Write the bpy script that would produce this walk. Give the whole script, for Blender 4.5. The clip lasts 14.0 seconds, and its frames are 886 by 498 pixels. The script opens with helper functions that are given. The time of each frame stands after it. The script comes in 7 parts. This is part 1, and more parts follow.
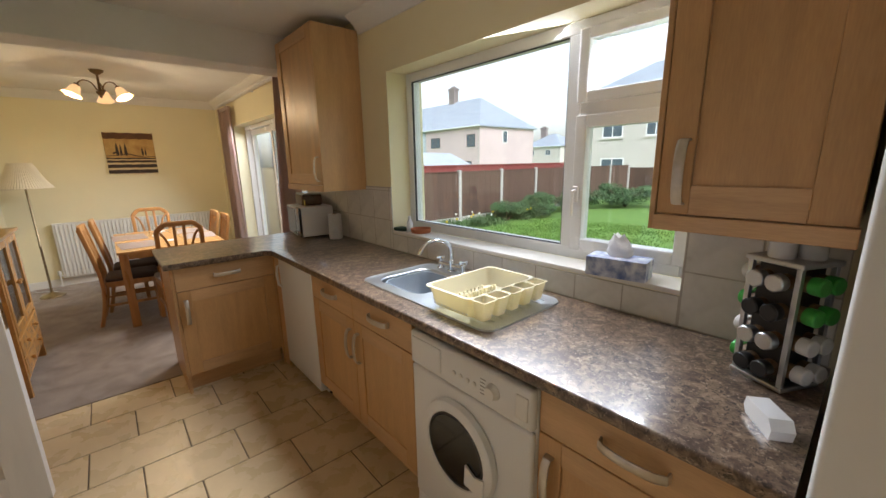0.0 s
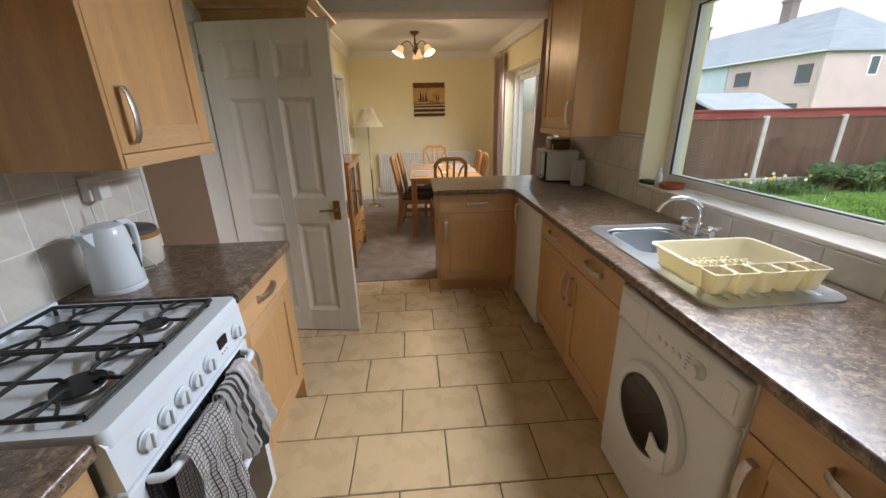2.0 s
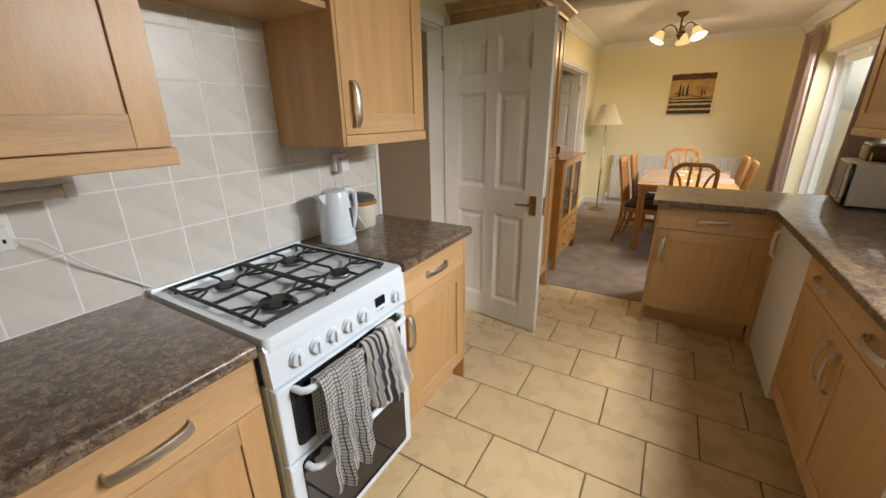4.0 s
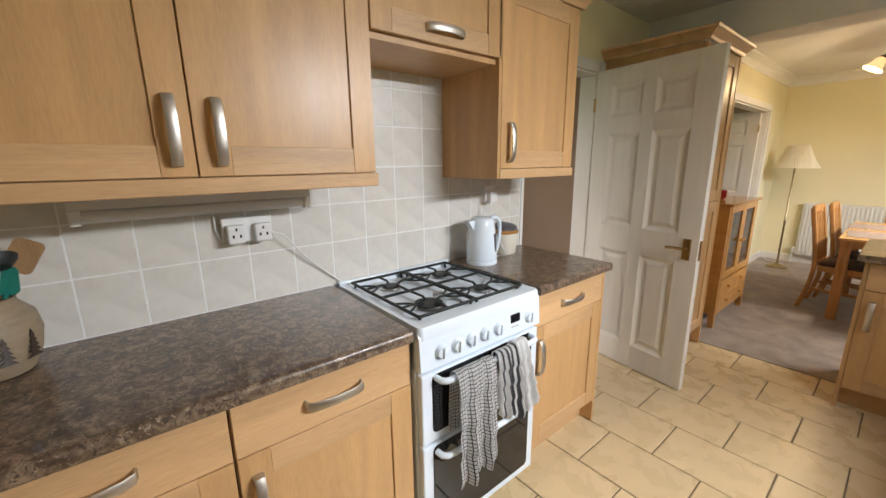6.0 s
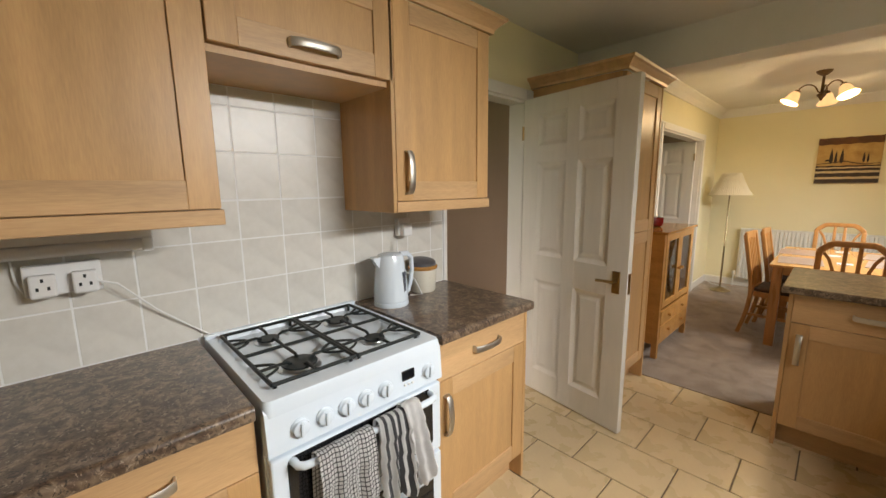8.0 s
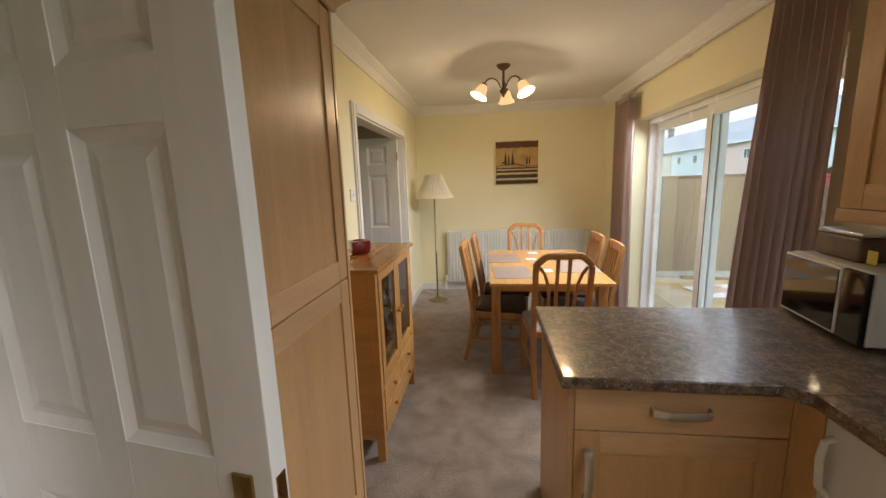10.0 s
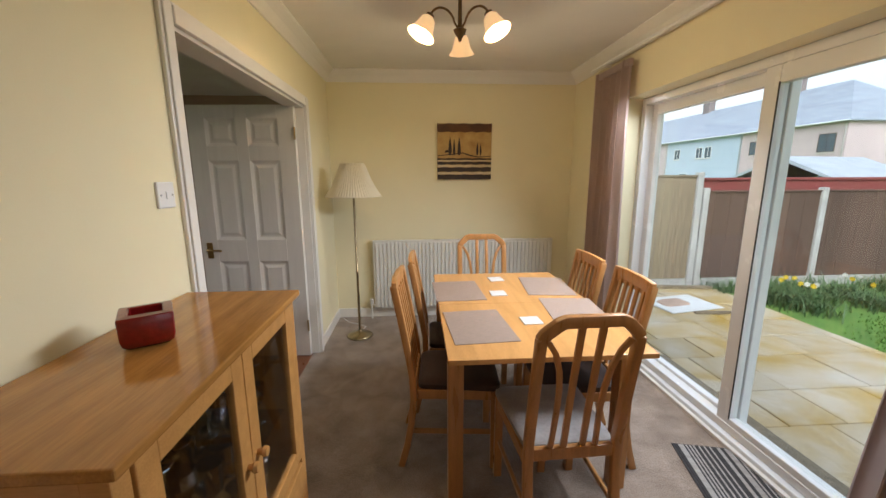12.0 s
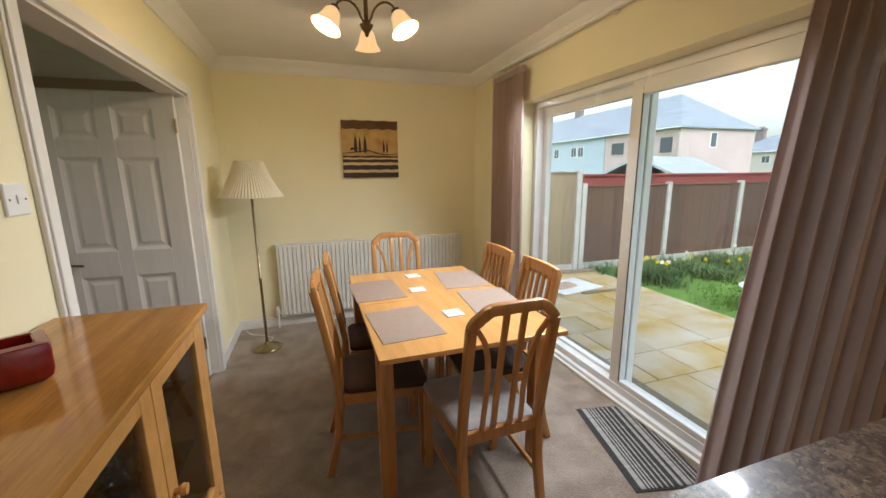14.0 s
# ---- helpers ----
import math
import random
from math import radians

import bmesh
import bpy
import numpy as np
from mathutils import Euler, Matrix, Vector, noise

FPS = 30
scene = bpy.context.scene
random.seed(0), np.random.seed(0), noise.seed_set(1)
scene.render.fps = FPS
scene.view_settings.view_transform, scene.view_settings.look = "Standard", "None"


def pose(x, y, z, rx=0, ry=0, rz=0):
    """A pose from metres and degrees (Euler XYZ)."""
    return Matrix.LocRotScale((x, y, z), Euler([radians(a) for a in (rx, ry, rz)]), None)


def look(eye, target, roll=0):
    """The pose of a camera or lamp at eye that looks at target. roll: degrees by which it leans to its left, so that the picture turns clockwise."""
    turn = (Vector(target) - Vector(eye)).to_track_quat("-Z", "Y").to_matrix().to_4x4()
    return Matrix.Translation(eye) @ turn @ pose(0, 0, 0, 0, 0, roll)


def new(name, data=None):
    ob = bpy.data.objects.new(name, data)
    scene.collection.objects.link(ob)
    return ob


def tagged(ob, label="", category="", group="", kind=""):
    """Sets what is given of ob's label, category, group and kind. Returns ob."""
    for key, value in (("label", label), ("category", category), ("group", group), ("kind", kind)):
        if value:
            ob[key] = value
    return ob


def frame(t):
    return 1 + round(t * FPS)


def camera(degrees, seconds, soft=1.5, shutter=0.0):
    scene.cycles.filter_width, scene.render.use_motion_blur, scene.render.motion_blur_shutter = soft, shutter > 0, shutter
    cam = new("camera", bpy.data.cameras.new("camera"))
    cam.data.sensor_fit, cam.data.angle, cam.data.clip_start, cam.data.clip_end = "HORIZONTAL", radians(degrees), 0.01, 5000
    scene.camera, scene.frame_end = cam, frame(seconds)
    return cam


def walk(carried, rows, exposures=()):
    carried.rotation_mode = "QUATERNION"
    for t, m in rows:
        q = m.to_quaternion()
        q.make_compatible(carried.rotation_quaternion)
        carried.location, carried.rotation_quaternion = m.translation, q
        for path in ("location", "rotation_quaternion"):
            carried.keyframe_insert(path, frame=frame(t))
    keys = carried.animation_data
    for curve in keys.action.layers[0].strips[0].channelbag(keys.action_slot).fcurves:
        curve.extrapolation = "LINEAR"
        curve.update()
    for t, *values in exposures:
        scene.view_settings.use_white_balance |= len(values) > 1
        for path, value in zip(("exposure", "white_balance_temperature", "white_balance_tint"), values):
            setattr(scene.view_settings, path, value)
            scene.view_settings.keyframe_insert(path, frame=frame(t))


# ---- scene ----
cam = camera(98.5, 14.0)
PATH = [
    (0, (0.105, 0.106, 1.481), (1.386, 1.578, 1.042), -1.1),
    (0.5, (0.138, 0.044, 1.467), (0.994, 1.772, 0.936), -1.3),
    (1, (0.156, -0.005, 1.465), (0.698, 1.821, 0.854), -1.2),
    (1.5, (0.143, -0.035, 1.465), (0.439, 1.832, 0.811), -1.3),
    (2, (0.147, -0.025, 1.473), (0.278, 1.855, 0.802), -1.2),
    (2.5, (0.158, 0.057, 1.489), (0.16, 1.94, 0.815), -1.2),
    (3, (0.212, 0.152, 1.471), (0.048, 2.029, 0.802), -1.3),
    (3.5, (0.31, 0.136, 1.464), (-0.303, 1.921, 0.802), -1.2),
    (4, (0.348, 0.103, 1.436), (-0.613, 1.731, 0.781), -0.9),
    (4.2, (0.35, 0.074, 1.436), (-0.716, 1.635, 0.781), -0.7),
    (6.3, (0.423, -0.038, 1.405), (-1.108, 1.185, 1.003), -0.6),
    (6.5, (0.424, -0.034, 1.407), (-1.114, 1.189, 1.034), -0.6),
    (7, (0.428, -0.024, 1.41), (-1.123, 1.197, 1.083), -0.7),
    (7.5, (0.465, 0.09, 1.417), (-1.084, 1.314, 1.1), -0.7),
    (8, (0.46, 0.314, 1.429), (-0.965, 1.681, 1.108), -0.6),
    (8.5, (0.341, 0.653, 1.457), (-0.825, 2.243, 1.12), -0.9),
    (9, (0.288, 1.031, 1.464), (-0.606, 2.785, 1.113), -0.9),
    (9.2, (0.219, 1.193, 1.462), (-0.513, 3.025, 1.133), -1.4),
    (11.3, (0.047, 2.867, 1.479), (0.075, 4.834, 1.118), -0.0),
    (11.5, (0.046, 2.989, 1.474), (0.089, 4.953, 1.103), -0.2),
    (12, (-0.02, 3.122, 1.462), (0.11, 5.082, 1.085), -0.2),
    (12.5, (-0.063, 3.138, 1.444), (0.294, 5.067, 1.057), -0.5),
    (13, (-0.098, 3.131, 1.452), (0.451, 5.014, 1.062), -0.5),
    (13.5, (-0.099, 3.122, 1.457), (0.502, 4.989, 1.063), -0.5),
    (14, (-0.103, 3.131, 1.461), (0.519, 4.992, 1.071), -0.5),
]
walk(cam, [(t, look(eye, target, roll)) for t, eye, target, roll in PATH], [
    (0.0, 1.5, 6000, 12), (2.5, 1.3, 6150, 13), (4.0, 1.58, 6600, 11), (6.5, 1.83, 6350, 11), (7.5, 1.73, 6400, 11), (8.0, 1.58, 6800, 10),
    (8.5, 1.5, 8200, 15), (9.0, 1.58, 6350, 10), (11.5, 1.25, 5850, 11), (12.5, 1.3, 5800, 10), (14.0, 1.38, 5850, 8)])

# ---- world and large lights ----
world = bpy.data.worlds.new("overcast_sky")
scene.world = world
world.use_nodes = True
wn, wl = world.node_tree.nodes, world.node_tree.links
sky = wn.new("ShaderNodeTexSky")
sky.sky_type = "NISHITA"
sky.sun_disc = False
sky.sun_elevation, sky.sun_rotation = radians(42), radians(210)
sky.air_density, sky.dust_density = 1.5, 4.0
grey = wn.new("ShaderNodeHueSaturation")
grey.inputs["Saturation"].default_value = 0.32
wl.new(sky.outputs[0], grey.inputs["Color"])
wl.new(grey.outputs[0], wn["Background"].inputs[0])
wn["Background"].inputs[1].default_value = 0.135

sun = new("sun", bpy.data.lights.new("sun", "SUN"))
sun.data.energy, sun.data.angle, sun.data.color = 0.3, radians(40), (1, 0.97, 0.93)
sun.matrix_world = look((0, 0, 0), (-math.sin(radians(210)) * math.cos(radians(42)), -math.cos(radians(210)) * math.cos(radians(42)), -math.sin(radians(42))))


def window_light(name, at, to, w, h, watts, fan=180):
    """An added area lamp at an opening, standing in for the sky's light that enters."""
    lamp = new(name, bpy.data.lights.new(name, "AREA"))
    lamp.data.shape, lamp.data.size, lamp.data.size_y = "RECTANGLE", w, h
    lamp.data.energy, lamp.data.color, lamp.data.spread = watts, (0.97, 0.985, 1.0), radians(fan)
    lamp.matrix_world = look(at, to)


window_light("sky_light_kitchen", (1.575, 1.4, 2.025), (0.8, 1.08, 1.24), 1.45, 0.07, 11.5, 110)
# Weak wide lamp added as fill for low light from the horizon.
window_light("horizon_light_kitchen", (1.59, 1.4, 2.03), (0.575, 1.0, 1.32), 1.4, 0.05, 1.4)
window_light("sky_light_patio", (1.575, 5.0, 1.985), (0.875, 5.1, 1.085), 1.8, 0.08, 14, 116)
# Made-up fill lamps at unseen openings, to brighten the hall and lounge.
window_light("hall_fill_light", (-1.95, 0.72, 1.55), (-1.9, 2.9, 1.2), 0.9, 1.0, 0.5)
window_light("lounge_fill_light", (-4.35, 5.0, 1.5), (-1.5, 5.2, 1.0), 2.0, 1.2, 0.7)


def bulb_light(at, watts):
    lamp = new("bulb_light", bpy.data.lights.new("bulb_light", "POINT"))
    lamp.data.energy, lamp.data.color, lamp.data.shadow_soft_size = watts, (1.0, 0.74, 0.42), 0.025
    lamp.location = at


# ---- materials ----
def mat(name, base, rough=0.5, metal=0.0, var=0.12, scale=6.0, stretch=(1, 1, 1), fine=90.0, bump=0.05, dark=None, spots=0.0, rnd=0.0, coat=0.0, rvar=0.08, sheen=0.0):
    """A surface with two scales of variation, fine relief and uneven gloss. dark: second colour; rnd: change from piece to piece."""
    m = bpy.data.materials.new(name)
    m.use_nodes = True
    n, l = m.node_tree.nodes, m.node_tree.links
    p = n["Principled BSDF"]
    p.inputs["Metallic"].default_value = metal
    p.inputs["Coat Weight"].default_value = coat
    p.inputs["Coat Roughness"].default_value = 0.12
    p.inputs["Sheen Weight"].default_value = sheen
    tc, mp = n.new("ShaderNodeTexCoord"), n.new("ShaderNodeMapping")
    mp.inputs["Scale"].default_value = stretch
    l.new(tc.outputs["Object"], mp.inputs["Vector"])
    big, small = n.new("ShaderNodeTexNoise"), n.new("ShaderNodeTexNoise")
    big.inputs["Scale"].default_value, big.inputs["Detail"].default_value, big.inputs["Distortion"].default_value = scale, 6, 0.4
    small.inputs["Scale"].default_value, small.inputs["Detail"].default_value = fine, 4
    l.new(mp.outputs[0], big.inputs["Vector"])
    l.new(mp.outputs[0], small.inputs["Vector"])
    ramp = n.new("ShaderNodeValToRGB")
    d = dark or tuple(c * (1 - 2.2 * var) for c in base)
    ramp.color_ramp.elements[0].position, ramp.color_ramp.elements[1].position = 0.32, 0.68
    ramp.color_ramp.elements[0].color, ramp.color_ramp.elements[1].color = (*d, 1), (*base, 1)
    l.new(big.outputs["Fac"], ramp.inputs[0])
    mix = n.new("ShaderNodeMix")
    mix.data_type, mix.blend_type = "RGBA", "OVERLAY"
    mix.inputs["Factor"].default_value = min(1.0, 2.0 * var + spots)
    l.new(ramp.outputs[0], mix.inputs["A"])
    l.new(small.outputs["Fac"], mix.inputs["B"])
    out = mix.outputs["Result"]
    if rnd:
        info, hsv, mr = n.new("ShaderNodeObjectInfo"), n.new("ShaderNodeHueSaturation"), n.new("ShaderNodeMapRange")
        mr.inputs["To Min"].default_value, mr.inputs["To Max"].default_value = 1 - rnd, 1 + rnd
        l.new(info.outputs["Random"], mr.inputs["Value"])
        l.new(mr.outputs[0], hsv.inputs["Value"])
        l.new(out, hsv.inputs["Color"])
        out = hsv.outputs[0]
    l.new(out, p.inputs["Base Color"])
    rr = n.new("ShaderNodeMapRange")
    rr.inputs["To Min"].default_value, rr.inputs["To Max"].default_value = max(0.02, rough - rvar), min(1, rough + rvar)
    l.new(big.outputs["Fac"], rr.inputs["Value"])
    l.new(rr.outputs[0], p.inputs["Roughness"])
    b = n.new("ShaderNodeBump")
    b.inputs["Strength"].default_value, b.inputs["Distance"].default_value = bump, 0.01
    l.new(small.outputs["Fac"], b.inputs["Height"])
    l.new(b.outputs[0], p.inputs["Normal"])
    return m


def glass_mat(name, tint=(0.94, 0.96, 0.95), gloss=0.03):
    m = bpy.data.materials.new(name)
    m.use_nodes = True
    n, l = m.node_tree.nodes, m.node_tree.links
    n.remove(n["Principled BSDF"])
    t, g, f, x = n.new("ShaderNodeBsdfTransparent"), n.new("ShaderNodeBsdfGlossy"), n.new("ShaderNodeLayerWeight"), n.new("ShaderNodeMixShader")
    pw, ml = n.new("ShaderNodeMath"), n.new("ShaderNodeMath")
    pw.operation, ml.operation = "POWER", "MULTIPLY_ADD"
    pw.inputs[1].default_value, ml.inputs[1].default_value, ml.inputs[2].default_value = 5.0, 0.75, gloss
    t.inputs[0].default_value, g.inputs["Roughness"].default_value = (*tint, 1), 0.01
    l.new(f.outputs["Facing"], pw.inputs[0]); l.new(pw.outputs[0], ml.inputs[0])
    l.new(ml.outputs[0], x.inputs[0]); l.new(t.outputs[0], x.inputs[1]); l.new(g.outputs[0], x.inputs[2])
    l.new(x.outputs[0], n["Material Output"].inputs[0])
    return m


def glow_mat(name, col, strength):
    m = bpy.data.materials.new(name)
    m.use_nodes = True
    p = m.node_tree.nodes["Principled BSDF"]
    p.inputs["Base Color"].default_value = (*col, 1)
    p.inputs["Emission Color"].default_value, p.inputs["Emission Strength"].default_value = (*col, 1), strength
    p.inputs["Roughness"].default_value = 0.3
    return m


BEECH = mat("beech_veneer", (0.61, 0.365, 0.16), 0.36, var=0.09, scale=3.0, stretch=(5, 5, 0.5), fine=55, bump=0.03, rnd=0.05)
BEECH_X = mat("beech_veneer_across", (0.64, 0.405, 0.205), 0.36, var=0.11, scale=3.0, stretch=(0.5, 5, 5), fine=55, bump=0.03, rnd=0.05)
OAK = mat("oak_lacquered", (0.52, 0.26, 0.075), 0.2, var=0.09, scale=4.0, stretch=(4, 0.6, 4), fine=70, bump=0.04)
CHAIR_WOOD = mat("beech_chair_wood", (0.47, 0.225, 0.07), 0.3, var=0.12, scale=5.0, stretch=(6, 6, 0.8), fine=70, bump=0.03)
TABLE_WOOD = mat("beech_table_wood", (0.56, 0.295, 0.10), 0.18, var=0.1, scale=3.0, stretch=(6, 0.7, 6), fine=60, bump=0.02)


def laminate(name):
    """Brown granite-pattern laminate: blotches of dark and tan broken up by small dark and pale flecks."""
    m = mat(name, (0.2, 0.14, 0.1), 0.34, bump=0.006, fine=300, rvar=0.05, coat=0.5)
    m.node_tree.nodes["Principled BSDF"].inputs["Coat Roughness"].default_value = 0.07
    n, l = m.node_tree.nodes, m.node_tree.links
    tc = n.new("ShaderNodeTexCoord")

    def noise(scale, detail, rough, bend):
        t_ = n.new("ShaderNodeTexNoise")
        t_.inputs["Scale"].default_value, t_.inputs["Detail"].default_value = scale, detail
        t_.inputs["Roughness"].default_value, t_.inputs["Distortion"].default_value = rough, bend
        l.new(tc.outputs["Object"], t_.inputs["Vector"])
        return t_.outputs["Fac"]

    def ramp(fac, stops):
        r = n.new("ShaderNodeValToRGB")
        e = r.color_ramp.elements
        e[0].position, e[0].color = stops[0][0], (*stops[0][1], 1)
        e[1].position, e[1].color = stops[-1][0], (*stops[-1][1], 1)
        for pos, col in stops[1:-1]:
            e.new(pos).color = (*col, 1)
        l.new(fac, r.inputs[0])
        return r.outputs[0]

    def over(base, top, fac):
        x = n.new("ShaderNodeMix")
        x.data_type = "RGBA"
        l.new(fac, x.inputs["Factor"]); l.new(base, x.inputs["A"]); l.new(top, x.inputs["B"])
        return x.outputs["Result"]

    blotch = ramp(noise(27, 6, 0.66, 0.9), [(0.36, (0.060, 0.038, 0.027)), (0.46, (0.108, 0.071, 0.049)), (0.54, (0.175, 0.122, 0.083)), (0.66, (0.29, 0.212, 0.145))])
    dark = ramp(noise(9, 3, 0.5, 0.4), [(0.4, (0.030, 0.021, 0.016)), (0.6, (0.050, 0.034, 0.025))])
    pale = ramp(noise(15, 3, 0.5, 0.4), [(0.4, (0.36, 0.27, 0.19)), (0.6, (0.42, 0.34, 0.26))])
    black, white = (0, 0, 0), (1, 1, 1)
    c = over(blotch, dark, ramp(noise(75, 4, 0.6, 1.2), [(0.555, black), (0.62, white)]))
    c = over(c, pale, ramp(noise(95, 4, 0.6, 0.8), [(0.585, black), (0.67, (0.8, 0.8, 0.8))]))
    l.new(c, n["Principled BSDF"].inputs["Base Color"])
    return m


LAMINATE = laminate("brown_granite_laminate")
OAK_TOP = mat("oak_lacquered_top", (0.46, 0.215, 0.05), 0.10, var=0.15, scale=3.2, stretch=(0.45, 5, 5), fine=38, bump=0.02, rvar=0.03)
FLOOR_TILE = mat("cream_ceramic_floor_tile", (0.61, 0.465, 0.27), 0.28, var=0.035, scale=7, fine=45, bump=0.02, rnd=0.05)
GROUT_DARK = mat("brown_floor_grout", (0.16, 0.115, 0.07), 0.9, var=0.15, scale=30, bump=0.2)
WALL_TILE = mat("pale_stone_wall_tile", (0.73, 0.705, 0.65), 0.3, var=0.07, scale=9, fine=40, bump=0.02, rnd=0.035)
GROUT_TAUPE = mat("taupe_wall_grout", (0.50, 0.46, 0.40), 0.9, var=0.04, scale=30, bump=0.15)
GROUT_LIGHT = mat("white_wall_grout", (0.88, 0.88, 0.87), 0.9, var=0.03, scale=30, bump=0.15)
YELLOW = mat("pale_yellow_wall_paint", (0.82, 0.745, 0.50), 0.75, var=0.025, scale=2.0, fine=220, bump=0.04)
CEILING = mat("white_ceiling_paint", (0.80, 0.78, 0.73), 0.85, var=0.03, scale=2.5, fine=60, bump=0.10)
# Darker beige: the dimness of hall and next room is put into the colour.
HALL_WALL = mat("dim_beige_paint", (0.42, 0.30, 0.215), 0.8, var=0.04, scale=2.0, fine=200, bump=0.05)
GLOSS_WHITE = mat("white_gloss_paint", (0.78, 0.75, 0.69), 0.35, var=0.025, scale=5, fine=120, bump=0.02)
DOOR_WHITE = mat("white_door_paint", (0.74, 0.70, 0.63), 0.38, var=0.03, scale=5, stretch=(4, 4, 0.6), fine=90, bump=0.04)
UPVC = mat("white_upvc", (0.82, 0.83, 0.83), 0.25, var=0.02, scale=6, bump=0.01)
ENAMEL = mat("white_enamel", (0.73, 0.81, 0.89), 0.16, var=0.02, scale=5, bump=0.005)
APPLIANCE = mat("white_appliance_steel", (0.77, 0.785, 0.80), 0.32, var=0.006, scale=6, bump=0.006, rvar=0.015)
PLASTIC_W = mat("white_plastic", (0.80, 0.80, 0.79), 0.3, var=0.02, scale=9, bump=0.01)
CARPET = mat("brown_grey_carpet", (0.34, 0.26, 0.195), 0.95, var=0.11, scale=7, fine=170, bump=0.8, spots=0.3, sheen=0.3, dark=(0.20, 0.145, 0.104))
NICKEL = mat("brushed_nickel", (0.60, 0.56, 0.50), 0.42, 1.0, var=0.05, scale=40, bump=0.02)
CHROME = mat("chrome", (0.80, 0.80, 0.80), 0.10, 1.0, var=0.02, scale=10, bump=0.003, rvar=0.03)
STEEL = mat("stainless_steel", (0.60, 0.63, 0.66), 0.36, 1.0, var=0.04, scale=20, bump=0.02)
BRASS = mat("antique_brass", (0.45, 0.31, 0.13), 0.3, 1.0, var=0.1, scale=30, bump=0.02)
BRONZE = mat("dark_bronze", (0.20, 0.135, 0.075), 0.35, 1.0, var=0.1, scale=30, bump=0.02)
BLACK = mat("black_cast_iron", (0.012, 0.017, 0.017), 0.5, var=0.2, scale=30, bump=0.05)
BLACK_GLASS = mat("black_oven_glass", (0.010, 0.011, 0.014), 0.06, var=0.05, scale=6, bump=0.0, rvar=0.02)
RUBBER = mat("dark_grey_rubber", (0.05, 0.05, 0.055), 0.6, var=0.1, scale=30, bump=0.05)


def thin(m, col, share):
    """Lets a share of the light through a thin sheet."""
    n, l = m.node_tree.nodes, m.node_tree.links
    t, x = n.new("ShaderNodeBsdfTranslucent"), n.new("ShaderNodeMixShader")
    t.inputs["Color"].default_value, x.inputs[0].default_value = (*col, 1), share
    l.new(n["Principled BSDF"].outputs[0], x.inputs[1])
    l.new(t.outputs[0], x.inputs[2])
    l.new(x.outputs[0], n["Material Output"].inputs[0])
    return m


GLASS = glass_mat("window_glass")
CLEAR = glass_mat("cabinet_glass", (0.88, 0.89, 0.90), 0.07)
CRYSTAL = glass_mat("cut_glass", (0.95, 0.97, 0.98), 0.7)


# ---- mesh helpers ----
def box(x0, x1, y0, y1, z0, z1, r=0.0, seg=2):
    bm = bmesh.new()
    vs = [bm.verts.new((x, y, z)) for x in (x0, x1) for y in (y0, y1) for z in (z0, z1)]
    for f in ((0, 1, 3, 2), (4, 6, 7, 5), (0, 4, 5, 1), (2, 3, 7, 6), (0, 2, 6, 4), (1, 5, 7, 3)):
        bm.faces.new([vs[i] for i in f])
    if r:
        bmesh.ops.bevel(bm, geom=bm.edges[:], offset=r, segments=seg, profile=0.5, affect="EDGES")
    return bm


def join(*bms):
    out = bmesh.new()
    for b in bms:
        me = bpy.data.meshes.new("join")
        b.to_mesh(me)
        out.from_mesh(me)
        bpy.data.meshes.remove(me)
        b.free()
    return out


def moved(bm, m):
    bmesh.ops.transform(bm, matrix=m, verts=bm.verts[:])
    return bm


def prism(pts, a0, a1, axis="y"):
    """A flat outline carried along an axis: pts are (x, z) for y, (y, z) for x, (x, y) for z."""
    bm = bmesh.new()
    def at(p, a):
        return {"y": (p[0], a, p[1]), "x": (a, p[0], p[1]), "z": (p[0], p[1], a)}[axis]
    lo, hi = [bm.verts.new(at(p, a0)) for p in pts], [bm.verts.new(at(p, a1)) for p in pts]
    k = len(pts)
    for i in range(k):
        bm.faces.new((lo[i], lo[(i + 1) % k], hi[(i + 1) % k], hi[i]))
    bm.faces.new(lo[::-1]); bm.faces.new(hi)
    bmesh.ops.recalc_face_normals(bm, faces=bm.faces[:])
    return bm


def lathe(profile, seg=24):
    """Turned about z: profile is (radius, z) from bottom to top."""
    bm = bmesh.new()
    rings = [[bm.verts.new((r * math.cos(2 * math.pi * i / seg), r * math.sin(2 * math.pi * i / seg), z)) for i in range(seg)] if r > 1e-5 else [bm.verts.new((0, 0, z))] for r, z in profile]
    for a, b in zip(rings, rings[1:]):
        for i in range(seg):
            j = (i + 1) % seg
            if len(a) == 1 and len(b) > 1:
                bm.faces.new((a[0], b[j], b[i]))
            elif len(b) == 1 and len(a) > 1:
                bm.faces.new((a[i], a[j], b[0]))
            elif len(a) > 1:
                bm.faces.new((a[i], a[j], b[j], b[i]))
    for ring, flip in ((rings[0], True), (rings[-1], False)):
        if len(ring) > 1:
            bm.faces.new(ring[::-1] if flip else ring)
    return bm


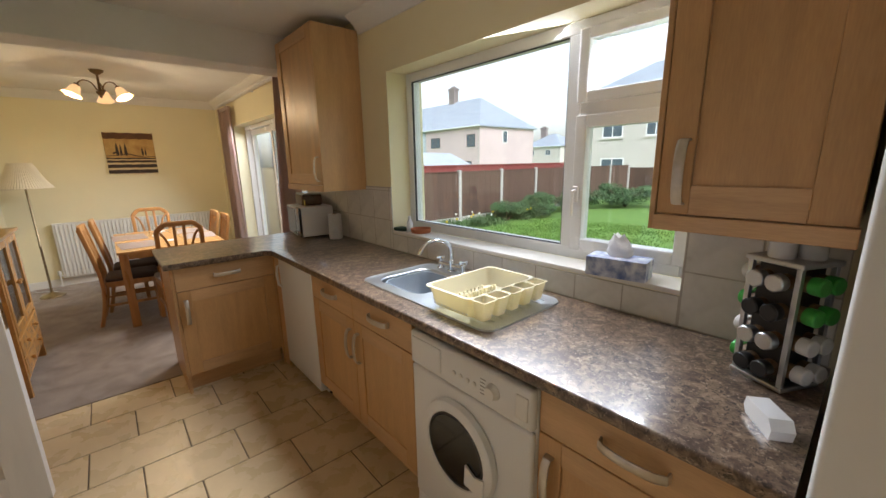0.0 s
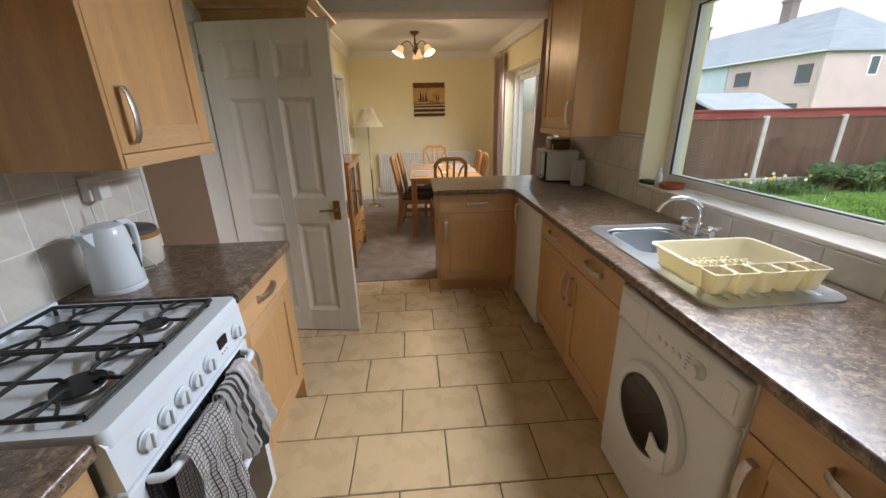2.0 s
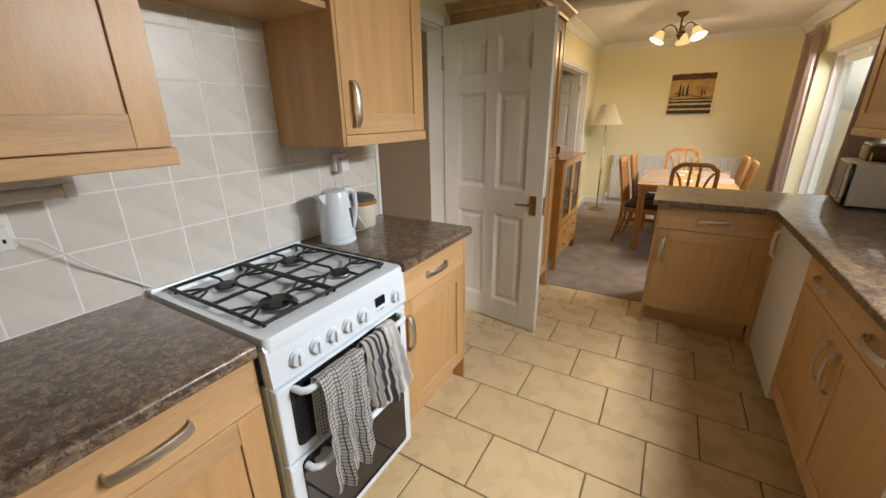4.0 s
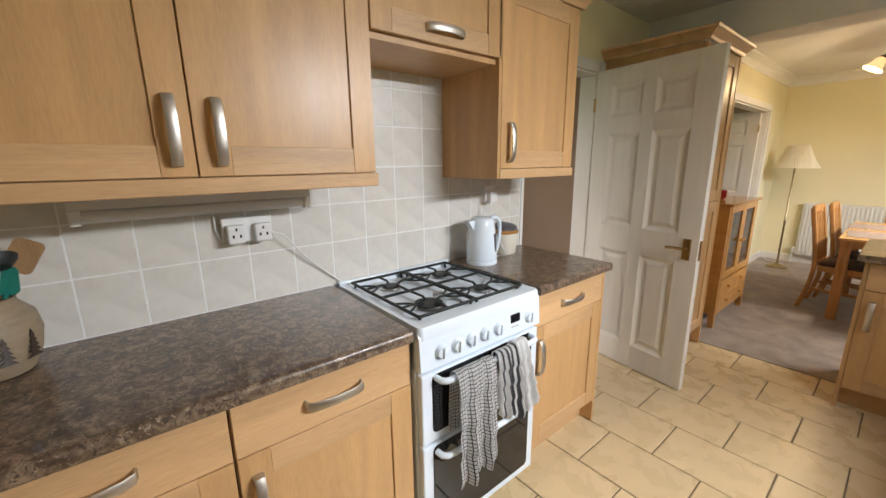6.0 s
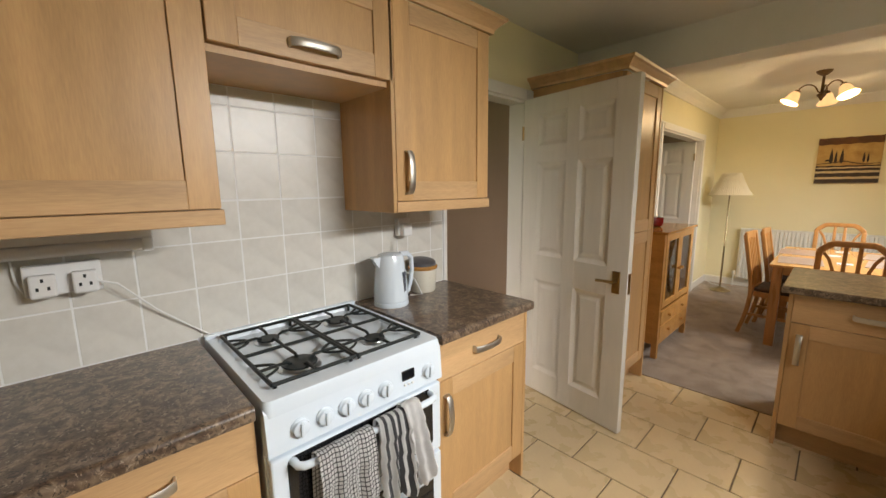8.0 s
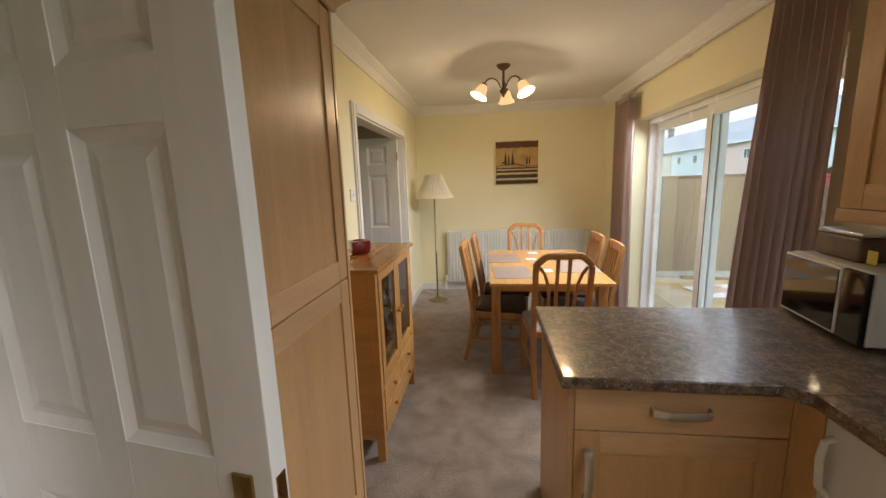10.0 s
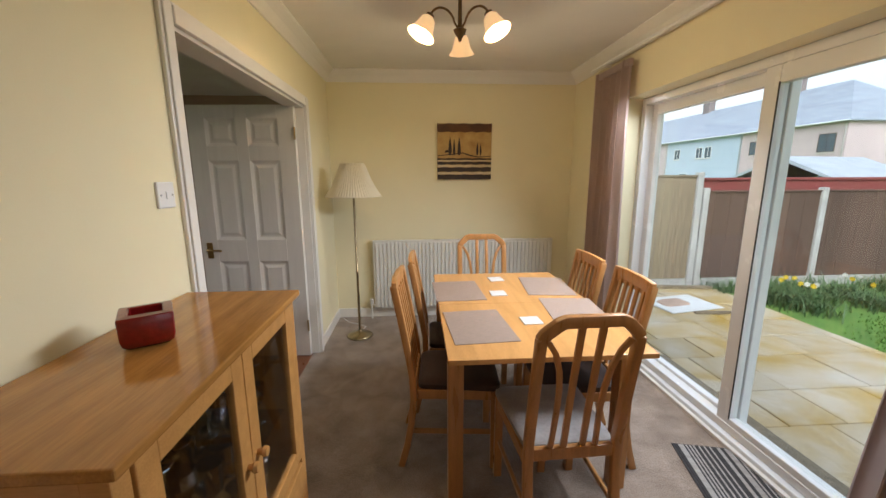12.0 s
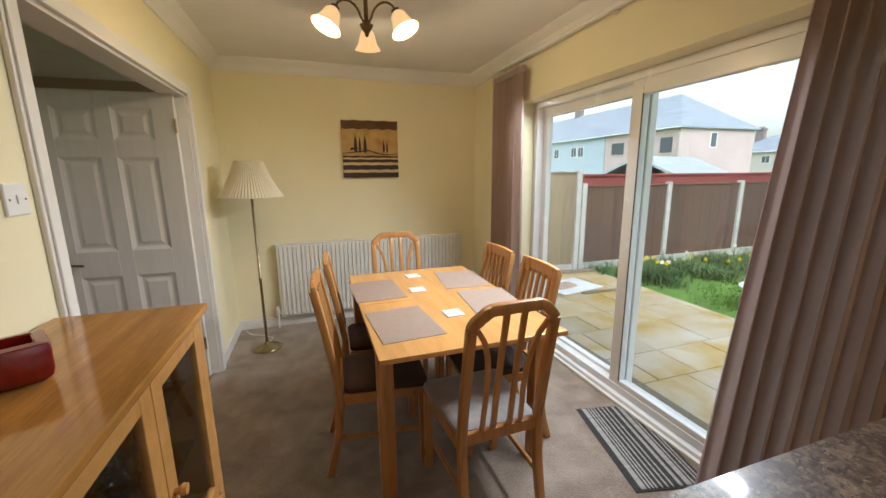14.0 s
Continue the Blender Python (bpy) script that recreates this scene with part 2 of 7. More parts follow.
def tube(pts, r, seg=8, cap=True, flat=1.0):
    """A round bar through points. r may be one number or one for each point; flat squashes it sideways."""
    bm = bmesh.new()
    pts = [Vector(p) for p in pts]
    rs = r if isinstance(r, (list, tuple)) else [r] * len(pts)
    d0 = (pts[1] - pts[0]).normalized()
    u = d0.orthogonal().normalized()
    rings = []
    for i, p in enumerate(pts):
        d = (pts[min(i + 1, len(pts) - 1)] - pts[max(i - 1, 0)]).normalized()
        u = (u - d * u.dot(d)).normalized()
        v = d.cross(u)
        rings.append([bm.verts.new(p + rs[i] * (math.cos(2 * math.pi * k / seg) * u + flat * math.sin(2 * math.pi * k / seg) * v)) for k in range(seg)])
    for a, b in zip(rings, rings[1:]):
        for k in range(seg):
            bm.faces.new((a[k], a[(k + 1) % seg], b[(k + 1) % seg], b[k]))
    if cap:
        bm.faces.new(rings[0][::-1]); bm.faces.new(rings[-1])
    return bm


def arc(c, r, a0, a1, n, plane="xz"):
    out = []
    for i in range(n + 1):
        a = radians(a0 + (a1 - a0) * i / n)
        u, v = r * math.cos(a), r * math.sin(a)
        out.append({"xz": (c[0] + u, c[1], c[2] + v), "yz": (c[0], c[1] + u, c[2] + v), "xy": (c[0] + u, c[1] + v, c[2])}[plane])
    return out


def part(name, bm, material, parent=None, label="", smooth=False):
    me = bpy.data.meshes.new(name)
    bm.normal_update()
    bm.to_mesh(me)
    bm.free()
    me.materials.append(material)
    if smooth:
        me.polygons.foreach_set("use_smooth", [True] * len(me.polygons))
        me.set_sharp_from_angle(angle=radians(38))
    ob = new(name, me)
    if parent:
        ob.parent = parent
    if label:
        ob["label"] = label
    return ob


def thing(name, at=(0, 0, 0), rz=0.0, label="", category="", group="", kind=""):
    ob = new(name)
    ob.empty_display_size = 0.1
    ob.matrix_basis = pose(*at, 0, 0, rz)
    return tagged(ob, label, category, group, kind)


def piece(name, me, material, parent, at, rz=0.0):
    ob = new(name, me)
    ob.parent = parent
    ob.matrix_basis = pose(*at, 0, 0, rz)
    return ob


def mesh_of(bm, material):
    me = bpy.data.meshes.new("piece")
    bm.to_mesh(me); bm.free()
    me.materials.append(material)
    return me


# ---- setting: walls, floors, ceilings ----
XL, XR, XD, YF = -1.08, 1.55, -0.86, 7.0
YB, YC, YBEAM, ZK, ZD = -0.85, 3.29, 3.26, 2.43, 2.43


def wall(name, bms, material, label):
    return tagged(part(name, join(*bms), material), label, "wall", kind="structure")


WT = 0.28
floor = tagged(part("floor", box(XL - 0.1, XR, YB, YC, -0.12, -0.004), GROUT_DARK), "cream ceramic kitchen floor tiles in brick bond with brown grout", "floor", kind="structure")
carpet = tagged(part("floor_dining", join(box(XD - 0.05, XR, YC, YF, -0.12, 0.004), box(XR, 1.625, 3.72, 6.04, -0.12, 0.004)), CARPET), "worn brown-grey fitted carpet in the dining area", "floor", kind="structure")
tagged(part("floor_hall", box(-2.65, XL - 0.1, 0.9, 2.95, -0.12, 0.004), CARPET), "brown-grey carpet in the hall", "floor", kind="structure")
LOUNGE_FLOOR = mat("red_brown_wood_floor", (0.25, 0.09, 0.035), 0.3, var=0.15, scale=4, stretch=(5, 0.6, 5), bump=0.03)
tagged(part("floor_lounge", box(-4.2, XD - 0.05, 3.2, 8.2, -0.12, 0.0), LOUNGE_FLOOR), "red-brown wooden floor of the next room", "floor", kind="structure")

DOOR_Y0, DOOR_Y1, DOOR_Z = 1.80, 2.58, 2.0
wall("wall_west", [box(XL - 0.12, XL, YB, DOOR_Y0, 0, ZK), box(XL - 0.12, XL, DOOR_Y0, DOOR_Y1, DOOR_Z, ZK), box(XL - 0.12, XL, DOOR_Y1, 3.28, 0, ZK)], YELLOW, "pale yellow painted kitchen wall")
LD0, LD1, LDZ = 4.60, 6.20, 1.99
wall("wall_dining_west", [box(XD - 0.12, XD, 3.28, LD0, 0, ZD), box(XD - 0.12, XD, LD0, LD1, LDZ, ZD), box(XD - 0.12, XD, LD1, YF, 0, ZD), box(XL - 0.12, XD - 0.12, 3.28, 3.40, 0, ZK)], YELLOW, "pale yellow painted dining wall with a wide doorway")
wall("wall_north", [box(XD - 0.12, XR + WT, YF, YF + WT, 0, ZK)], YELLOW, "pale yellow painted end wall of the dining area")
WY0, WY1, WZ0, WZ1 = 0.515, 2.28, 1.036, 2.05
PY0, PY1, PZ = 3.72, 6.04, 2.02
wall("wall_east", [box(XR, XR + WT, YB, WY0, -0.4, ZK), box(XR, XR + WT, WY0, WY1, -0.4, WZ0 - 0.02), box(XR, XR + WT, WY0, WY1, WZ1, ZK), box(XR, XR + WT, WY1, PY0, -0.4, ZK), box(XR, XR + WT, PY0, PY1, PZ, ZK), box(XR, XR + WT, PY1, YF, -0.4, ZK)], YELLOW, "pale yellow painted outside wall with window and patio door")
# Out-of-view wall at a guessed distance, added to keep the light in.
wall("wall_south", [box(XL - 0.12, XR + WT, YB - 0.12, YB, 0, ZK)], YELLOW, "unseen pale yellow back wall added to close the kitchen")
tagged(part("ceiling_kitchen", box(XL - 0.12, XR + WT, YB, YBEAM, ZK, ZK + 0.12), CEILING), "white painted kitchen ceiling", "ceiling", kind="structure")
tagged(part("ceiling_dining", box(XD - 0.12, XR + WT, YBEAM + 0.25, YF, ZD, ZD + 0.18), CEILING), "white painted dining ceiling", "ceiling", kind="structure")
tagged(part("beam", box(XL - 0.06, XR + 0.06, YBEAM, YBEAM + 0.25, 2.19, ZK + 0.05, 0.006), CEILING), "white painted boxed beam between kitchen and dining area", "beam", kind="structure")


def cove(x0, y0, x1, y1, nx, ny):
    """Plaster cove along a wall's top; nx, ny point into the room."""
    prof = [(0, 0), (0, -0.10), (0.012, -0.10), (0.02, -0.085), (0.045, -0.05), (0.085, -0.02), (0.095, -0.012), (0.095, 0)]
    bm = bmesh.new()
    ends = [[bm.verts.new((x + nx * a, y + ny * a, ZD + b)) for a, b in prof] for x, y in ((x0, y0), (x1, y1))]
    k = len(prof)
    for i in range(k):
        bm.faces.new((ends[0][i], ends[0][(i + 1) % k], ends[1][(i + 1) % k], ends[1][i]))
    bmesh.ops.recalc_face_normals(bm, faces=bm.faces[:])
    return bm


tagged(part("coving", join(cove(XD, 3.51, XD, YF, 1, 0), cove(XD, YF, XR, YF, 0, -1), cove(XR, YF, XR, 3.51, -1, 0)), CEILING), "white plaster coving round the dining ceiling", "coving", kind="structure")
tagged(part("coving_kitchen", cove(XR, 2.58, XR, 0.53, -1, 0), CEILING), "white plaster coving above the kitchen window", "coving", kind="structure")


# ---- trim ----
def skirting(name, runs):
    """Boards (x0, y0, x1, y1, nx, ny) at the foot of walls."""
    bms = []
    for x0, y0, x1, y1, nx, ny in runs:
        b = box(min(x0, x1) + min(0, nx * 0.015), max(x0, x1) + max(0, nx * 0.015), min(y0, y1) + min(0, ny * 0.015), max(y0, y1) + max(0, ny * 0.015), 0.004, 0.10, 0.004)
        bms.append(b)
    return tagged(part(name, join(*bms), GLOSS_WHITE), "white gloss skirting board", "skirting", kind="structure")


skirting("baseboard_dining", [(XD, 3.42, XD, LD0 - 0.07, 1, 0), (XD, LD1 + 0.07, XD, YF, 1, 0), (XD, YF, XR, YF, 0, -1), (XR, PY1 + 0.02, XR, YF, -1, 0)])
skirting("baseboard_hall", [(-2.6, 2.95, XL - 0.12, 2.95, 0, -1)])


def frame_set(name, x, y0, y1, z, depth, label, into=1, width=0.06, near=True):
    """Door lining and architrave round an opening in a wall that runs along y; the wall's room side is at x."""
    ln = join(box(x - depth * into if into > 0 else x, x if into > 0 else x + depth, y0, y0 + 0.025, 0, z), box(x - depth if into > 0 else x, x if into > 0 else x + depth, y1 - 0.025, y1, 0, z), box(x - depth if into > 0 else x, x if into > 0 else x + depth, y0, y1, z - 0.025, z))
    ob = tagged(part(name, ln, GLOSS_WHITE), label, "door frame", kind="structure")
    boards = ((y0 - width, y0 + 0.012, 0, z + width), (y1 - 0.012, y1 + width, 0, z + width), (y0 + 0.012, y1 - 0.012, z - 0.012, z + width))
    for a, b, c, d in boards if near else boards[1:]:
        s = join(box(x, x + 0.016, a, b, c, d, 0.004), box(x + 0.014, x + 0.024, a + (0.012 if a < y0 + 0.01 else 0.0), b - 0.012, c, d - 0.012, 0.004))
        part("architrave", s, GLOSS_WHITE, ob)
    return ob


frame_set("door_frame_1", XL, DOOR_Y0, DOOR_Y1, DOOR_Z, 0.12, "white gloss door frame of the hall doorway", near=False)
frame_set("door_frame_2", XD, LD0, LD1, LDZ, 0.12, "white gloss frame of the wide lounge doorway")


# ---- doors ----
def panel_door(name, at, rz, w, h, label, handle_side=1, material=None):
    """Six-panel door: hinge at the origin, leaf along +x, 40 mm thick along y."""
    material = material or DOOR_WHITE
    d = thing(name, at, rz, label, "door")
    sx, mx = 0.125, 0.085
    pw = (w - 2 * sx - mx) / 2
    rows = ((0.16, 0.80), (0.97, 1.57), (1.675, 1.875))
    bms = [box(0, sx, 0, 0.04, 0, h, 0.002), box(w - sx, w, 0, 0.04, 0, h, 0.002), box(sx + pw, sx + pw + mx, 0, 0.04, 0, h, 0.002)]
    zs = [0] + [z for r in rows for z in r] + [h]
    for z0, z1 in zip(zs[::2], zs[1::2]):
        for xa in (sx, sx + pw + mx):
            bms.append(box(xa, xa + pw, 0, 0.04, z0, z1, 0.001))
    leaf = part("leaf", join(*bms), material, d)
    for z0, z1 in rows:
        for xa in (sx, sx + pw + mx):
            b = box(xa + 0.001, xa + pw - 0.001, 0.014, 0.026, z0, z1)
            for s in (0, 1):
                y_out, y_in = (0.002, 0.0115) if s == 0 else (0.038, 0.0285)
                m = bmesh.new()
                def ring(o, y):
                    return [m.verts.new(v) for v in ((xa + o, y, z0 + o), (xa + pw - o, y, z0 + o), (xa + pw - o, y, z1 - o), (xa + o, y, z1 - o))]
                r1, r2, r3, r4 = ring(0.0, y_out), ring(0.022, y_in), ring(0.034, y_in), ring(0.055, y_in + (-0.006 if s == 0 else 0.006))
                for p, q in ((r1, r2), (r2, r3), (r3, r4)):
                    for i in range(4):
                        m.faces.new((p[i], p[(i + 1) % 4], q[(i + 1) % 4], q[i]))
                m.faces.new(r4)
                bmesh.ops.recalc_face_normals(m, faces=m.faces[:])
                b = join(b, m)
            part("door_panel", b, material, d)
    for s, y in ((-1, 0.0), (1, 0.04)):
        pl = box(w - 0.085, w - 0.04, min(y, y + s * 0.006), max(y, y + s * 0.006), 0.825, 0.95, 0.002)
        plate = part("handle_plate", pl, BRASS, d, "antique brass handle plate")
        y2 = y + s * 0.04
        part("lever", tube([(w - 0.062, y, 0.895), (w - 0.062, y2, 0.895), (w - 0.075, y2 + s * 0.005, 0.895), (w - 0.12, y2, 0.893), (w - 0.165, y2 - s * 0.006, 0.888)], [0.009, 0.009, 0.009, 0.008, 0.009]), BRASS, plate, smooth=True)
    part("latch_plate", box(w - 0.001, w + 0.002, 0.008, 0.032, 0.83, 0.945), BRASS, d)
    for z in (0.22, 1.72):
        part("hinge", tube([(0.0, -0.006 if handle_side > 0 else 0.046, z), (0.0, -0.006 if handle_side > 0 else 0.046, z + 0.09)], 0.007), BRASS, d, smooth=True)
    return d


DW = 0.768
panel_door("door_1", (XL + 0.02, 2.53, 0.008), -8.2, DW, 1.977, "white painted six-panel door standing open into the kitchen")
panel_door("door_2", (XD - 0.055, LD1 - 0.04, 0.008), 180 - 3, 0.78, 1.968, "white six-panel lounge door standing open into the next room", -1)


# ---- windows ----
def pane(parent, x, y0, y1, z0, z1, name="pane"):
    g = part(name, box(x - 0.003, x + 0.003, y0, y1, z0, z1), GLASS, parent)
    g.visible_shadow = False
    return g


def bars(x0, x1, y0, y1, z0, z1, w):
    """A rectangular frame in the plane of a wall that runs along y."""
    return join(box(x0, x1, y0, y0 + w, z0, z1, 0.005), box(x0, x1, y1 - w, y1, z0, z1, 0.005), box(x0, x1, y0 + w, y1 - w, z0, z0 + w, 0.005), box(x0, x1, y0 + w, y1 - w, z1 - w, z1, 0.005))


w1 = thing("window_1", (0, 0, 0), 0, "white plastic kitchen window with a fixed pane and a side opener", "window", kind="structure")
WX = XR + 0.15
part("window_frame", bars(WX, WX + 0.07, WY0, WY1, WZ0, WZ1, 0.055), UPVC, w1)
part("mullion", box(WX, WX + 0.07, 1.02, 1.085, WZ0 + 0.05, WZ1 - 0.05, 0.005), UPVC, w1)
part("transom", box(WX, WX + 0.07, WY0 + 0.05, 1.02, 1.66, 1.73, 0.005), UPVC, w1)
sash = part("sash", bars(WX - 0.015, WX + 0.05, WY0 + 0.03, 1.03, WZ0 + 0.045, 1.67, 0.052), UPVC, w1)
part("sash", bars(WX - 0.015, WX + 0.05, WY0 + 0.03, 1.03, 1.72, WZ1 - 0.04, 0.045), UPVC, w1)
part("window_handle", join(box(WX - 0.03, WX - 0.015, 0.995, 1.02, 1.30, 1.37, 0.004), tube([(WX - 0.03, 1.008, 1.35), (WX - 0.05, 1.008, 1.35), (WX - 0.05, 1.008, 1.24)], 0.008)), PLASTIC_W, sash)
part("glazing_seal", bars(WX + 0.005, WX + 0.02, 1.083, WY1 - 0.052, WZ0 + 0.052, WZ1 - 0.052, 0.008), RUBBER, w1)
pane(w1, WX + 0.03, 1.085, WY1 - 0.055, WZ0 + 0.055, WZ1 - 0.055)
pane(w1, WX + 0.02, WY0 + 0.08, 0.98, WZ0 + 0.095, 1.62)
pane(w1, WX + 0.02, WY0 + 0.07, 0.99, 1.76, WZ1 - 0.08)
tagged(part("window_sill", box(XR - 0.004, WX, WY0, WY1, WZ0 - 0.02, WZ0, 0.004), GLOSS_WHITE), "white tiled window sill in the kitchen", "window sill", kind="structure")

w2 = thing("window_2", (0, 0, 0), 0, "white plastic sliding patio door with two tall panes", "patio door", kind="structure")
PX = XR + 0.13
part("door_frame", bars(PX, PX + 0.12, PY0, PY1, 0.049, PZ, 0.05), UPVC, w2)
part("threshold", box(PX - 0.029, XR + WT, PY0 + 0.001, PY1 - 0.001, -0.4, 0.048, 0.006), UPVC, w2)
fixed = part("fixed_panel", bars(PX + 0.062, PX + 0.112, 4.91, PY1 - 0.035, 0.045, PZ - 0.045, 0.075), UPVC, w2)
slide = part("sliding_panel", bars(PX + 0.004, PX + 0.054, PY0 + 0.045, 5.00, 0.05, PZ - 0.05, 0.085), UPVC, w2)
pane(fixed, PX + 0.09, 4.98, PY1 - 0.105, 0.13, PZ - 0.13)
pane(slide, PX + 0.03, PY0 + 0.13, 4.915, 0.135, PZ - 0.135)
part("seal", box(PX + 0.001, PX + 0.005, 4.912, 4.918, 0.13, PZ - 0.13), RUBBER, slide)
part("door_handle", join(box(PX - 0.012, PX + 0.004, PY0 + 0.07, PY0 + 0.10, 0.95, 1.2, 0.004), tube([(PX - 0.01, PY0 + 0.085, 0.97), (PX - 0.05, PY0 + 0.085, 0.99), (PX - 0.05, PY0 + 0.085, 1.16), (PX - 0.01, PY0 + 0.085, 1.18)], 0.009)), PLASTIC_W, slide)
tagged(part("patio_reveal", box(1.625, PX - 0.03, PY0, PY1, -0.4, 0.026, 0.004), GLOSS_WHITE), "white painted ledge before the patio door", "ledge", kind="structure")

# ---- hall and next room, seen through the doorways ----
wall("wall_hall_north", [box(-2.7, XL - 0.12, 2.95, 3.05, 0, ZK)], HALL_WALL, "beige hall wall with the shade put into its colour")
wall("wall_hall_west", [box(-2.75, -2.65, 0.9, 2.95, 0, ZK)], HALL_WALL, "beige hall wall with the shade put into its colour")
# Window opening out of view, added to let the hall fill lamp in.
wall("wall_hall_south", [box(-2.7, -2.4, 0.8, 0.9, 0, ZK), box(-1.5, XL - 0.12, 0.8, 0.9, 0, ZK), box(-2.4, -1.5, 0.8, 0.9, 2.05, ZK), box(-2.4, -1.5, 0.8, 0.9, 0, 1.0)], HALL_WALL, "beige hall wall with the shade put into its colour")
tagged(part("ceiling_hall", box(-2.75, XL - 0.12, 0.8, 3.05, ZK, ZK + 0.1), CEILING), "white hall ceiling", "ceiling", kind="structure")
louvre = thing("louvre_door", (-2.63, 2.86, 0), 0, "brown louvred cupboard door in the hall", "cupboard door")
LOUVRE = mat("brown_louvre_paint", (0.30, 0.23, 0.17), 0.5)
part("door_stile", join(box(0, 0.035, -0.06, 0, 0.004, 1.98, 0.003), box(0, 0.035, -0.60, -0.54, 0.004, 1.98, 0.003), box(0, 0.035, -0.54, -0.06, 0.004, 0.16, 0.003), box(0, 0.035, -0.54, -0.06, 1.86, 1.98, 0.003)), LOUVRE, louvre)
SLAT = mesh_of(moved(box(-0.018, 0.018, -0.245, 0.245, -0.004, 0.004), Matrix.Rotation(radians(35), 4, "Y")), LOUVRE)
for i in range(42):
    piece("slat", SLAT, None, louvre, (0.018, -0.30, 0.18 + i * 0.04))
part("door_trim", box(0, 0.05, 0.0, 0.05, 0.004, 2.03, 0.004), GLOSS_WHITE, louvre, "white frame post")
# Walls close the room by guess; the west opening is added for its lamp.
wall("wall_lounge", [box(-4.3, -4.2, 3.2, 4.0, 0, ZD), box(-4.3, -4.2, 6.0, 8.3, 0, ZD), box(-4.3, -4.2, 4.0, 6.0, 2.1, ZD), box(-4.3, -4.2, 4.0, 6.0, 0, 0.9), box(-4.3, XD - 0.12, 8.2, 8.3, 0, ZD), box(-4.3, XL - 0.12, 3.1, 3.2, 0, ZD)], HALL_WALL, "beige walls of the next room with the shade put into their colour")
tagged(part("ceiling_lounge", join(box(-4.3, XL - 0.121, 3.1, 8.3, ZD, ZD + 0.1), box(XL - 0.12, XD - 0.121, 3.41, 8.3, ZD, ZD + 0.1)), CEILING), "white ceiling of the next room", "ceiling", kind="structure")


# ---- kitchen units ----
HANDLE_ARC = [(-0.08, 0.0), (-0.078, 0.016), (-0.06, 0.026), (-0.03, 0.031), (0, 0.033), (0.03, 0.031), (0.06, 0.026), (0.078, 0.016), (0.08, 0.0)]


def bow_handle(parent, x, y, z, upright):
    """Brushed bow handle on a front that faces -y at y."""
    if upright:
        pts = [(x, y - b, z + a) for a, b in HANDLE_ARC]
    else:
        pts = [(x + a, y - b, z) for a, b in HANDLE_ARC]
    bm = bmesh.new()
    rings = []
    wide = Vector((1, 0, 0)) if upright else Vector((0, 0, 1))
    for i, p in enumerate(pts):
        d = (Vector(pts[min(i + 1, len(pts) - 1)]) - Vector(pts[max(i - 1, 0)])).normalized()
        n_ = d.cross(wide).normalized()
        hw = 0.0125 if 0 < i < len(pts) - 1 else 0.014
        rings.append([bm.verts.new(Vector(p) + wide * a * hw + n_ * c * 0.004) for a, c in ((-1, -0.5), (-0.6, -1), (0.6, -1), (1, -0.5), (1, 0.5), (0.6, 1), (-0.6, 1), (-1, 0.5))])
    for a, c in zip(rings, rings[1:]):
        for k in range(8):
            bm.faces.new((a[k], a[(k + 1) % 8], c[(k + 1) % 8], c[k]))
    bm.faces.new(rings[0][::-1]); bm.faces.new(rings[-1])
    bmesh.ops.recalc_face_normals(bm, faces=bm.faces[:])
    b = bm
    return part("handle", b, NICKEL, parent, "brushed nickel bow handle", smooth=True)


def shaker(parent, name, x0, x1, y, z0, z1, handle=None):
    """Framed door with a sunk panel; its face is at y and it is 20 mm thick. handle: (x, z, upright)."""
    s = 0.075
    stiles = join(box(x0, x0 + s, y, y + 0.02, z0, z1, 0.0015, 1), box(x1 - s, x1, y, y + 0.02, z0, z1, 0.0015, 1), box(x0 + s + 0.001, x1 - s - 0.001, y + 0.007, y + 0.014, z0 + s, z1 - s))
    d = part(name, stiles, BEECH, parent)
    for a, b in ((z0, z0 + s), (z1 - s, z1)):
        part("rail", box(x0 + s, x1 - s, y + 0.0004, y + 0.02, a, b, 0.0015, 1), BEECH_X, d)
    if handle:
        bow_handle(d, handle[0], y, handle[1], handle[2])
    return d


def slab(parent, x0, x1, y, z0, z1, handle=True):
    d = part("drawer_front", box(x0, x1, y, y + 0.02, z0, z1, 0.002, 1), BEECH_X, parent)
    if handle:
        bow_handle(d, (x0 + x1) / 2, y, (z0 + z1) / 2, False)
    return d


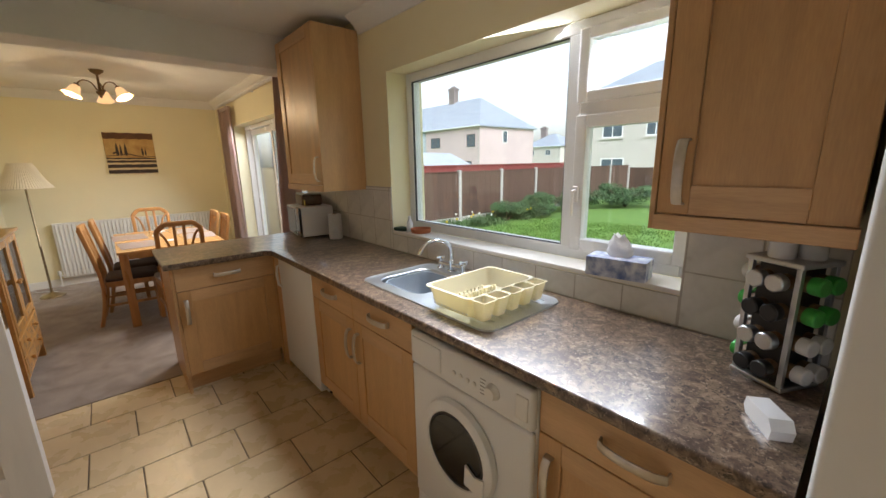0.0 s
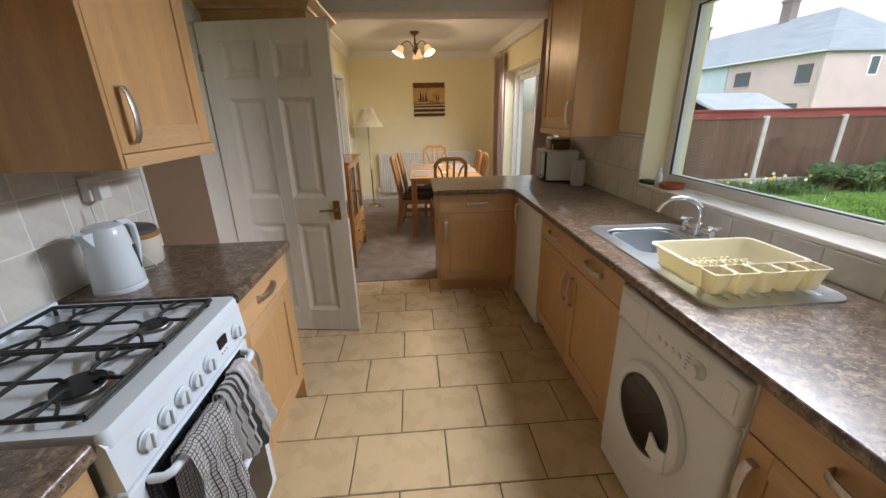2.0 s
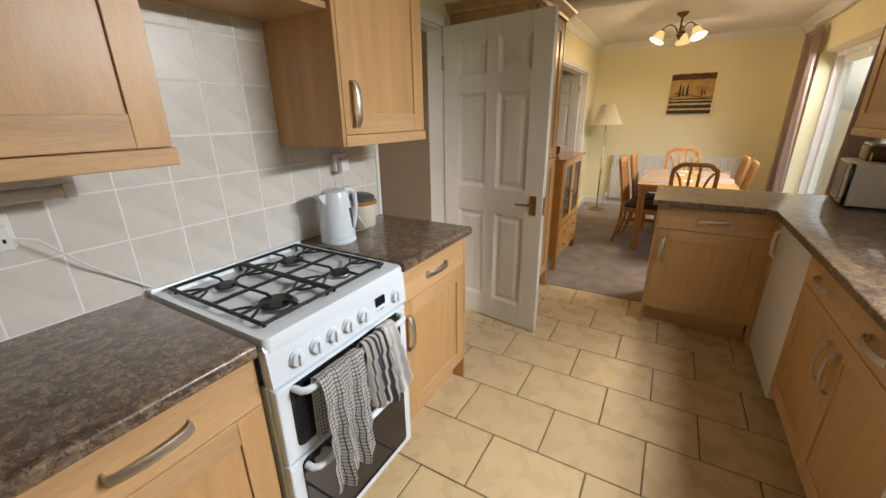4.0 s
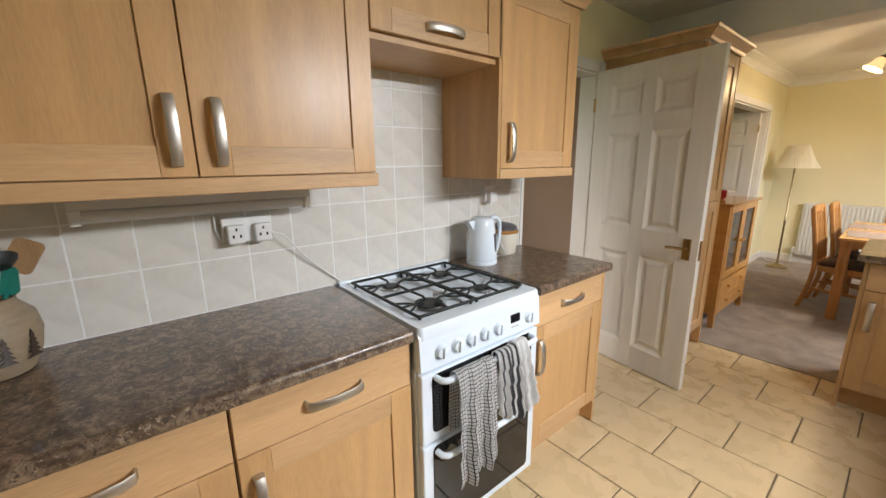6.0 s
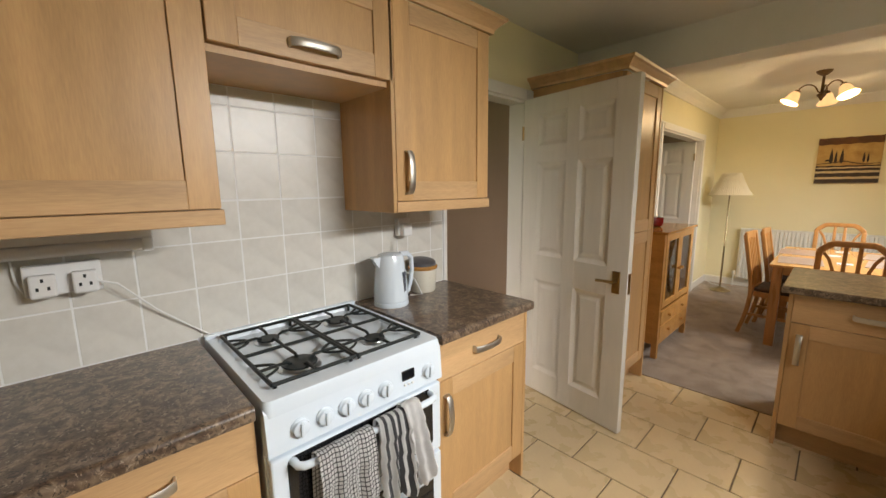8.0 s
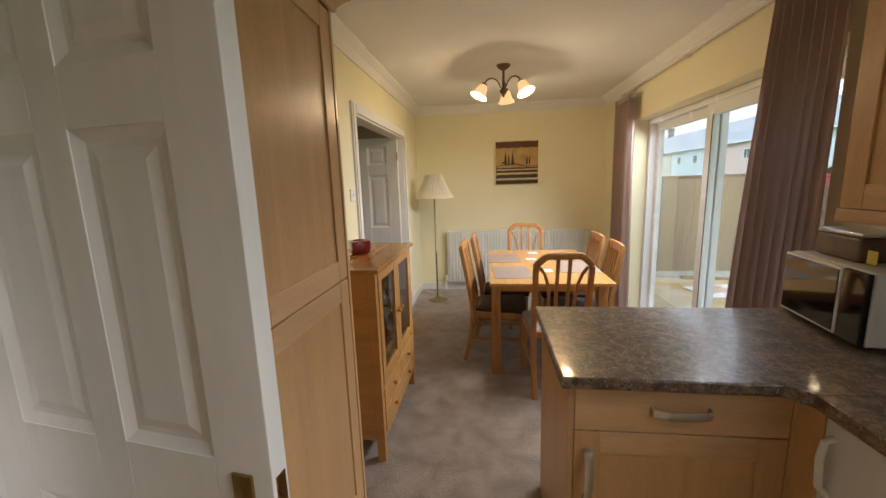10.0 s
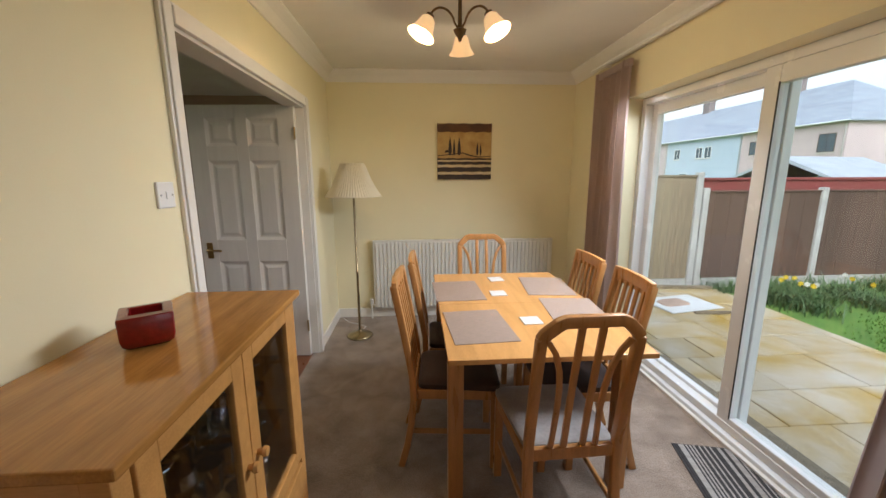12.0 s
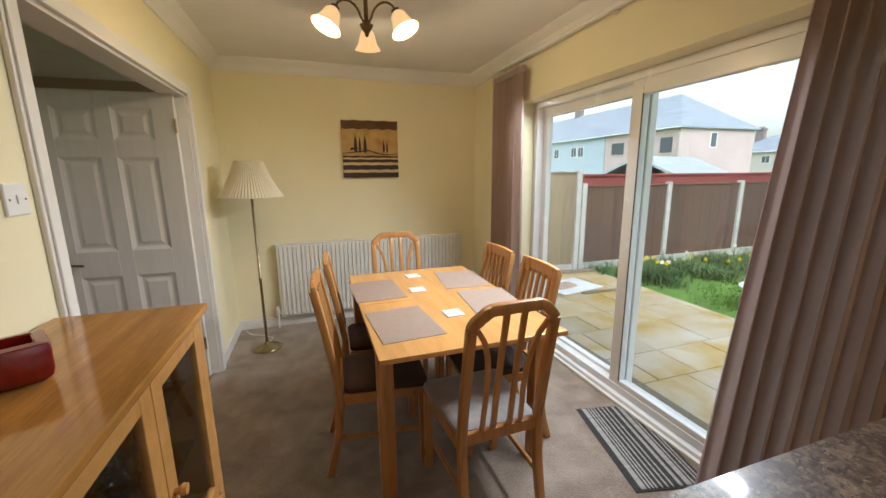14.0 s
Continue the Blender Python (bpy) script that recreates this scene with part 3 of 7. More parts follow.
def base_unit(at, rz, w, d, doors, label, drawer=True, ends="", hinge="l", plinth=True, top=0.864):
    """Base cabinet: back at y = 0, front at y = -d, left at x = 0. doors: number of doors side by side."""
    u = thing("base_cabinet", at, rz, label, "kitchen cabinet", "kitchen base cabinets")
    body = box(0, w, -d + 0.022, 0, 0.12, top)
    if top < 0.86:
        body = join(body, box(0, w, -d + 0.022, -d + 0.04, top, 0.864), box(0, 0.018, -d + 0.04, 0, top, 0.864), box(w - 0.018, w, -d + 0.04, 0, top, 0.864))
    part("carcass", body, BEECH, u)
    if plinth:
        part("plinth", box(0.0, w, -d + 0.07, -d + 0.085, 0.0, 0.12), BEECH_X, u)
    for e in ends:
        x0, x1 = (-0.018, 0.0) if e == "l" else (w, w + 0.018)
        part("end_panel", box(x0, x1, -d, 0, 0.0, 0.866, 0.001, 1), BEECH, u)
    dw = w / doors
    for i in range(doors):
        a, b = i * dw + 0.002, (i + 1) * dw - 0.002
        z1 = 0.86
        if drawer:
            slab(u, a, b, -d, 0.712, 0.86)
            z1 = 0.708
        side = hinge[i] if len(hinge) > i else "l"
        hx = a + 0.04 if side == "r" else b - 0.04
        shaker(u, "door", a, b, -d, 0.13, z1, (hx, z1 - 0.14, True))
    return u


def wall_unit(at, rz, w, d, z0, z1, doors, label, hinge="l", flap=False, valance=True, sides=""):
    u = thing("wall_cabinet", at, rz, label, "kitchen cabinet", "kitchen wall cabinets")
    part("carcass", box(0.001, w - 0.001, -d + 0.022, 0, z0, z1, 0.001, 1), BEECH, u)
    dw = w / doors
    for i in range(doors):
        a, b = i * dw + 0.002, (i + 1) * dw - 0.002
        if flap:
            shaker(u, "door", a, b, -d, z0 + 0.002, z1, ((a + b) / 2, z0 + 0.045, False))
        else:
            side = hinge[i] if len(hinge) > i else "l"
            hx = a + 0.052 if side == "r" else b - 0.04
            shaker(u, "door", a, b, -d, z0 + 0.002, z1, (hx, z0 + 0.11, True))
    if valance:
        part("light_rail", box(-0.004, w + 0.004, -d - 0.006, -d + 0.03, z0 - 0.042, z0 - 0.0005, 0.003), BEECH_X, u)
    return u


def cornice(parent, pts, z):
    """Moulding along a line of points (x, y) at the top of a unit, leaning outwards to the right of the line."""
    prof = [(0.0, 0.0), (0.012, 0.0), (0.016, 0.016), (0.042, 0.042), (0.055, 0.05), (0.06, 0.062), (0.0, 0.062)]
    bm = bmesh.new()
    rings = []
    for i, p in enumerate(pts):
        p = Vector(p)
        dirs = []
        if i > 0:
            dirs.append((p - Vector(pts[i - 1])).normalized())
        if i < len(pts) - 1:
            dirs.append((Vector(pts[i + 1]) - p).normalized())
        ns = [Vector((d.y, -d.x)) for d in dirs]
        n = ns[0] if len(ns) == 1 else (ns[0] + ns[1]) / (1 + ns[0].dot(ns[1]))
        rings.append([bm.verts.new((p.x + n.x * a, p.y + n.y * a, z + b)) for a, b in prof])
    k = len(prof)
    for a, b in zip(rings, rings[1:]):
        for i in range(k):
            bm.faces.new((a[i], b[i], b[(i + 1) % k], a[(i + 1) % k]))
    bm.faces.new(rings[0]); bm.faces.new(rings[-1][::-1])
    bmesh.ops.recalc_face_normals(bm, faces=bm.faces[:])
    return part("cornice", bm, BEECH_X, parent)


def worktop(name, x0, x1, y0, y1, label):
    """Laminate worktop against a wall at x0: a slab and its rounded front edge at x1."""
    w = thing(name, (x0, y0, 0.868), 0, label, "worktop")
    d, run = x1 - x0, y1 - y0
    part("slab", box(0, d - 0.0195, 0, run, 0, 0.037), LAMINATE, w)
    nose = prism([(d - 0.019, 0), (d - 0.004, 0), (d, 0.006), (d, 0.026), (d - 0.003, 0.033), (d - 0.009, 0.0368), (d - 0.019, 0.037)], 0, run, "y")
    part("front_edge", nose, LAMINATE, w, "rounded mottled front edge", smooth=True)
    return w


BD = 0.575
# west side
base_unit((XL, -0.445, 0), 90, 0.51, BD, 1, "light beech base cabinet with drawer and framed door", hinge="r")
base_unit((XL, 0.068, 0), 90, 0.51, BD, 1, "light beech base cabinet beside the cooker", hinge="r")
base_unit((XL, 1.205, 0), 90, 0.555, BD, 1, "light beech base cabinet with drawer at the end of the run", ends="r", hinge="r")
worktop("worktop", XL + 0.012, -0.475, YB, 0.572, "brown mottled laminate worktop before the tiled wall")
worktop("worktop", XL + 0.012, -0.475, 1.205, 1.79, "short brown mottled laminate worktop between cooker and hall door")
WD = 0.37
wall_unit((XL, -0.392, 0), 90, 0.997, WD, 1.375, 2.095, 2, "light beech double wall cabinet with framed doors", hinge="lr", sides="r")
hood = wall_unit((XL, 0.607, 0), 90, 0.59, WD, 1.806, 2.095, 1, "light beech bridging cabinet with a lift-up door above the cooker", flap=True, valance=False)
part("underside_board", box(0.0, 0.59, -WD + 0.02, 0, 1.785, 1.804), BEECH, hood)
last = wall_unit((XL, 1.2, 0), 90, 0.535, WD, 1.375, 2.095, 1, "light beech wall cabinet beside the hall door", hinge="r")
part("side_panel", box(-0.017, -0.0005, -WD + 0.0, 0, 1.333, 2.093, 0.001, 1), BEECH, last)
cornice(last, [(-1.63, -WD), (0.54, -WD), (0.54, 0.0)], 2.097)

larder = thing("larder_cupboard", (XL, 2.64, 0), 90, "tall light beech larder cupboard with two framed doors", "cupboard")
part("carcass", box(0, 0.61, -0.60, 0, 0.14, 2.07, 0.001, 1), BEECH, larder)
part("side_panel", box(0.61, 0.628, -0.625, 0, 0.0, 2.07, 0.001, 1), BEECH, larder)
part("plinth", box(0, 0.61, -0.54, -0.525, 0, 0.14), BEECH_X, larder)
shaker(larder, "door", 0.004, 0.606, -0.622, 0.15, 1.115)
shaker(larder, "door", 0.004, 0.606, -0.622, 1.121, 2.065)
cornice(larder, [(0.0, 0.0), (0.0, -0.625), (0.63, -0.625), (0.63, 0.0)], 2.072)

# east side
base_unit((XR, 2.29, 0), -90, 1.01, 0.60, 2, "light beech sink cabinet with two drawer fronts and two doors", hinge="lr", top=0.72)
base_unit((XR, 0.665, 0), -90, 0.53, 0.60, 1, "light beech base cabinet with drawer beside the washing machine", hinge="r")
pen = base_unit((0.338, 3.53, 0), 0, 0.60, 0.575, 1, "light beech peninsula cabinet with drawer and door", hinge="r", ends="l")
part("corner_filler", join(box(0.60, 0.63, -0.575, -0.555, 0.0, 0.866), box(0.612, 0.63, -0.66, -0.575, 0.0, 0.866)), BEECH, pen)
part("back_panel", box(0.0, 1.20, -0.002, 0.016, 0.0, 0.866, 0.001, 1), BEECH, pen)
SX0, SX1, SY0, SY1 = 1.065, 1.405, 1.385, 1.745
tops = []
for outline in ([(XR - 0.012, 0.125), (0.912, 0.125), (0.912, SY0), (XR - 0.012, SY0)], [(SX0, SY0), (0.912, SY0), (0.912, SY1), (SX0, SY1)], [(XR - 0.012, SY0), (SX1, SY0), (SX1, SY1), (XR - 0.012, SY1)], [(XR - 0.012, SY1), (0.912, SY1), (0.912, 2.86), (0.9125, 2.861), (XR - 0.012, 2.861)], [(XR - 0.012, 2.862), (0.911, 2.862), (0.87, 2.91), (0.29, 2.91), (0.29, 3.55), (XR - 0.012, 3.55)]):
    b = prism(outline, 0.868, 0.905, "z")
    def front(v):
        return abs(v.co.x - 0.912) < 1e-4 or abs(v.co.y - 2.91) < 1e-4 or abs(v.co.x - 0.29) < 1e-4
    bmesh.ops.bevel(b, geom=[e for e in b.edges if abs(e.verts[0].co.z - e.verts[1].co.z) < 1e-4 and front(e.verts[0]) and front(e.verts[1])], offset=0.009, segments=3, profile=0.5, affect="EDGES")
    tops.append(b)
long_top = thing("worktop", (0, 0, 0), 0, "long brown mottled laminate worktop turning into a peninsula", "worktop")
part("main_run", join(*tops[:4]), LAMINATE, long_top, smooth=True)
part("peninsula_top", tops[4], LAMINATE, long_top, smooth=True)
r1 = wall_unit((XR, 3.255, 0), -90, 0.635, 0.33, 1.346, 2.36, 1, "tall light beech wall cabinet beside the kitchen window", hinge="l")
part("side_panel", box(0.6355, 0.65, -0.33, 0, 1.304, 2.36, 0.001, 1), BEECH, r1)
r2 = wall_unit((XR, 0.505, 0), -90, 0.38, 0.33, 1.337, 2.36, 1, "light beech wall cabinet at the near end of the window", hinge="r")
part("side_panel", box(-0.0155, -0.0005, -0.33, 0, 1.295, 2.36, 0.001, 1), BEECH, r2)


# ---- appliances ----
def rounded_rect(x0, x1, y0, y1, r, n=5):
    out = []
    for cx, cy, a in ((x1 - r, y1 - r, 0), (x0 + r, y1 - r, 90), (x0 + r, y0 + r, 180), (x1 - r, y0 + r, 270)):
        for i in range(n + 1):
            t = radians(a + 90 * i / n)
            out.append((cx + r * math.cos(t), cy + r * math.sin(t)))
    return out


def strip(rings, closed_end=True):
    """A skin over rings of equal length, each a list of 3D points."""
    bm = bmesh.new()
    vs = [[bm.verts.new(p) for p in r] for r in rings]
    k = len(rings[0])
    for a, b in zip(vs, vs[1:]):
        for i in range(k):
            bm.faces.new((a[i], a[(i + 1) % k], b[(i + 1) % k], b[i]))
    if closed_end:
        bm.faces.new(vs[-1])
    bmesh.ops.recalc_face_normals(bm, faces=bm.faces[:])
    return bm


def flipped(bm):
    bmesh.ops.reverse_faces(bm, faces=bm.faces[:])
    return bm


TO_FRONT = Matrix.Rotation(radians(90), 4, "X")   # turns an axis along z to point at -y

cooker = thing("gas_cooker", (XL + 0.012, 0.59, 0), 90, "white freestanding gas cooker with two black glass oven doors", "cooker")
CW, CD = 0.60, 0.598
part("body", join(box(0, CW, -CD + 0.03, 0, 0.06, 0.875, 0.004), box(0.02, CW - 0.02, -CD + 0.08, -0.02, 0.0, 0.06)), ENAMEL, cooker)
well = rounded_rect(0.03, CW - 0.03, -CD + 0.06, -0.04, 0.03)
rim = rounded_rect(0.0, CW, -CD, 0.0, 0.02)
hob = strip([[(x, y, 0.862) for x, y in rim], [(x, y, 0.895) for x, y in rim], [(0.3 + (x - 0.3) * 0.985, -0.299 + (y + 0.299) * 0.985, 0.905) for x, y in rim], [(x, y, 0.904) for x, y in well], [(0.3 + (x - 0.3) * 0.98, -0.3 + (y + 0.3) * 0.98, 0.892) for x, y in well]])
part("hob_top", hob, ENAMEL, cooker, smooth=True)
part("back_trim", box(0.0, CW, -0.03, -0.004, 0.904, 0.918, 0.003), ENAMEL, cooker)
for bx, by, r in ((0.165, -0.43, 0.052), (0.165, -0.17, 0.036), (0.435, -0.43, 0.036), (0.435, -0.17, 0.044)):
    bu = part("burner", moved(lathe([(r * 1.25, 0.892), (r * 1.25, 0.896), (r * 1.0, 0.898), (r * 0.95, 0.901), (r * 0.8, 0.9025)], 20), Matrix.Translation((bx, by, 0))), STEEL, cooker, "steel gas burner", smooth=True)
    part("burner_cap", moved(lathe([(r * 0.92, 0.902), (r * 1.02, 0.9035), (r * 1.0, 0.908), (r * 0.5, 0.909), (0, 0.909)], 20), Matrix.Translation((bx, by, 0))), BLACK, bu, "black burner cap", smooth=True)
for sx in (0.045, 0.305):
    wdt = 0.25
    y0, y1, zt, r = -0.535, -0.055, 0.9155, 0.006
    bars_ = [tube([(sx, y0, zt), (sx + wdt, y0, zt)], r, 6), tube([(sx, y1, zt), (sx + wdt, y1, zt)], r, 6), tube([(sx, y0, zt), (sx, y1, zt)], r, 6), tube([(sx + wdt, y0, zt), (sx + wdt, y1, zt)], r, 6), tube([(sx, (y0 + y1) / 2, zt), (sx + wdt, (y0 + y1) / 2, zt)], r, 6)]
    for cx, cy in ((sx + wdt / 2, -0.43), (sx + wdt / 2, -0.17)):
        for dx, dy in ((1, 0), (-1, 0), (0, 1), (0, -1)):
            ex = cx + dx * wdt / 2 if dx else cx
            ey = (y0 if cy < -0.3 else (y0 + y1) / 2) if dy < 0 else ((y0 + y1) / 2 if cy < -0.3 else y1)
            ey = ey if dy else cy
            bars_.append(tube([(ex, ey, zt), (cx + dx * 0.045, cy + dy * 0.045, zt + 0.002), (cx + dx * 0.03, cy + dy * 0.03, zt - 0.006)], r * 0.85, 6))
        for px in (-1, 1):
            bars_.append(tube([(cx + px * wdt / 2, cy - 0.05, zt)] + [(cx + px * (wdt / 2 - 0.055 * math.sin(math.pi * k / 6)), cy - 0.05 + 0.1 * k / 6, zt) for k in range(1, 6)] + [(cx + px * wdt / 2, cy + 0.05, zt)], r * 0.7, 6))
    for fx in (sx + 0.01, sx + wdt - 0.01):
        for fy in (y0 + 0.01, y1 - 0.01):
            bars_.append(tube([(fx, fy, 0.893), (fx, fy, zt)], r, 6))
    part("pan_support", join(*bars_), BLACK, cooker, "black wire pan support")
panel_pts = [(-CD + 0.03, 0.752), (-CD - 0.004, 0.758), (-CD + 0.004, 0.872), (-CD + 0.012, 0.884), (-CD + 0.05, 0.884), (-CD + 0.05, 0.752)]
pn = part("control_panel", prism(panel_pts, 0.0, CW, "x"), ENAMEL, cooker)
for kx in (0.085, 0.155, 0.222, 0.287, 0.358, 0.535):
    k = part("knob", moved(join(lathe([(0.026, 0), (0.026, 0.003), (0.023, 0.005), (0.0215, 0.014), (0.018, 0.016), (0, 0.016)], 20), box(-0.005, 0.005, -0.020, 0.020, 0.012, 0.023, 0.003)), Matrix.Translation((kx, -CD - 0.001, 0.808)) @ Matrix.Rotation(radians(4), 4, "X") @ TO_FRONT), ENAMEL, pn, smooth=True)
part("clock_display", box(0.425, 0.475, -CD - 0.005, -CD + 0.01, 0.805, 0.838, 0.002), BLACK_GLASS, pn, "small black clock display")
for i in range(3):
    part("button", moved(lathe([(0.004, 0), (0.004, 0.006), (0, 0.007)], 10), Matrix.Translation((0.435 + 0.015 * i, -CD - 0.001, 0.79)) @ TO_FRONT), PLASTIC_W, pn)
for z0, z1, hz in ((0.482, 0.742, 0.722), (0.072, 0.472, 0.442)):
    dr = part("oven_door", box(0.004, CW - 0.004, -CD, -CD + 0.03, z0, z1, 0.006), ENAMEL, cooker)
    gl = strip([[(x, -CD - 0.0008, z) for x, z in rounded_rect(0.045, CW - 0.045, z0 + 0.035, z1 - 0.008, 0.02)], [(x, -CD - 0.004, z) for x, z in rounded_rect(0.047, CW - 0.047, z0 + 0.037, z1 - 0.010, 0.02)]])
    part("oven_window", gl, BLACK_GLASS, dr, "black glass oven window")
    hp = [(0.06, -CD, hz), (0.062, -CD - 0.03, hz), (0.075, -CD - 0.042, hz), (0.10, -CD - 0.046, hz), (0.30, -CD - 0.047, hz), (0.50, -CD - 0.046, hz), (0.525, -CD - 0.042, hz), (0.538, -CD - 0.03, hz), (0.54, -CD, hz)]
    part("door_handle", tube(hp, 0.011, 10), ENAMEL, dr, smooth=True)


def cloth(name, x0, x1, top, front_len, back_len, folds, mat_, label, seed, gather=0.0, slant=0.0):
    """A tea towel draped over the oven's upper handle: down the front, over the bar and down behind."""
    rnd = random.Random(seed)
    ph = [rnd.uniform(0, 6.28) for _ in range(4)]
    path = [(-CD - 0.020, top - back_len), (-CD - 0.022, top - back_len * 0.5), (-CD - 0.026, top - 0.02)]
    path += [(-CD - 0.047 + 0.02 * math.cos(a), top + 0.002 + 0.02 * math.sin(a)) for a in (radians(40 * i) for i in range(0, 5))]
    path += [(-CD - 0.068 - 0.004 * (i % 3), top - front_len * i / 12) for i in range(1, 13)]
    n = 26
    bm = bmesh.new()
    rows = []
    for j, (y, z) in enumerate(path):
        row = []
        f = max(0.0, (top - z) / front_len)
        for i in range(n + 1):
            u = i / n
            xc = (x0 + x1) / 2
            x = xc + (x0 + (x1 - x0) * u - xc) * (1 - gather * (1 - f)) + slant * f
            amp = 0.005 + 0.021 * f
            side = -1 if j > 4 else 0.35
            yy = y + side * amp * (0.6 + 0.6 * math.sin(folds * 6.28 * u + ph[0] + 1.3 * f) + 0.4 * math.sin(folds * 13 * u + ph[1] + 2 * f))
            zz = z - 0.02 * f * math.sin(3 * u + ph[2]) - 0.012 * f * math.sin(folds * 6.28 * u + ph[3])
            row.append(bm.verts.new((x, min(yy, -CD - 0.016), zz)))
        rows.append(row)
    uv = bm.loops.layers.uv.new("weave")
    run = [0.0]
    for p, q in zip(path, path[1:]):
        run.append(run[-1] + math.hypot(q[0] - p[0], q[1] - p[1]))
    wide = 1.35 * (x1 - x0)
    for j, (a, b) in enumerate(zip(rows, rows[1:])):
        for i in range(n):
            f = bm.faces.new((a[i], a[i + 1], b[i + 1], b[i]))
            for lp, (u, v) in zip(f.loops, ((i, j), (i + 1, j), (i + 1, j + 1), (i, j + 1))):
                lp[uv].uv = (wide * u / n, run[v])
    bmesh.ops.solidify(bm, geom=bm.faces[:], thickness=0.003)
    t = tagged(part(name, bm, mat_, smooth=True), label, "tea towel", "tea towels on the oven door")
    t.matrix_basis = pose(XL + 0.012, 0.59, 0, 0, 0, 90)
    return t


def cloth_mat(name, check, dark, light, fx, fz, wx=0.75, wz=0.75):
    """Woven cloth with lines of a second colour across x, and with check also across z."""
    m = mat(name, light, 0.95, var=0.05, scale=20, fine=400, bump=0.25, sheen=0.3)
    n, l = m.node_tree.nodes, m.node_tree.links
    tc, sp = n.new("ShaderNodeTexCoord"), n.new("ShaderNodeSeparateXYZ")
    l.new(tc.outputs["UV"], sp.inputs[0])
    def lines(axis, f, w):
        a, b, c = n.new("ShaderNodeMath"), n.new("ShaderNodeMath"), n.new("ShaderNodeMath")
        a.operation, b.operation, c.operation = "MULTIPLY", "FRACT", "GREATER_THAN"
        a.inputs[1].default_value, c.inputs[1].default_value = f, w
        l.new(sp.outputs[axis], a.inputs[0]); l.new(a.outputs[0], b.inputs[0]); l.new(b.outputs[0], c.inputs[0])
        return c.outputs[0]
    fac = lines(0, fx, wx)
    if check:
        mx = n.new("ShaderNodeMath")
        mx.operation = "MAXIMUM"
        l.new(fac, mx.inputs[0]); l.new(lines(1, fz, wz), mx.inputs[1])
        fac = mx.outputs[0]
    mix = n.new("ShaderNodeMix")
    mix.data_type = "RGBA"
    p = n["Principled BSDF"]
    src = p.inputs["Base Color"].links[0].from_socket
    l.new(fac, mix.inputs["Factor"]); l.new(src, mix.inputs["A"])
    mix.inputs["B"].default_value = (*dark, 1)
    l.new(mix.outputs["Result"], p.inputs["Base Color"])
    return m


CHECK = cloth_mat("checked_cotton", True, (0.03, 0.03, 0.035), (0.82, 0.81, 0.80), 75, 75, 0.80, 0.80)
STRIPE = cloth_mat("striped_cotton", False, (0.08, 0.08, 0.085), (0.74, 0.73, 0.72), 28, 1, 0.55)
WHITE_CLOTH = mat("white_cotton", (0.85, 0.84, 0.83), 0.95, var=0.05, scale=20, fine=300, bump=0.3, sheen=0.3)
cloth("tea_towel", 0.10, 0.27, 0.726, 0.40, 0.22, 2.2, CHECK, "white tea towel with a dark check hanging on the oven handle", 3, slant=0.0)
cloth("tea_towel", 0.285, 0.40, 0.732, 0.235, 0.2, 1.6, STRIPE, "grey and white striped tea towel hanging on the oven handle", 5, gather=0.1)
cloth("tea_towel", 0.37, 0.455, 0.742, 0.25, 0.16, 1.2, WHITE_CLOTH, "plain white tea towel hanging on the oven handle", 8, gather=0.25, slant=0.045)

wm = thing("washing_machine", (XR - 0.01, 1.258, 0), -90, "white front-loading washing machine with a dark porthole", "washing machine")
ML, MD = 0.592, 0.612
part("body", join(box(0, ML, -MD + 0.02, 0, 0.02, 0.845, 0.008), box(0.04, 0.08, -MD + 0.06, -0.05, 0, 0.02), box(ML - 0.08, ML - 0.04, -MD + 0.06, -0.05, 0, 0.02)), APPLIANCE, wm)
part("front_panel", box(0.002, ML - 0.002, -MD, -MD + 0.025, 0.09, 0.70, 0.012, 3), APPLIANCE, wm, smooth=True)
part("kick_plate", box(0.004, ML - 0.004, -MD + 0.006, -MD + 0.03, 0.02, 0.086, 0.006), APPLIANCE, wm)
fascia = part("control_fascia", box(0.002, ML - 0.002, -MD - 0.006, -MD + 0.03, 0.704, 0.845, 0.014, 3), APPLIANCE, wm, smooth=True)
part("detergent_drawer", box(0.02, 0.19, -MD - 0.010, -MD, 0.725, 0.825, 0.005), APPLIANCE, fascia)
part("dial", moved(lathe([(0.028, 0), (0.028, 0.006), (0.022, 0.012), (0.02, 0.024), (0, 0.025)], 24), Matrix.Translation((0.44, -MD - 0.004, 0.775)) @ TO_FRONT), PLASTIC_W, fascia, smooth=True)
for i in range(4):
    part("button", moved(lathe([(0.009, 0), (0.009, 0.006), (0, 0.008)], 14), Matrix.Translation((0.26 + 0.033 * i, -MD - 0.004, 0.765)) @ TO_FRONT), PLASTIC_W, fascia)
part("power_button", box(0.53, 0.575, -MD - 0.010, -MD, 0.735, 0.815, 0.004), PLASTIC_W, fascia)
PRINT = mat("grey_print", (0.35, 0.35, 0.36), 0.5)
for i in range(5):
    part("print_bar", box(0.385, 0.405 + 0.004 * (i % 3), -MD - 0.0066, -MD - 0.005, 0.745 + 0.013 * i, 0.749 + 0.013 * i), PRINT, fascia)
ring = lathe([(0.138, 0.0), (0.184, 0.0), (0.187, 0.008), (0.181, 0.024), (0.164, 0.032), (0.146, 0.030), (0.137, 0.018)], 48)
port = part("porthole_ring", moved(ring, Matrix.Translation((0.275, -MD, 0.468)) @ TO_FRONT), APPLIANCE, wm, smooth=True)
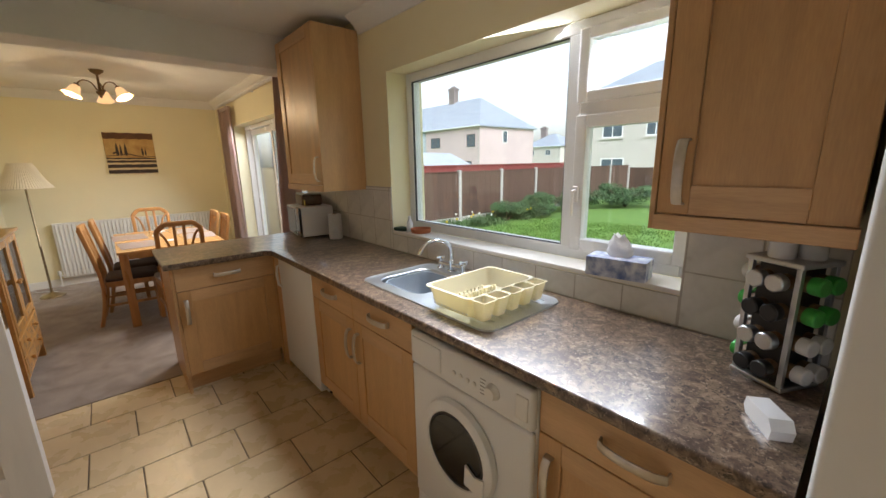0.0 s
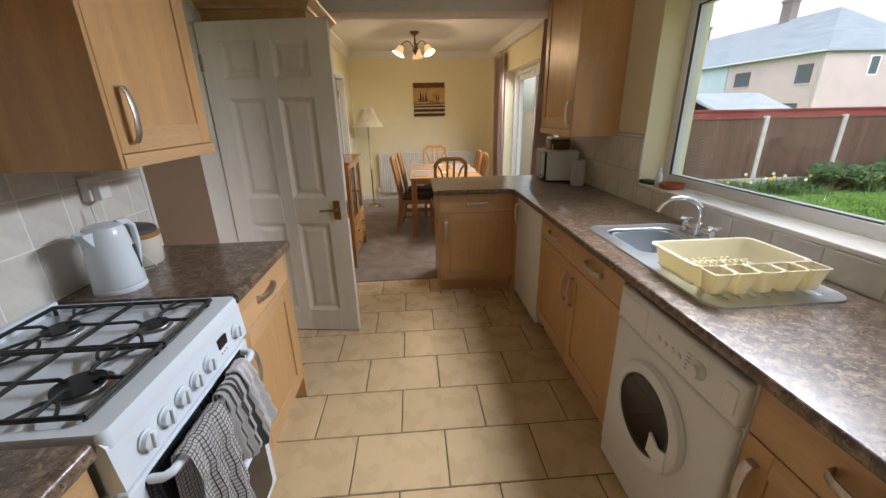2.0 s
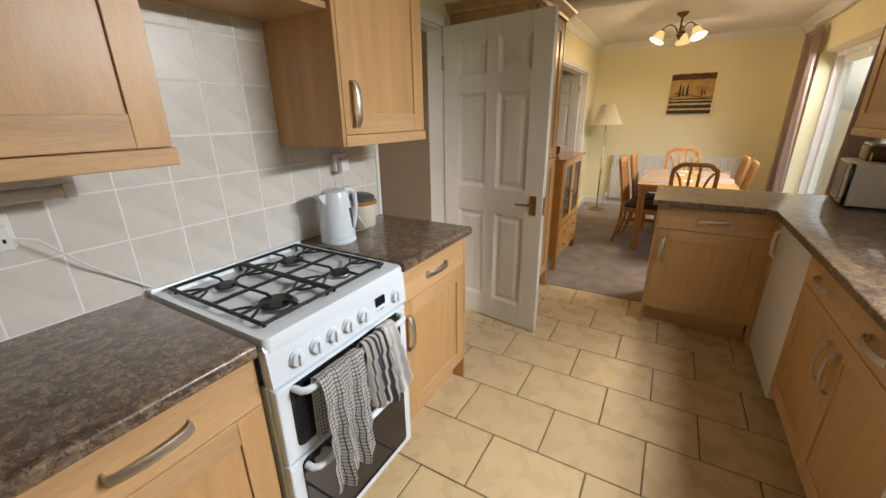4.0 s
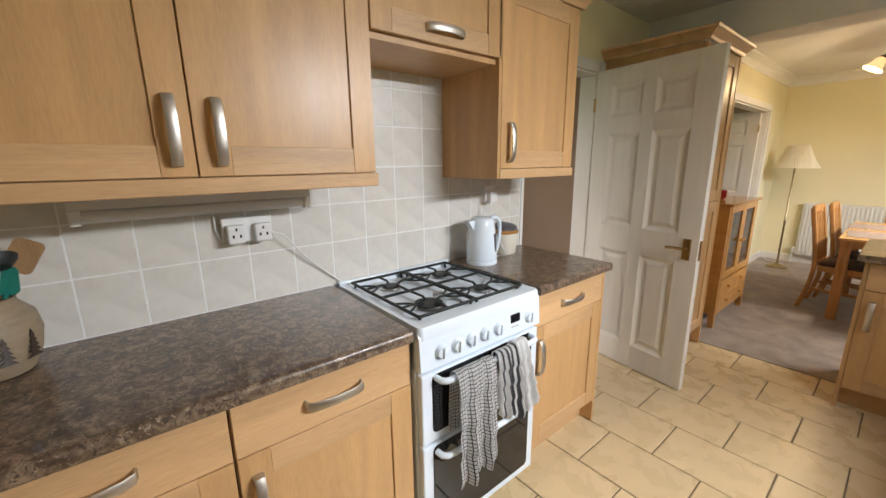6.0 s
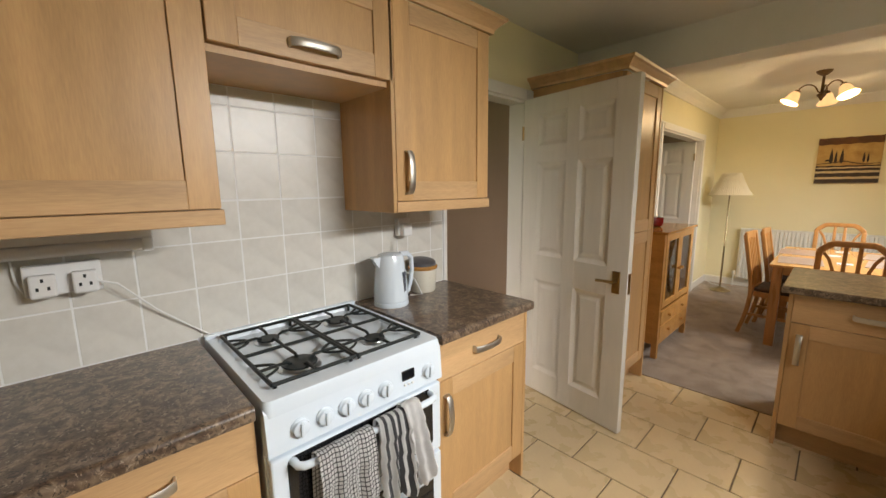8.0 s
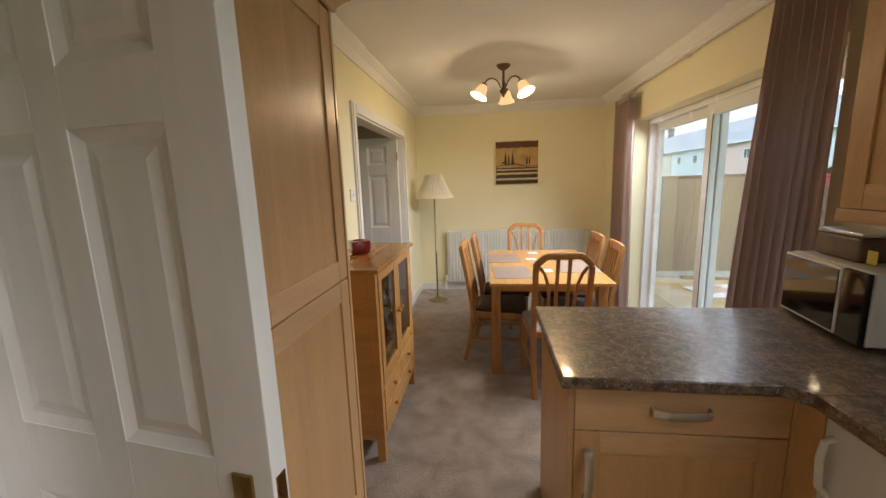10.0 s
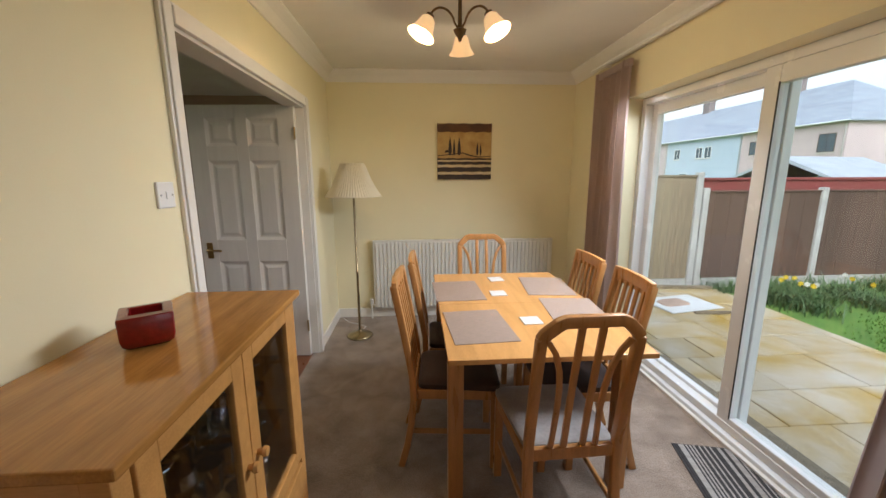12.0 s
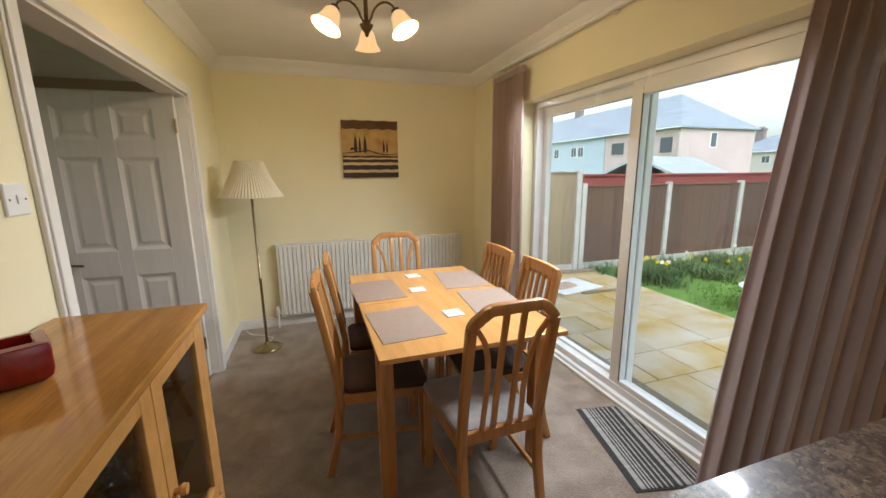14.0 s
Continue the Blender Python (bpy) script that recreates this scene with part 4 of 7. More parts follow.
part("porthole_trim", moved(lathe([(0.126, 0.004), (0.141, 0.012), (0.141, 0.026), (0.134, 0.029), (0.127, 0.02)], 40), Matrix.Translation((0.275, -MD, 0.468)) @ TO_FRONT), RUBBER, port, "dark rubber seal", smooth=True)
part("porthole_glass", moved(lathe([(0.130, 0.02), (0.115, 0.006), (0.07, -0.012), (0, -0.018)][::-1], 40), Matrix.Translation((0.275, -MD - 0.006, 0.468)) @ TO_FRONT), BLACK_GLASS, port, "dark glass porthole", smooth=True)
LAUNDRY = mat("grey_laundry", (0.22, 0.2, 0.19), 0.9, var=0.2, scale=12, bump=0.3)
part("door_grip", prism([(0.335, 0.375), (0.425, 0.365), (0.425, 0.445), (0.385, 0.432), (0.340, 0.455)], -MD - 0.036, -MD - 0.028, "y"), APPLIANCE, port)

fr = thing("undercounter_fridge", (XR - 0.01, 2.872, 0), -90, "white undercounter fridge below the worktop", "fridge")
part("body", box(0.0, 0.575, -0.545, 0, 0.03, 0.848, 0.006), APPLIANCE, fr)
part("foot_rail", box(0.02, 0.555, -0.52, -0.02, 0, 0.03), RUBBER, fr)
fd = part("door", box(0.002, 0.573, -0.592, -0.549, 0.05, 0.846, 0.010, 3), APPLIANCE, fr, smooth=True)
part("door_seal", box(0.01, 0.565, -0.549, -0.545, 0.055, 0.84), RUBBER, fr)
part("handle", tube([(0.035, -0.592, 0.80), (0.033, -0.612, 0.79), (0.033, -0.618, 0.74), (0.033, -0.612, 0.66), (0.035, -0.592, 0.64)], 0.009, 8), PLASTIC_W, fd, smooth=True)

ff = thing("fridge_freezer", (XR - 0.01, 0.112, 0), -90, "tall white fridge freezer at the end of the worktop", "fridge")
part("body", box(0, 0.58, -0.59, 0, 0.02, 1.95, 0.008), APPLIANCE, ff)
part("freezer_door", box(0.0, 0.58, -0.645, -0.594, 0.06, 0.80, 0.012, 3), APPLIANCE, ff, smooth=True)
part("fridge_door", box(0.0, 0.58, -0.645, -0.594, 0.806, 1.948, 0.012, 3), APPLIANCE, ff, smooth=True)
part("plinth", box(0.02, 0.56, -0.56, -0.05, 0.0, 0.06), RUBBER, ff)

# ---- sink and what stands on the worktops ----
sink = thing("kitchen_sink", (0, 0, 0), 0, "stainless steel sink with drainer set into the worktop", "sink")
outer = rounded_rect(1.01, 1.478, 0.915, 1.80, 0.06)
hole = rounded_rect(SX0 + 0.008, SX1 - 0.008, SY0 + 0.008, SY1 - 0.008, 0.07)
def inset(pts, f):
    cx, cy = (SX0 + SX1) / 2, (SY0 + SY1) / 2
    return [(cx + (x - cx) * f, cy + (y - cy) * f) for x, y in pts]
part("sink_top", strip([[(x, y, 0.9055) for x, y in outer], [(1.244 + (x - 1.244) * 0.99, 1.357 + (y - 1.357) * 0.994, 0.912) for x, y in outer], [(1.244 + (x - 1.244) * 0.96, 1.357 + (y - 1.357) * 0.98, 0.9095) for x, y in outer], [(x, y, 0.9095) for x, y in inset(hole, 1.03)], [(x, y, 0.904) for x, y in hole], [(x, y, 0.80) for x, y in inset(hole, 0.95)], [(x, y, 0.765) for x, y in inset(hole, 0.82)]]), STEEL, sink, smooth=True)
part("waste", moved(lathe([(0.035, 0.0), (0.036, 0.004), (0.028, 0.003), (0.0, 0.001)], 20), Matrix.Translation((1.235, 1.565, 0.7655))), CHROME, sink, smooth=True)
for i in range(8):
    part("drainer_rib", tube([(1.10 + 0.045 * i, 0.97, 0.910), (1.10 + 0.045 * i, 1.32, 0.9105)], 0.005, 6, flat=0.6), STEEL, sink, smooth=True)

BOWL = mat("grey_blue_plastic", (0.30, 0.34, 0.38), 0.35, var=0.03, scale=8, bump=0.01)
tagged(part("washing_up_bowl", strip([[(x, y, z) for x, y in inset(hole, f)] for f, z in ((0.76, 0.7665), (0.79, 0.772), (0.88, 0.892), (0.915, 0.894), (0.915, 0.899), (0.865, 0.899), (0.775, 0.782), (0.74, 0.776))]), BOWL, smooth=True), "grey-blue plastic washing-up bowl standing in the sink", "bowl")

tap = thing("mixer_tap", (1.445, 1.575, 0.912), 0, "chrome mixer tap with a swan neck and two cross handles", "tap")
tap.scale = (1, 1, 0.86)
part("bridge", join(tube([(0, -0.09, 0.035), (0, 0.09, 0.035)], 0.016, 12), lathe([(0.028, 0), (0.028, 0.006), (0.018, 0.012), (0.017, 0.07), (0.012, 0.075)], 16)), CHROME, tap, smooth=True)
spout = [(0, 0, 0.06), (0, 0, 0.12)] + [(-0.085 + 0.085 * math.cos(a), 0.03 * (1 - math.cos(a)), 0.12 + 0.085 * math.sin(a)) for a in (radians(12 * i) for i in range(1, 14))] + [(-0.172, 0.062, 0.125)]
part("spout", tube(spout, 0.011, 12), CHROME, tap, smooth=True)
for s in (-1, 1):
    st = part("valve", moved(lathe([(0.022, 0), (0.022, 0.006), (0.015, 0.012), (0.014, 0.055), (0.009, 0.06), (0.009, 0.075), (0.0, 0.078)], 16), Matrix.Translation((0, s * 0.09, 0))), CHROME, tap, smooth=True)
    part("cross_handle", join(tube([(-0.03, s * 0.09, 0.07), (0.03, s * 0.09, 0.07)], [0.007, 0.005, ][0:2], 8), tube([(0, s * 0.09 - 0.03, 0.07), (0, s * 0.09 + 0.03, 0.07)], [0.007, 0.005], 8)), CHROME, st, smooth=True)

CREAM = mat("cream_plastic", (0.86, 0.82, 0.66), 0.35, var=0.03, scale=8, bump=0.01)
thin(CREAM, (0.84, 0.76, 0.5), 0.4)
rack = thing("dish_rack", (1.214, 1.113, 0.9165), 0, "cream plastic dish drainer rack on the steel drainer", "dish rack")
def rr(sx, sy, z, r=0.03, cx=0.0, cy=0.0):
    return [(cx + x, cy + y, z) for x, y in rounded_rect(-sx, sx, -sy, sy, r, 4)]
part("basket", strip([rr(0.172, 0.105, 0.004, cy=0.032), rr(0.189, 0.122, 0.078, cy=0.032), rr(0.201, 0.130, 0.082, cy=0.032), rr(0.201, 0.130, 0.087, cy=0.032), rr(0.188, 0.120, 0.087, cy=0.032), rr(0.169, 0.102, 0.010, cy=0.032)]), CREAM, rack, smooth=True)
for i in range(9):
    part("plate_prong", box(-0.135 + 0.022 * i, -0.129 + 0.022 * i, 0.0, 0.012, 0.01, 0.058, 0.002), CREAM, rack)
    part("plate_prong", box(-0.135 + 0.022 * i, -0.129 + 0.022 * i, 0.06, 0.07, 0.01, 0.05, 0.002), CREAM, rack)
for i in range(10):
    part("drain_slot", box(-0.1765, -0.172, -0.065 + 0.02 * i, -0.055 + 0.02 * i, 0.012, 0.017), PLASTIC_W, rack)
part("divider", box(-0.15, 0.07, 0.012, 0.016, 0.008, 0.06, 0.001), CREAM, rack)
for i in range(5):
    cx = -0.154 + 0.077 * i
    part("cutlery_pocket", strip([rr(0.024, 0.024, 0.012, 0.01, cx, -0.122), rr(0.033, 0.032, 0.083, 0.012, cx, -0.128), rr(0.037, 0.036, 0.087, 0.012, cx, -0.128), rr(0.032, 0.031, 0.087, 0.01, cx, -0.128), rr(0.021, 0.021, 0.02, 0.01, cx, -0.122)]), CREAM, rack, smooth=True)
for i in range(4):
    part("foot", box(-0.15 if i % 2 else 0.13, -0.13 if i % 2 else 0.15, -0.07 if i < 2 else 0.10, -0.05 if i < 2 else 0.12, -0.004, 0.006, 0.002), CREAM, rack)

tissue = thing("tissue_box", (1.575, 0.745, WZ0), 8, "blue and white tissue box on the window sill", "tissue box")
TBOX = mat("blue_white_card", (0.72, 0.76, 0.82), 0.5, var=0.1, scale=22, fine=60, bump=0.02, dark=(0.10, 0.16, 0.42))
part("carton", box(-0.055, 0.055, -0.11, 0.11, 0, 0.075, 0.002), TBOX, tissue)
TISS = thin(mat("white_tissue_paper", (0.86, 0.86, 0.86), 0.95, var=0.03, scale=20, bump=0.2), (0.86, 0.87, 0.88), 0.35)
plume = []
for j in range(8):
    v = j / 7
    girth = 0.030 + 0.016 * math.sin(math.pi * min(1.0, v * 1.15)) - 0.012 * v
    plume.append([(0.55 * girth * math.cos(k * 0.3142) * (1 + 0.18 * math.sin(3 * k * 0.3142 + j)) + 0.012 * v, 1.15 * girth * math.sin(k * 0.3142) * (1 + 0.15 * math.sin(4 * k * 0.3142 + 1.3 * j)) + 0.014 * v * v, 0.072 + 0.085 * v + 0.010 * v * math.sin(3 * k * 0.3142 + 0.6)) for k in range(20)])
bm = strip(plume)
part("tissue", bm, TISS, tissue, smooth=True)

TERRA = mat("terracotta", (0.45, 0.15, 0.06), 0.8, var=0.1, scale=20, bump=0.1)
tagged(part("plant_saucer", moved(lathe([(0.05, 0), (0.062, 0.004), (0.068, 0.03), (0.063, 0.03), (0.056, 0.008), (0, 0.006)], 28), Matrix.Translation((1.625, 2.07, WZ0))), TERRA, smooth=True), "terracotta plant saucer on the window sill", "saucer")
CLEARP = mat("milky_plastic", (0.72, 0.74, 0.74), 0.2, var=0.03, scale=10)
bottle = thing("soap_bottle", (1.605, 2.165, WZ0), 0, "small milky plastic bottle on the window sill", "bottle")
part("body", lathe([(0.02, 0), (0.022, 0.004), (0.022, 0.06), (0.012, 0.075), (0.010, 0.078)], 18), CLEARP, bottle, smooth=True)
part("cap", lathe([(0.011, 0.078), (0.011, 0.10), (0.007, 0.105), (0, 0.105)], 14), PLASTIC_W, bottle, smooth=True)
SPONGE = mat("dark_green_scourer", (0.06, 0.10, 0.07), 0.95, var=0.2, scale=60, bump=0.5)
tagged(part("scourer", moved(box(-0.035, 0.035, -0.05, 0.05, 0, 0.022, 0.006), pose(1.595, 2.24, WZ0, 0, 0, 12)), SPONGE), "dark green scourer on the window sill", "scourer")

mw = thing("microwave", (1.395, 3.315, 0.905), -98, "small white microwave oven with a dark glass door", "microwave")
part("body", box(-0.205, 0.205, -0.12, 0.135, 0.012, 0.25, 0.006), APPLIANCE, mw)
md = part("door", box(-0.205, 0.10, -0.14, -0.122, 0.015, 0.247, 0.004), APPLIANCE, mw)
part("door_window", box(-0.195, 0.09, -0.143, -0.138, 0.025, 0.237, 0.001), BLACK_GLASS, md, "dark glass window")
part("control_strip", box(0.103, 0.205, -0.14, -0.122, 0.015, 0.247, 0.004), BLACK_GLASS, mw)
for i in range(4):
    part("foot", box(-0.18 if i % 2 else 0.16, -0.16 if i % 2 else 0.18, -0.10 if i < 2 else 0.10, -0.08 if i < 2 else 0.12, 0, 0.013), RUBBER, mw)
BROWN_TIN = mat("brown_tin", (0.16, 0.10, 0.06), 0.35, var=0.15, scale=12)
# Rounded brown box with a steel lid.
tin = thing("brown_box", (1.41, 3.36, 1.156), -98, "small brown box with a steel lid on the microwave", "bread bin")
part("body", box(-0.13, 0.10, -0.08, 0.09, 0, 0.085, 0.012, 3), BROWN_TIN, tin, smooth=True)
part("lid", box(-0.125, 0.095, -0.075, 0.085, 0.086, 0.10, 0.006), STEEL, tin, smooth=True)
NOTE = mat("yellow_paper", (0.72, 0.58, 0.10), 0.8)
tagged(part("paper_note", moved(box(-0.02, 0.02, -0.001, 0.001, 0, 0.045), pose(1.325, 3.235, 1.16, 0, 0, -98)), NOTE), "small yellow paper note leaning on the brown box", "note")
roll = thing("kitchen_roll", (1.445, 2.955, 0.905), 0, "white kitchen roll standing on the worktop", "kitchen roll")
part("paper", lathe([(0.05, 0), (0.052, 0.003), (0.052, 0.195), (0.05, 0.198), (0.02, 0.198), (0.02, 0.15), (0, 0.15)], 28), TISS, roll, smooth=True)
part("core", lathe([(0.019, 0.15), (0.0195, 0.2), (0.017, 0.2), (0.017, 0.152)], 16), mat("brown_card", (0.35, 0.25, 0.15), 0.9), roll)

GREEN = mat("green_plastic", (0.06, 0.42, 0.06), 0.35, var=0.05)
SPICE = mat("spice_fill", (0.22, 0.13, 0.06), 0.5, var=0.25, scale=30)
spice = thing("spice_rack", (1.371, 0.226, 0.905), -117, "steel and black spice carousel with jars with green and white lids", "spice rack")
SPICE_BLACK = mat("black_rack_plastic", (0.015, 0.015, 0.016), 0.4, var=0.1, scale=20)
part("core", box(-0.045, 0.045, -0.045, 0.045, 0.012, 0.325, 0.002), SPICE_BLACK, spice, "black plastic core")
for a in (-0.062, 0.050):
    for b in (-0.062, 0.050):
        part("post", box(a, a + 0.012, b, b + 0.012, 0.01, 0.318, 0.001), STEEL, spice, "brushed steel post")
part("base_plate", box(-0.066, 0.066, -0.066, 0.066, 0.0, 0.012, 0.003), STEEL, spice)
part("top_plate", box(-0.068, 0.068, -0.068, 0.068, 0.318, 0.332, 0.004), STEEL, spice)
SPICE_JAR = lathe([(0.019, -0.032), (0.020, -0.030), (0.020, 0.010), (0.017, 0.014)], 14)
SPICE_LID = lathe([(0.021, 0.012), (0.022, 0.014), (0.022, 0.036), (0.019, 0.039), (0, 0.039)], 14)
for face, lids in ((-90, (GREEN, PLASTIC_W, GREEN, PLASTIC_W)), (0, (SPICE_BLACK, STEEL, SPICE_BLACK, STEEL)), (90, (PLASTIC_W, PLASTIC_W, GREEN, GREEN))):
    for row, lid_mat in enumerate(lids):
        for col in (-1, 1):
            put = Matrix.Rotation(radians(face), 4, "Z") @ Matrix.Translation((0.023 * col, -0.052, 0.05 + 0.076 * row)) @ TO_FRONT
            jar_ = part("jar", moved(SPICE_JAR.copy(), put), SPICE, spice, "small glass spice jar", smooth=True)
            part("lid", moved(SPICE_LID.copy(), put), lid_mat, jar_, {GREEN: "green lid", PLASTIC_W: "white lid", STEEL: "steel lid"}.get(lid_mat, "black lid"), smooth=True)
for i, (a, b, h) in enumerate(((-0.03, 0.02, 0.07), (0.025, 0.02, 0.07), (0.0, -0.032, 0.068))):
    c = thing("storage_jar", (1.371 + a, 0.226 + b, 1.237), 0, "small glass jar with a pale lid on the spice rack", "jar", "jars on the spice rack")
    part("body", lathe([(0.026, 0), (0.028, 0.004), (0.028, h - 0.02), (0.024, h - 0.014)], 18), CLEARP, c, smooth=True)
    part("lid", lathe([(0.027, h - 0.016), (0.027, h), (0.024, h + 0.003), (0, h + 0.003)], 18), STEEL if i else PLASTIC_W, c, smooth=True)
# Bevelled white block, built as a dispenser with a cap.
pk = thing("worktop_dispenser", (1.115, 0.195, 0.905), 35, "white plastic dispenser lying on the worktop", "dispenser")
part("body", prism([(-0.05, 0.0), (0.042, 0.0), (0.054, 0.016), (0.047, 0.04), (-0.04, 0.044), (-0.055, 0.024)], -0.022, 0.022, "y"), PLASTIC_W, pk)
part("cap", box(0.044, 0.058, -0.015, 0.015, 0.008, 0.03, 0.004), CREAM, pk)

# west worktops
kettle = thing("kettle", (-0.92, 1.308, 0.905), 78, "white plastic jug kettle with its cord", "kettle")
part("base", lathe([(0.078, 0), (0.08, 0.004), (0.078, 0.018), (0.07, 0.02)], 32), ENAMEL, kettle, smooth=True)
part("body", lathe([(0.076, 0.021), (0.078, 0.026), (0.074, 0.10), (0.066, 0.17), (0.060, 0.215), (0.056, 0.222)], 36), ENAMEL, kettle, smooth=True)
part("lid", lathe([(0.057, 0.221), (0.055, 0.228), (0.04, 0.234), (0.0, 0.236)], 30), ENAMEL, kettle, smooth=True)
part("spout", prism([(-0.055, 0.165), (-0.088, 0.215), (-0.086, 0.222), (-0.05, 0.222)], -0.022, 0.022, "y"), ENAMEL, kettle)
part("handle", tube([(0.050, 0, 0.226), (0.085, 0, 0.226), (0.105, 0, 0.205), (0.108, 0, 0.15), (0.10, 0, 0.09), (0.088, 0, 0.05), (0.074, 0, 0.04)], [0.013, 0.014, 0.014, 0.013, 0.012, 0.011, 0.011], 10, flat=0.8), ENAMEL, kettle, smooth=True)
part("water_window", moved(box(0.066, 0.0755, -0.009, 0.009, 0.06, 0.155, 0.002), Matrix.Rotation(radians(-58), 4, "Z")), mat("smoky_window", (0.10, 0.11, 0.14), 0.15), kettle, "smoky water gauge")
part("switch", box(0.072, 0.092, -0.012, 0.012, 0.026, 0.036, 0.003), RUBBER, kettle)
part("cord", tube([(0.02, 0.075, 0.008), (0.07, 0.09, 0.006), (0.14, 0.05, 0.006), (0.16, 0.0, 0.02), (0.15, 0.05, 0.08), (0.11, 0.11, 0.14), (0.10, 0.135, 0.20), (0.10, 0.14, 0.27)], 0.0035, 6), PLASTIC_W, kettle, smooth=True)

JARW = mat("cream_glazed_ceramic", (0.72, 0.68, 0.58), 0.25, var=0.04, scale=8)
jar = thing("storage_canister", (-0.99, 1.56, 0.905), 0, "cream ceramic canister with a wooden rim and grey lid", "canister")
jar.scale = (1.1, 1.18, 1.1)
part("body", lathe([(0.052, 0), (0.056, 0.006), (0.062, 0.10), (0.060, 0.105)], 30), JARW, jar, smooth=True)
part("rim", lathe([(0.063, 0.105), (0.066, 0.109), (0.066, 0.118), (0.060, 0.122)], 30), OAK, jar, "pale wooden rim", smooth=True)
part("lid", moved(lathe([(0.058, 0.0), (0.06, 0.004), (0.055, 0.02), (0.03, 0.028), (0, 0.03)], 28), pose(0, 0, 0.124, 0, 12, 0)), mat("grey_lid_plastic", (0.10, 0.10, 0.11), 0.35), jar, "dark grey lid", smooth=True)

POT = mat("brown_stoneware", (0.34, 0.26, 0.17), 0.55, var=0.1, scale=14, stretch=(1, 1, 5), bump=0.08)
pot = thing("utensil_pot", (-0.95, -0.352, 0.905), 0, "brown stoneware pot with painted trees holding kitchen utensils", "utensil pot")
part("body", lathe([(0.06, 0), (0.068, 0.004), (0.088, 0.05), (0.097, 0.10), (0.090, 0.145), (0.066, 0.175), (0.060, 0.186), (0.064, 0.192), (0.058, 0.191), (0.052, 0.178), (0.07, 0.12), (0.07, 0.03), (0, 0.02)], 36), POT, pot, smooth=True)
TREE_PAINT = mat("dark_brown_glaze", (0.06, 0.04, 0.03), 0.4)
for k, a in enumerate((-40, -8, 24, 56)):
    for j in range(5):
        z, hw = 0.045 + 0.013 * j, 0.018 - 0.003 * j
        rad_ = 0.0975 - 0.0007 * (z - 0.09) ** 2 * 1000
        part("painted_tree", moved(prism([(-hw, 0), (hw, 0), (0, 0.018)], -0.002, 0.001, "y"), Matrix.Rotation(radians(90 + a), 4, "Z") @ Matrix.Translation((0, -rad_, z))), TREE_PAINT, pot)
SPAT = mat("utensil_wood", (0.42, 0.25, 0.12), 0.6, var=0.12, scale=6, stretch=(5, 5, 0.6))
def utensil(name, base, tip, head, mat_head, label, mat_stem=None):
    u = thing(name, (-0.95, -0.352, 0.905), 0, label, "utensil", "utensils in the pot")
    part("stem", tube([base, tip], 0.006, 8), mat_stem or mat_head, u, smooth=True)
    part("head", head, mat_head, u, smooth=True)


def blade(w, h, t, at, lean, turn):
    """A flat spatula head, upright, seen broadside from the room."""
    return moved(moved(prism(rounded_rect(-w / 2, w / 2, 0, h, 0.012), -t / 2, t / 2, "y"), Matrix.Rotation(radians(turn), 4, "Z")), Matrix.Translation(at) @ Matrix.Rotation(radians(lean), 4, "X"))


utensil("wooden_spatula", (-0.01, 0.0, 0.03), (-0.025, 0.072, 0.26), blade(0.06, 0.085, 0.008, (-0.027, 0.066, 0.245), -30, 80), SPAT, "wooden spatula standing in the pot")
utensil("black_ladle", (0.01, -0.01, 0.03), (0.035, 0.05, 0.262), moved(lathe([(0.0, -0.022), (0.022, -0.018), (0.036, 0.0), (0.038, 0.01), (0.034, 0.01), (0.018, -0.012), (0, -0.016)], 24), pose(0.03, 0.052, 0.285, 8, -30, 0)), BLACK, "black plastic ladle with a steel stem standing in the pot", STEEL)
utensil("green_spatula", (-0.01, 0.02, 0.03), (0.0, 0.047, 0.20), blade(0.05, 0.07, 0.006, (0.0, 0.047, 0.195), -6, 85), mat("teal_plastic", (0.02, 0.25, 0.20), 0.4), "teal plastic spatula standing in the pot")
utensil("pink_spatula", (0.02, -0.02, 0.03), (0.04, -0.01, 0.19), blade(0.045, 0.075, 0.008, (0.04, -0.012, 0.185), 14, 80), mat("pink_plastic", (0.62, 0.09, 0.22), 0.4), "pink plastic spatula standing in the pot")
utensil("wooden_spoon", (-0.01, -0.01, 0.03), (-0.02, -0.005, 0.27), moved(box(-0.016, 0.016, -0.014, 0.014, 0, 0.06, 0.008), pose(-0.02, -0.006, 0.25)), SPAT, "dark wooden spoon standing in the pot")


def socket(at, n, label, name="double_socket"):
    s = thing(name, at, 90, label, "socket")
    w = 0.075 * n + 0.01 * (n - 1)
    part("plate", box(-w / 2, w / 2, -0.032, 0, -0.043, 0.043, 0.004), PLASTIC_W, s)
    for k in range(n):
        x = -w / 2 + 0.0375 + 0.085 * k
        plug = part("plug", box(x - 0.027, x + 0.027, -0.062, -0.032, -0.043, 0.02, 0.006), PLASTIC_W, s)
        if n > 1:
            for a, b in ((0, 0.005), (-0.011, -0.018), (0.011, -0.018)):
                part("pin_hole", box(x + a - 0.003, x + a + 0.003, -0.0628, -0.0618, b - 0.004, b + 0.006), BLACK, plug)
    return s


sk = socket((XL + 0.012, 0.27, 1.185), 2, "white double socket with two adaptors on the tiles")
part("cord", tube([(0.06, -0.06, -0.01), (0.11, -0.05, -0.03), (0.2, -0.02, -0.14), (0.29, -0.006, -0.225), (0.34, -0.006, -0.268)], 0.003, 6), PLASTIC_W, sk, smooth=True)
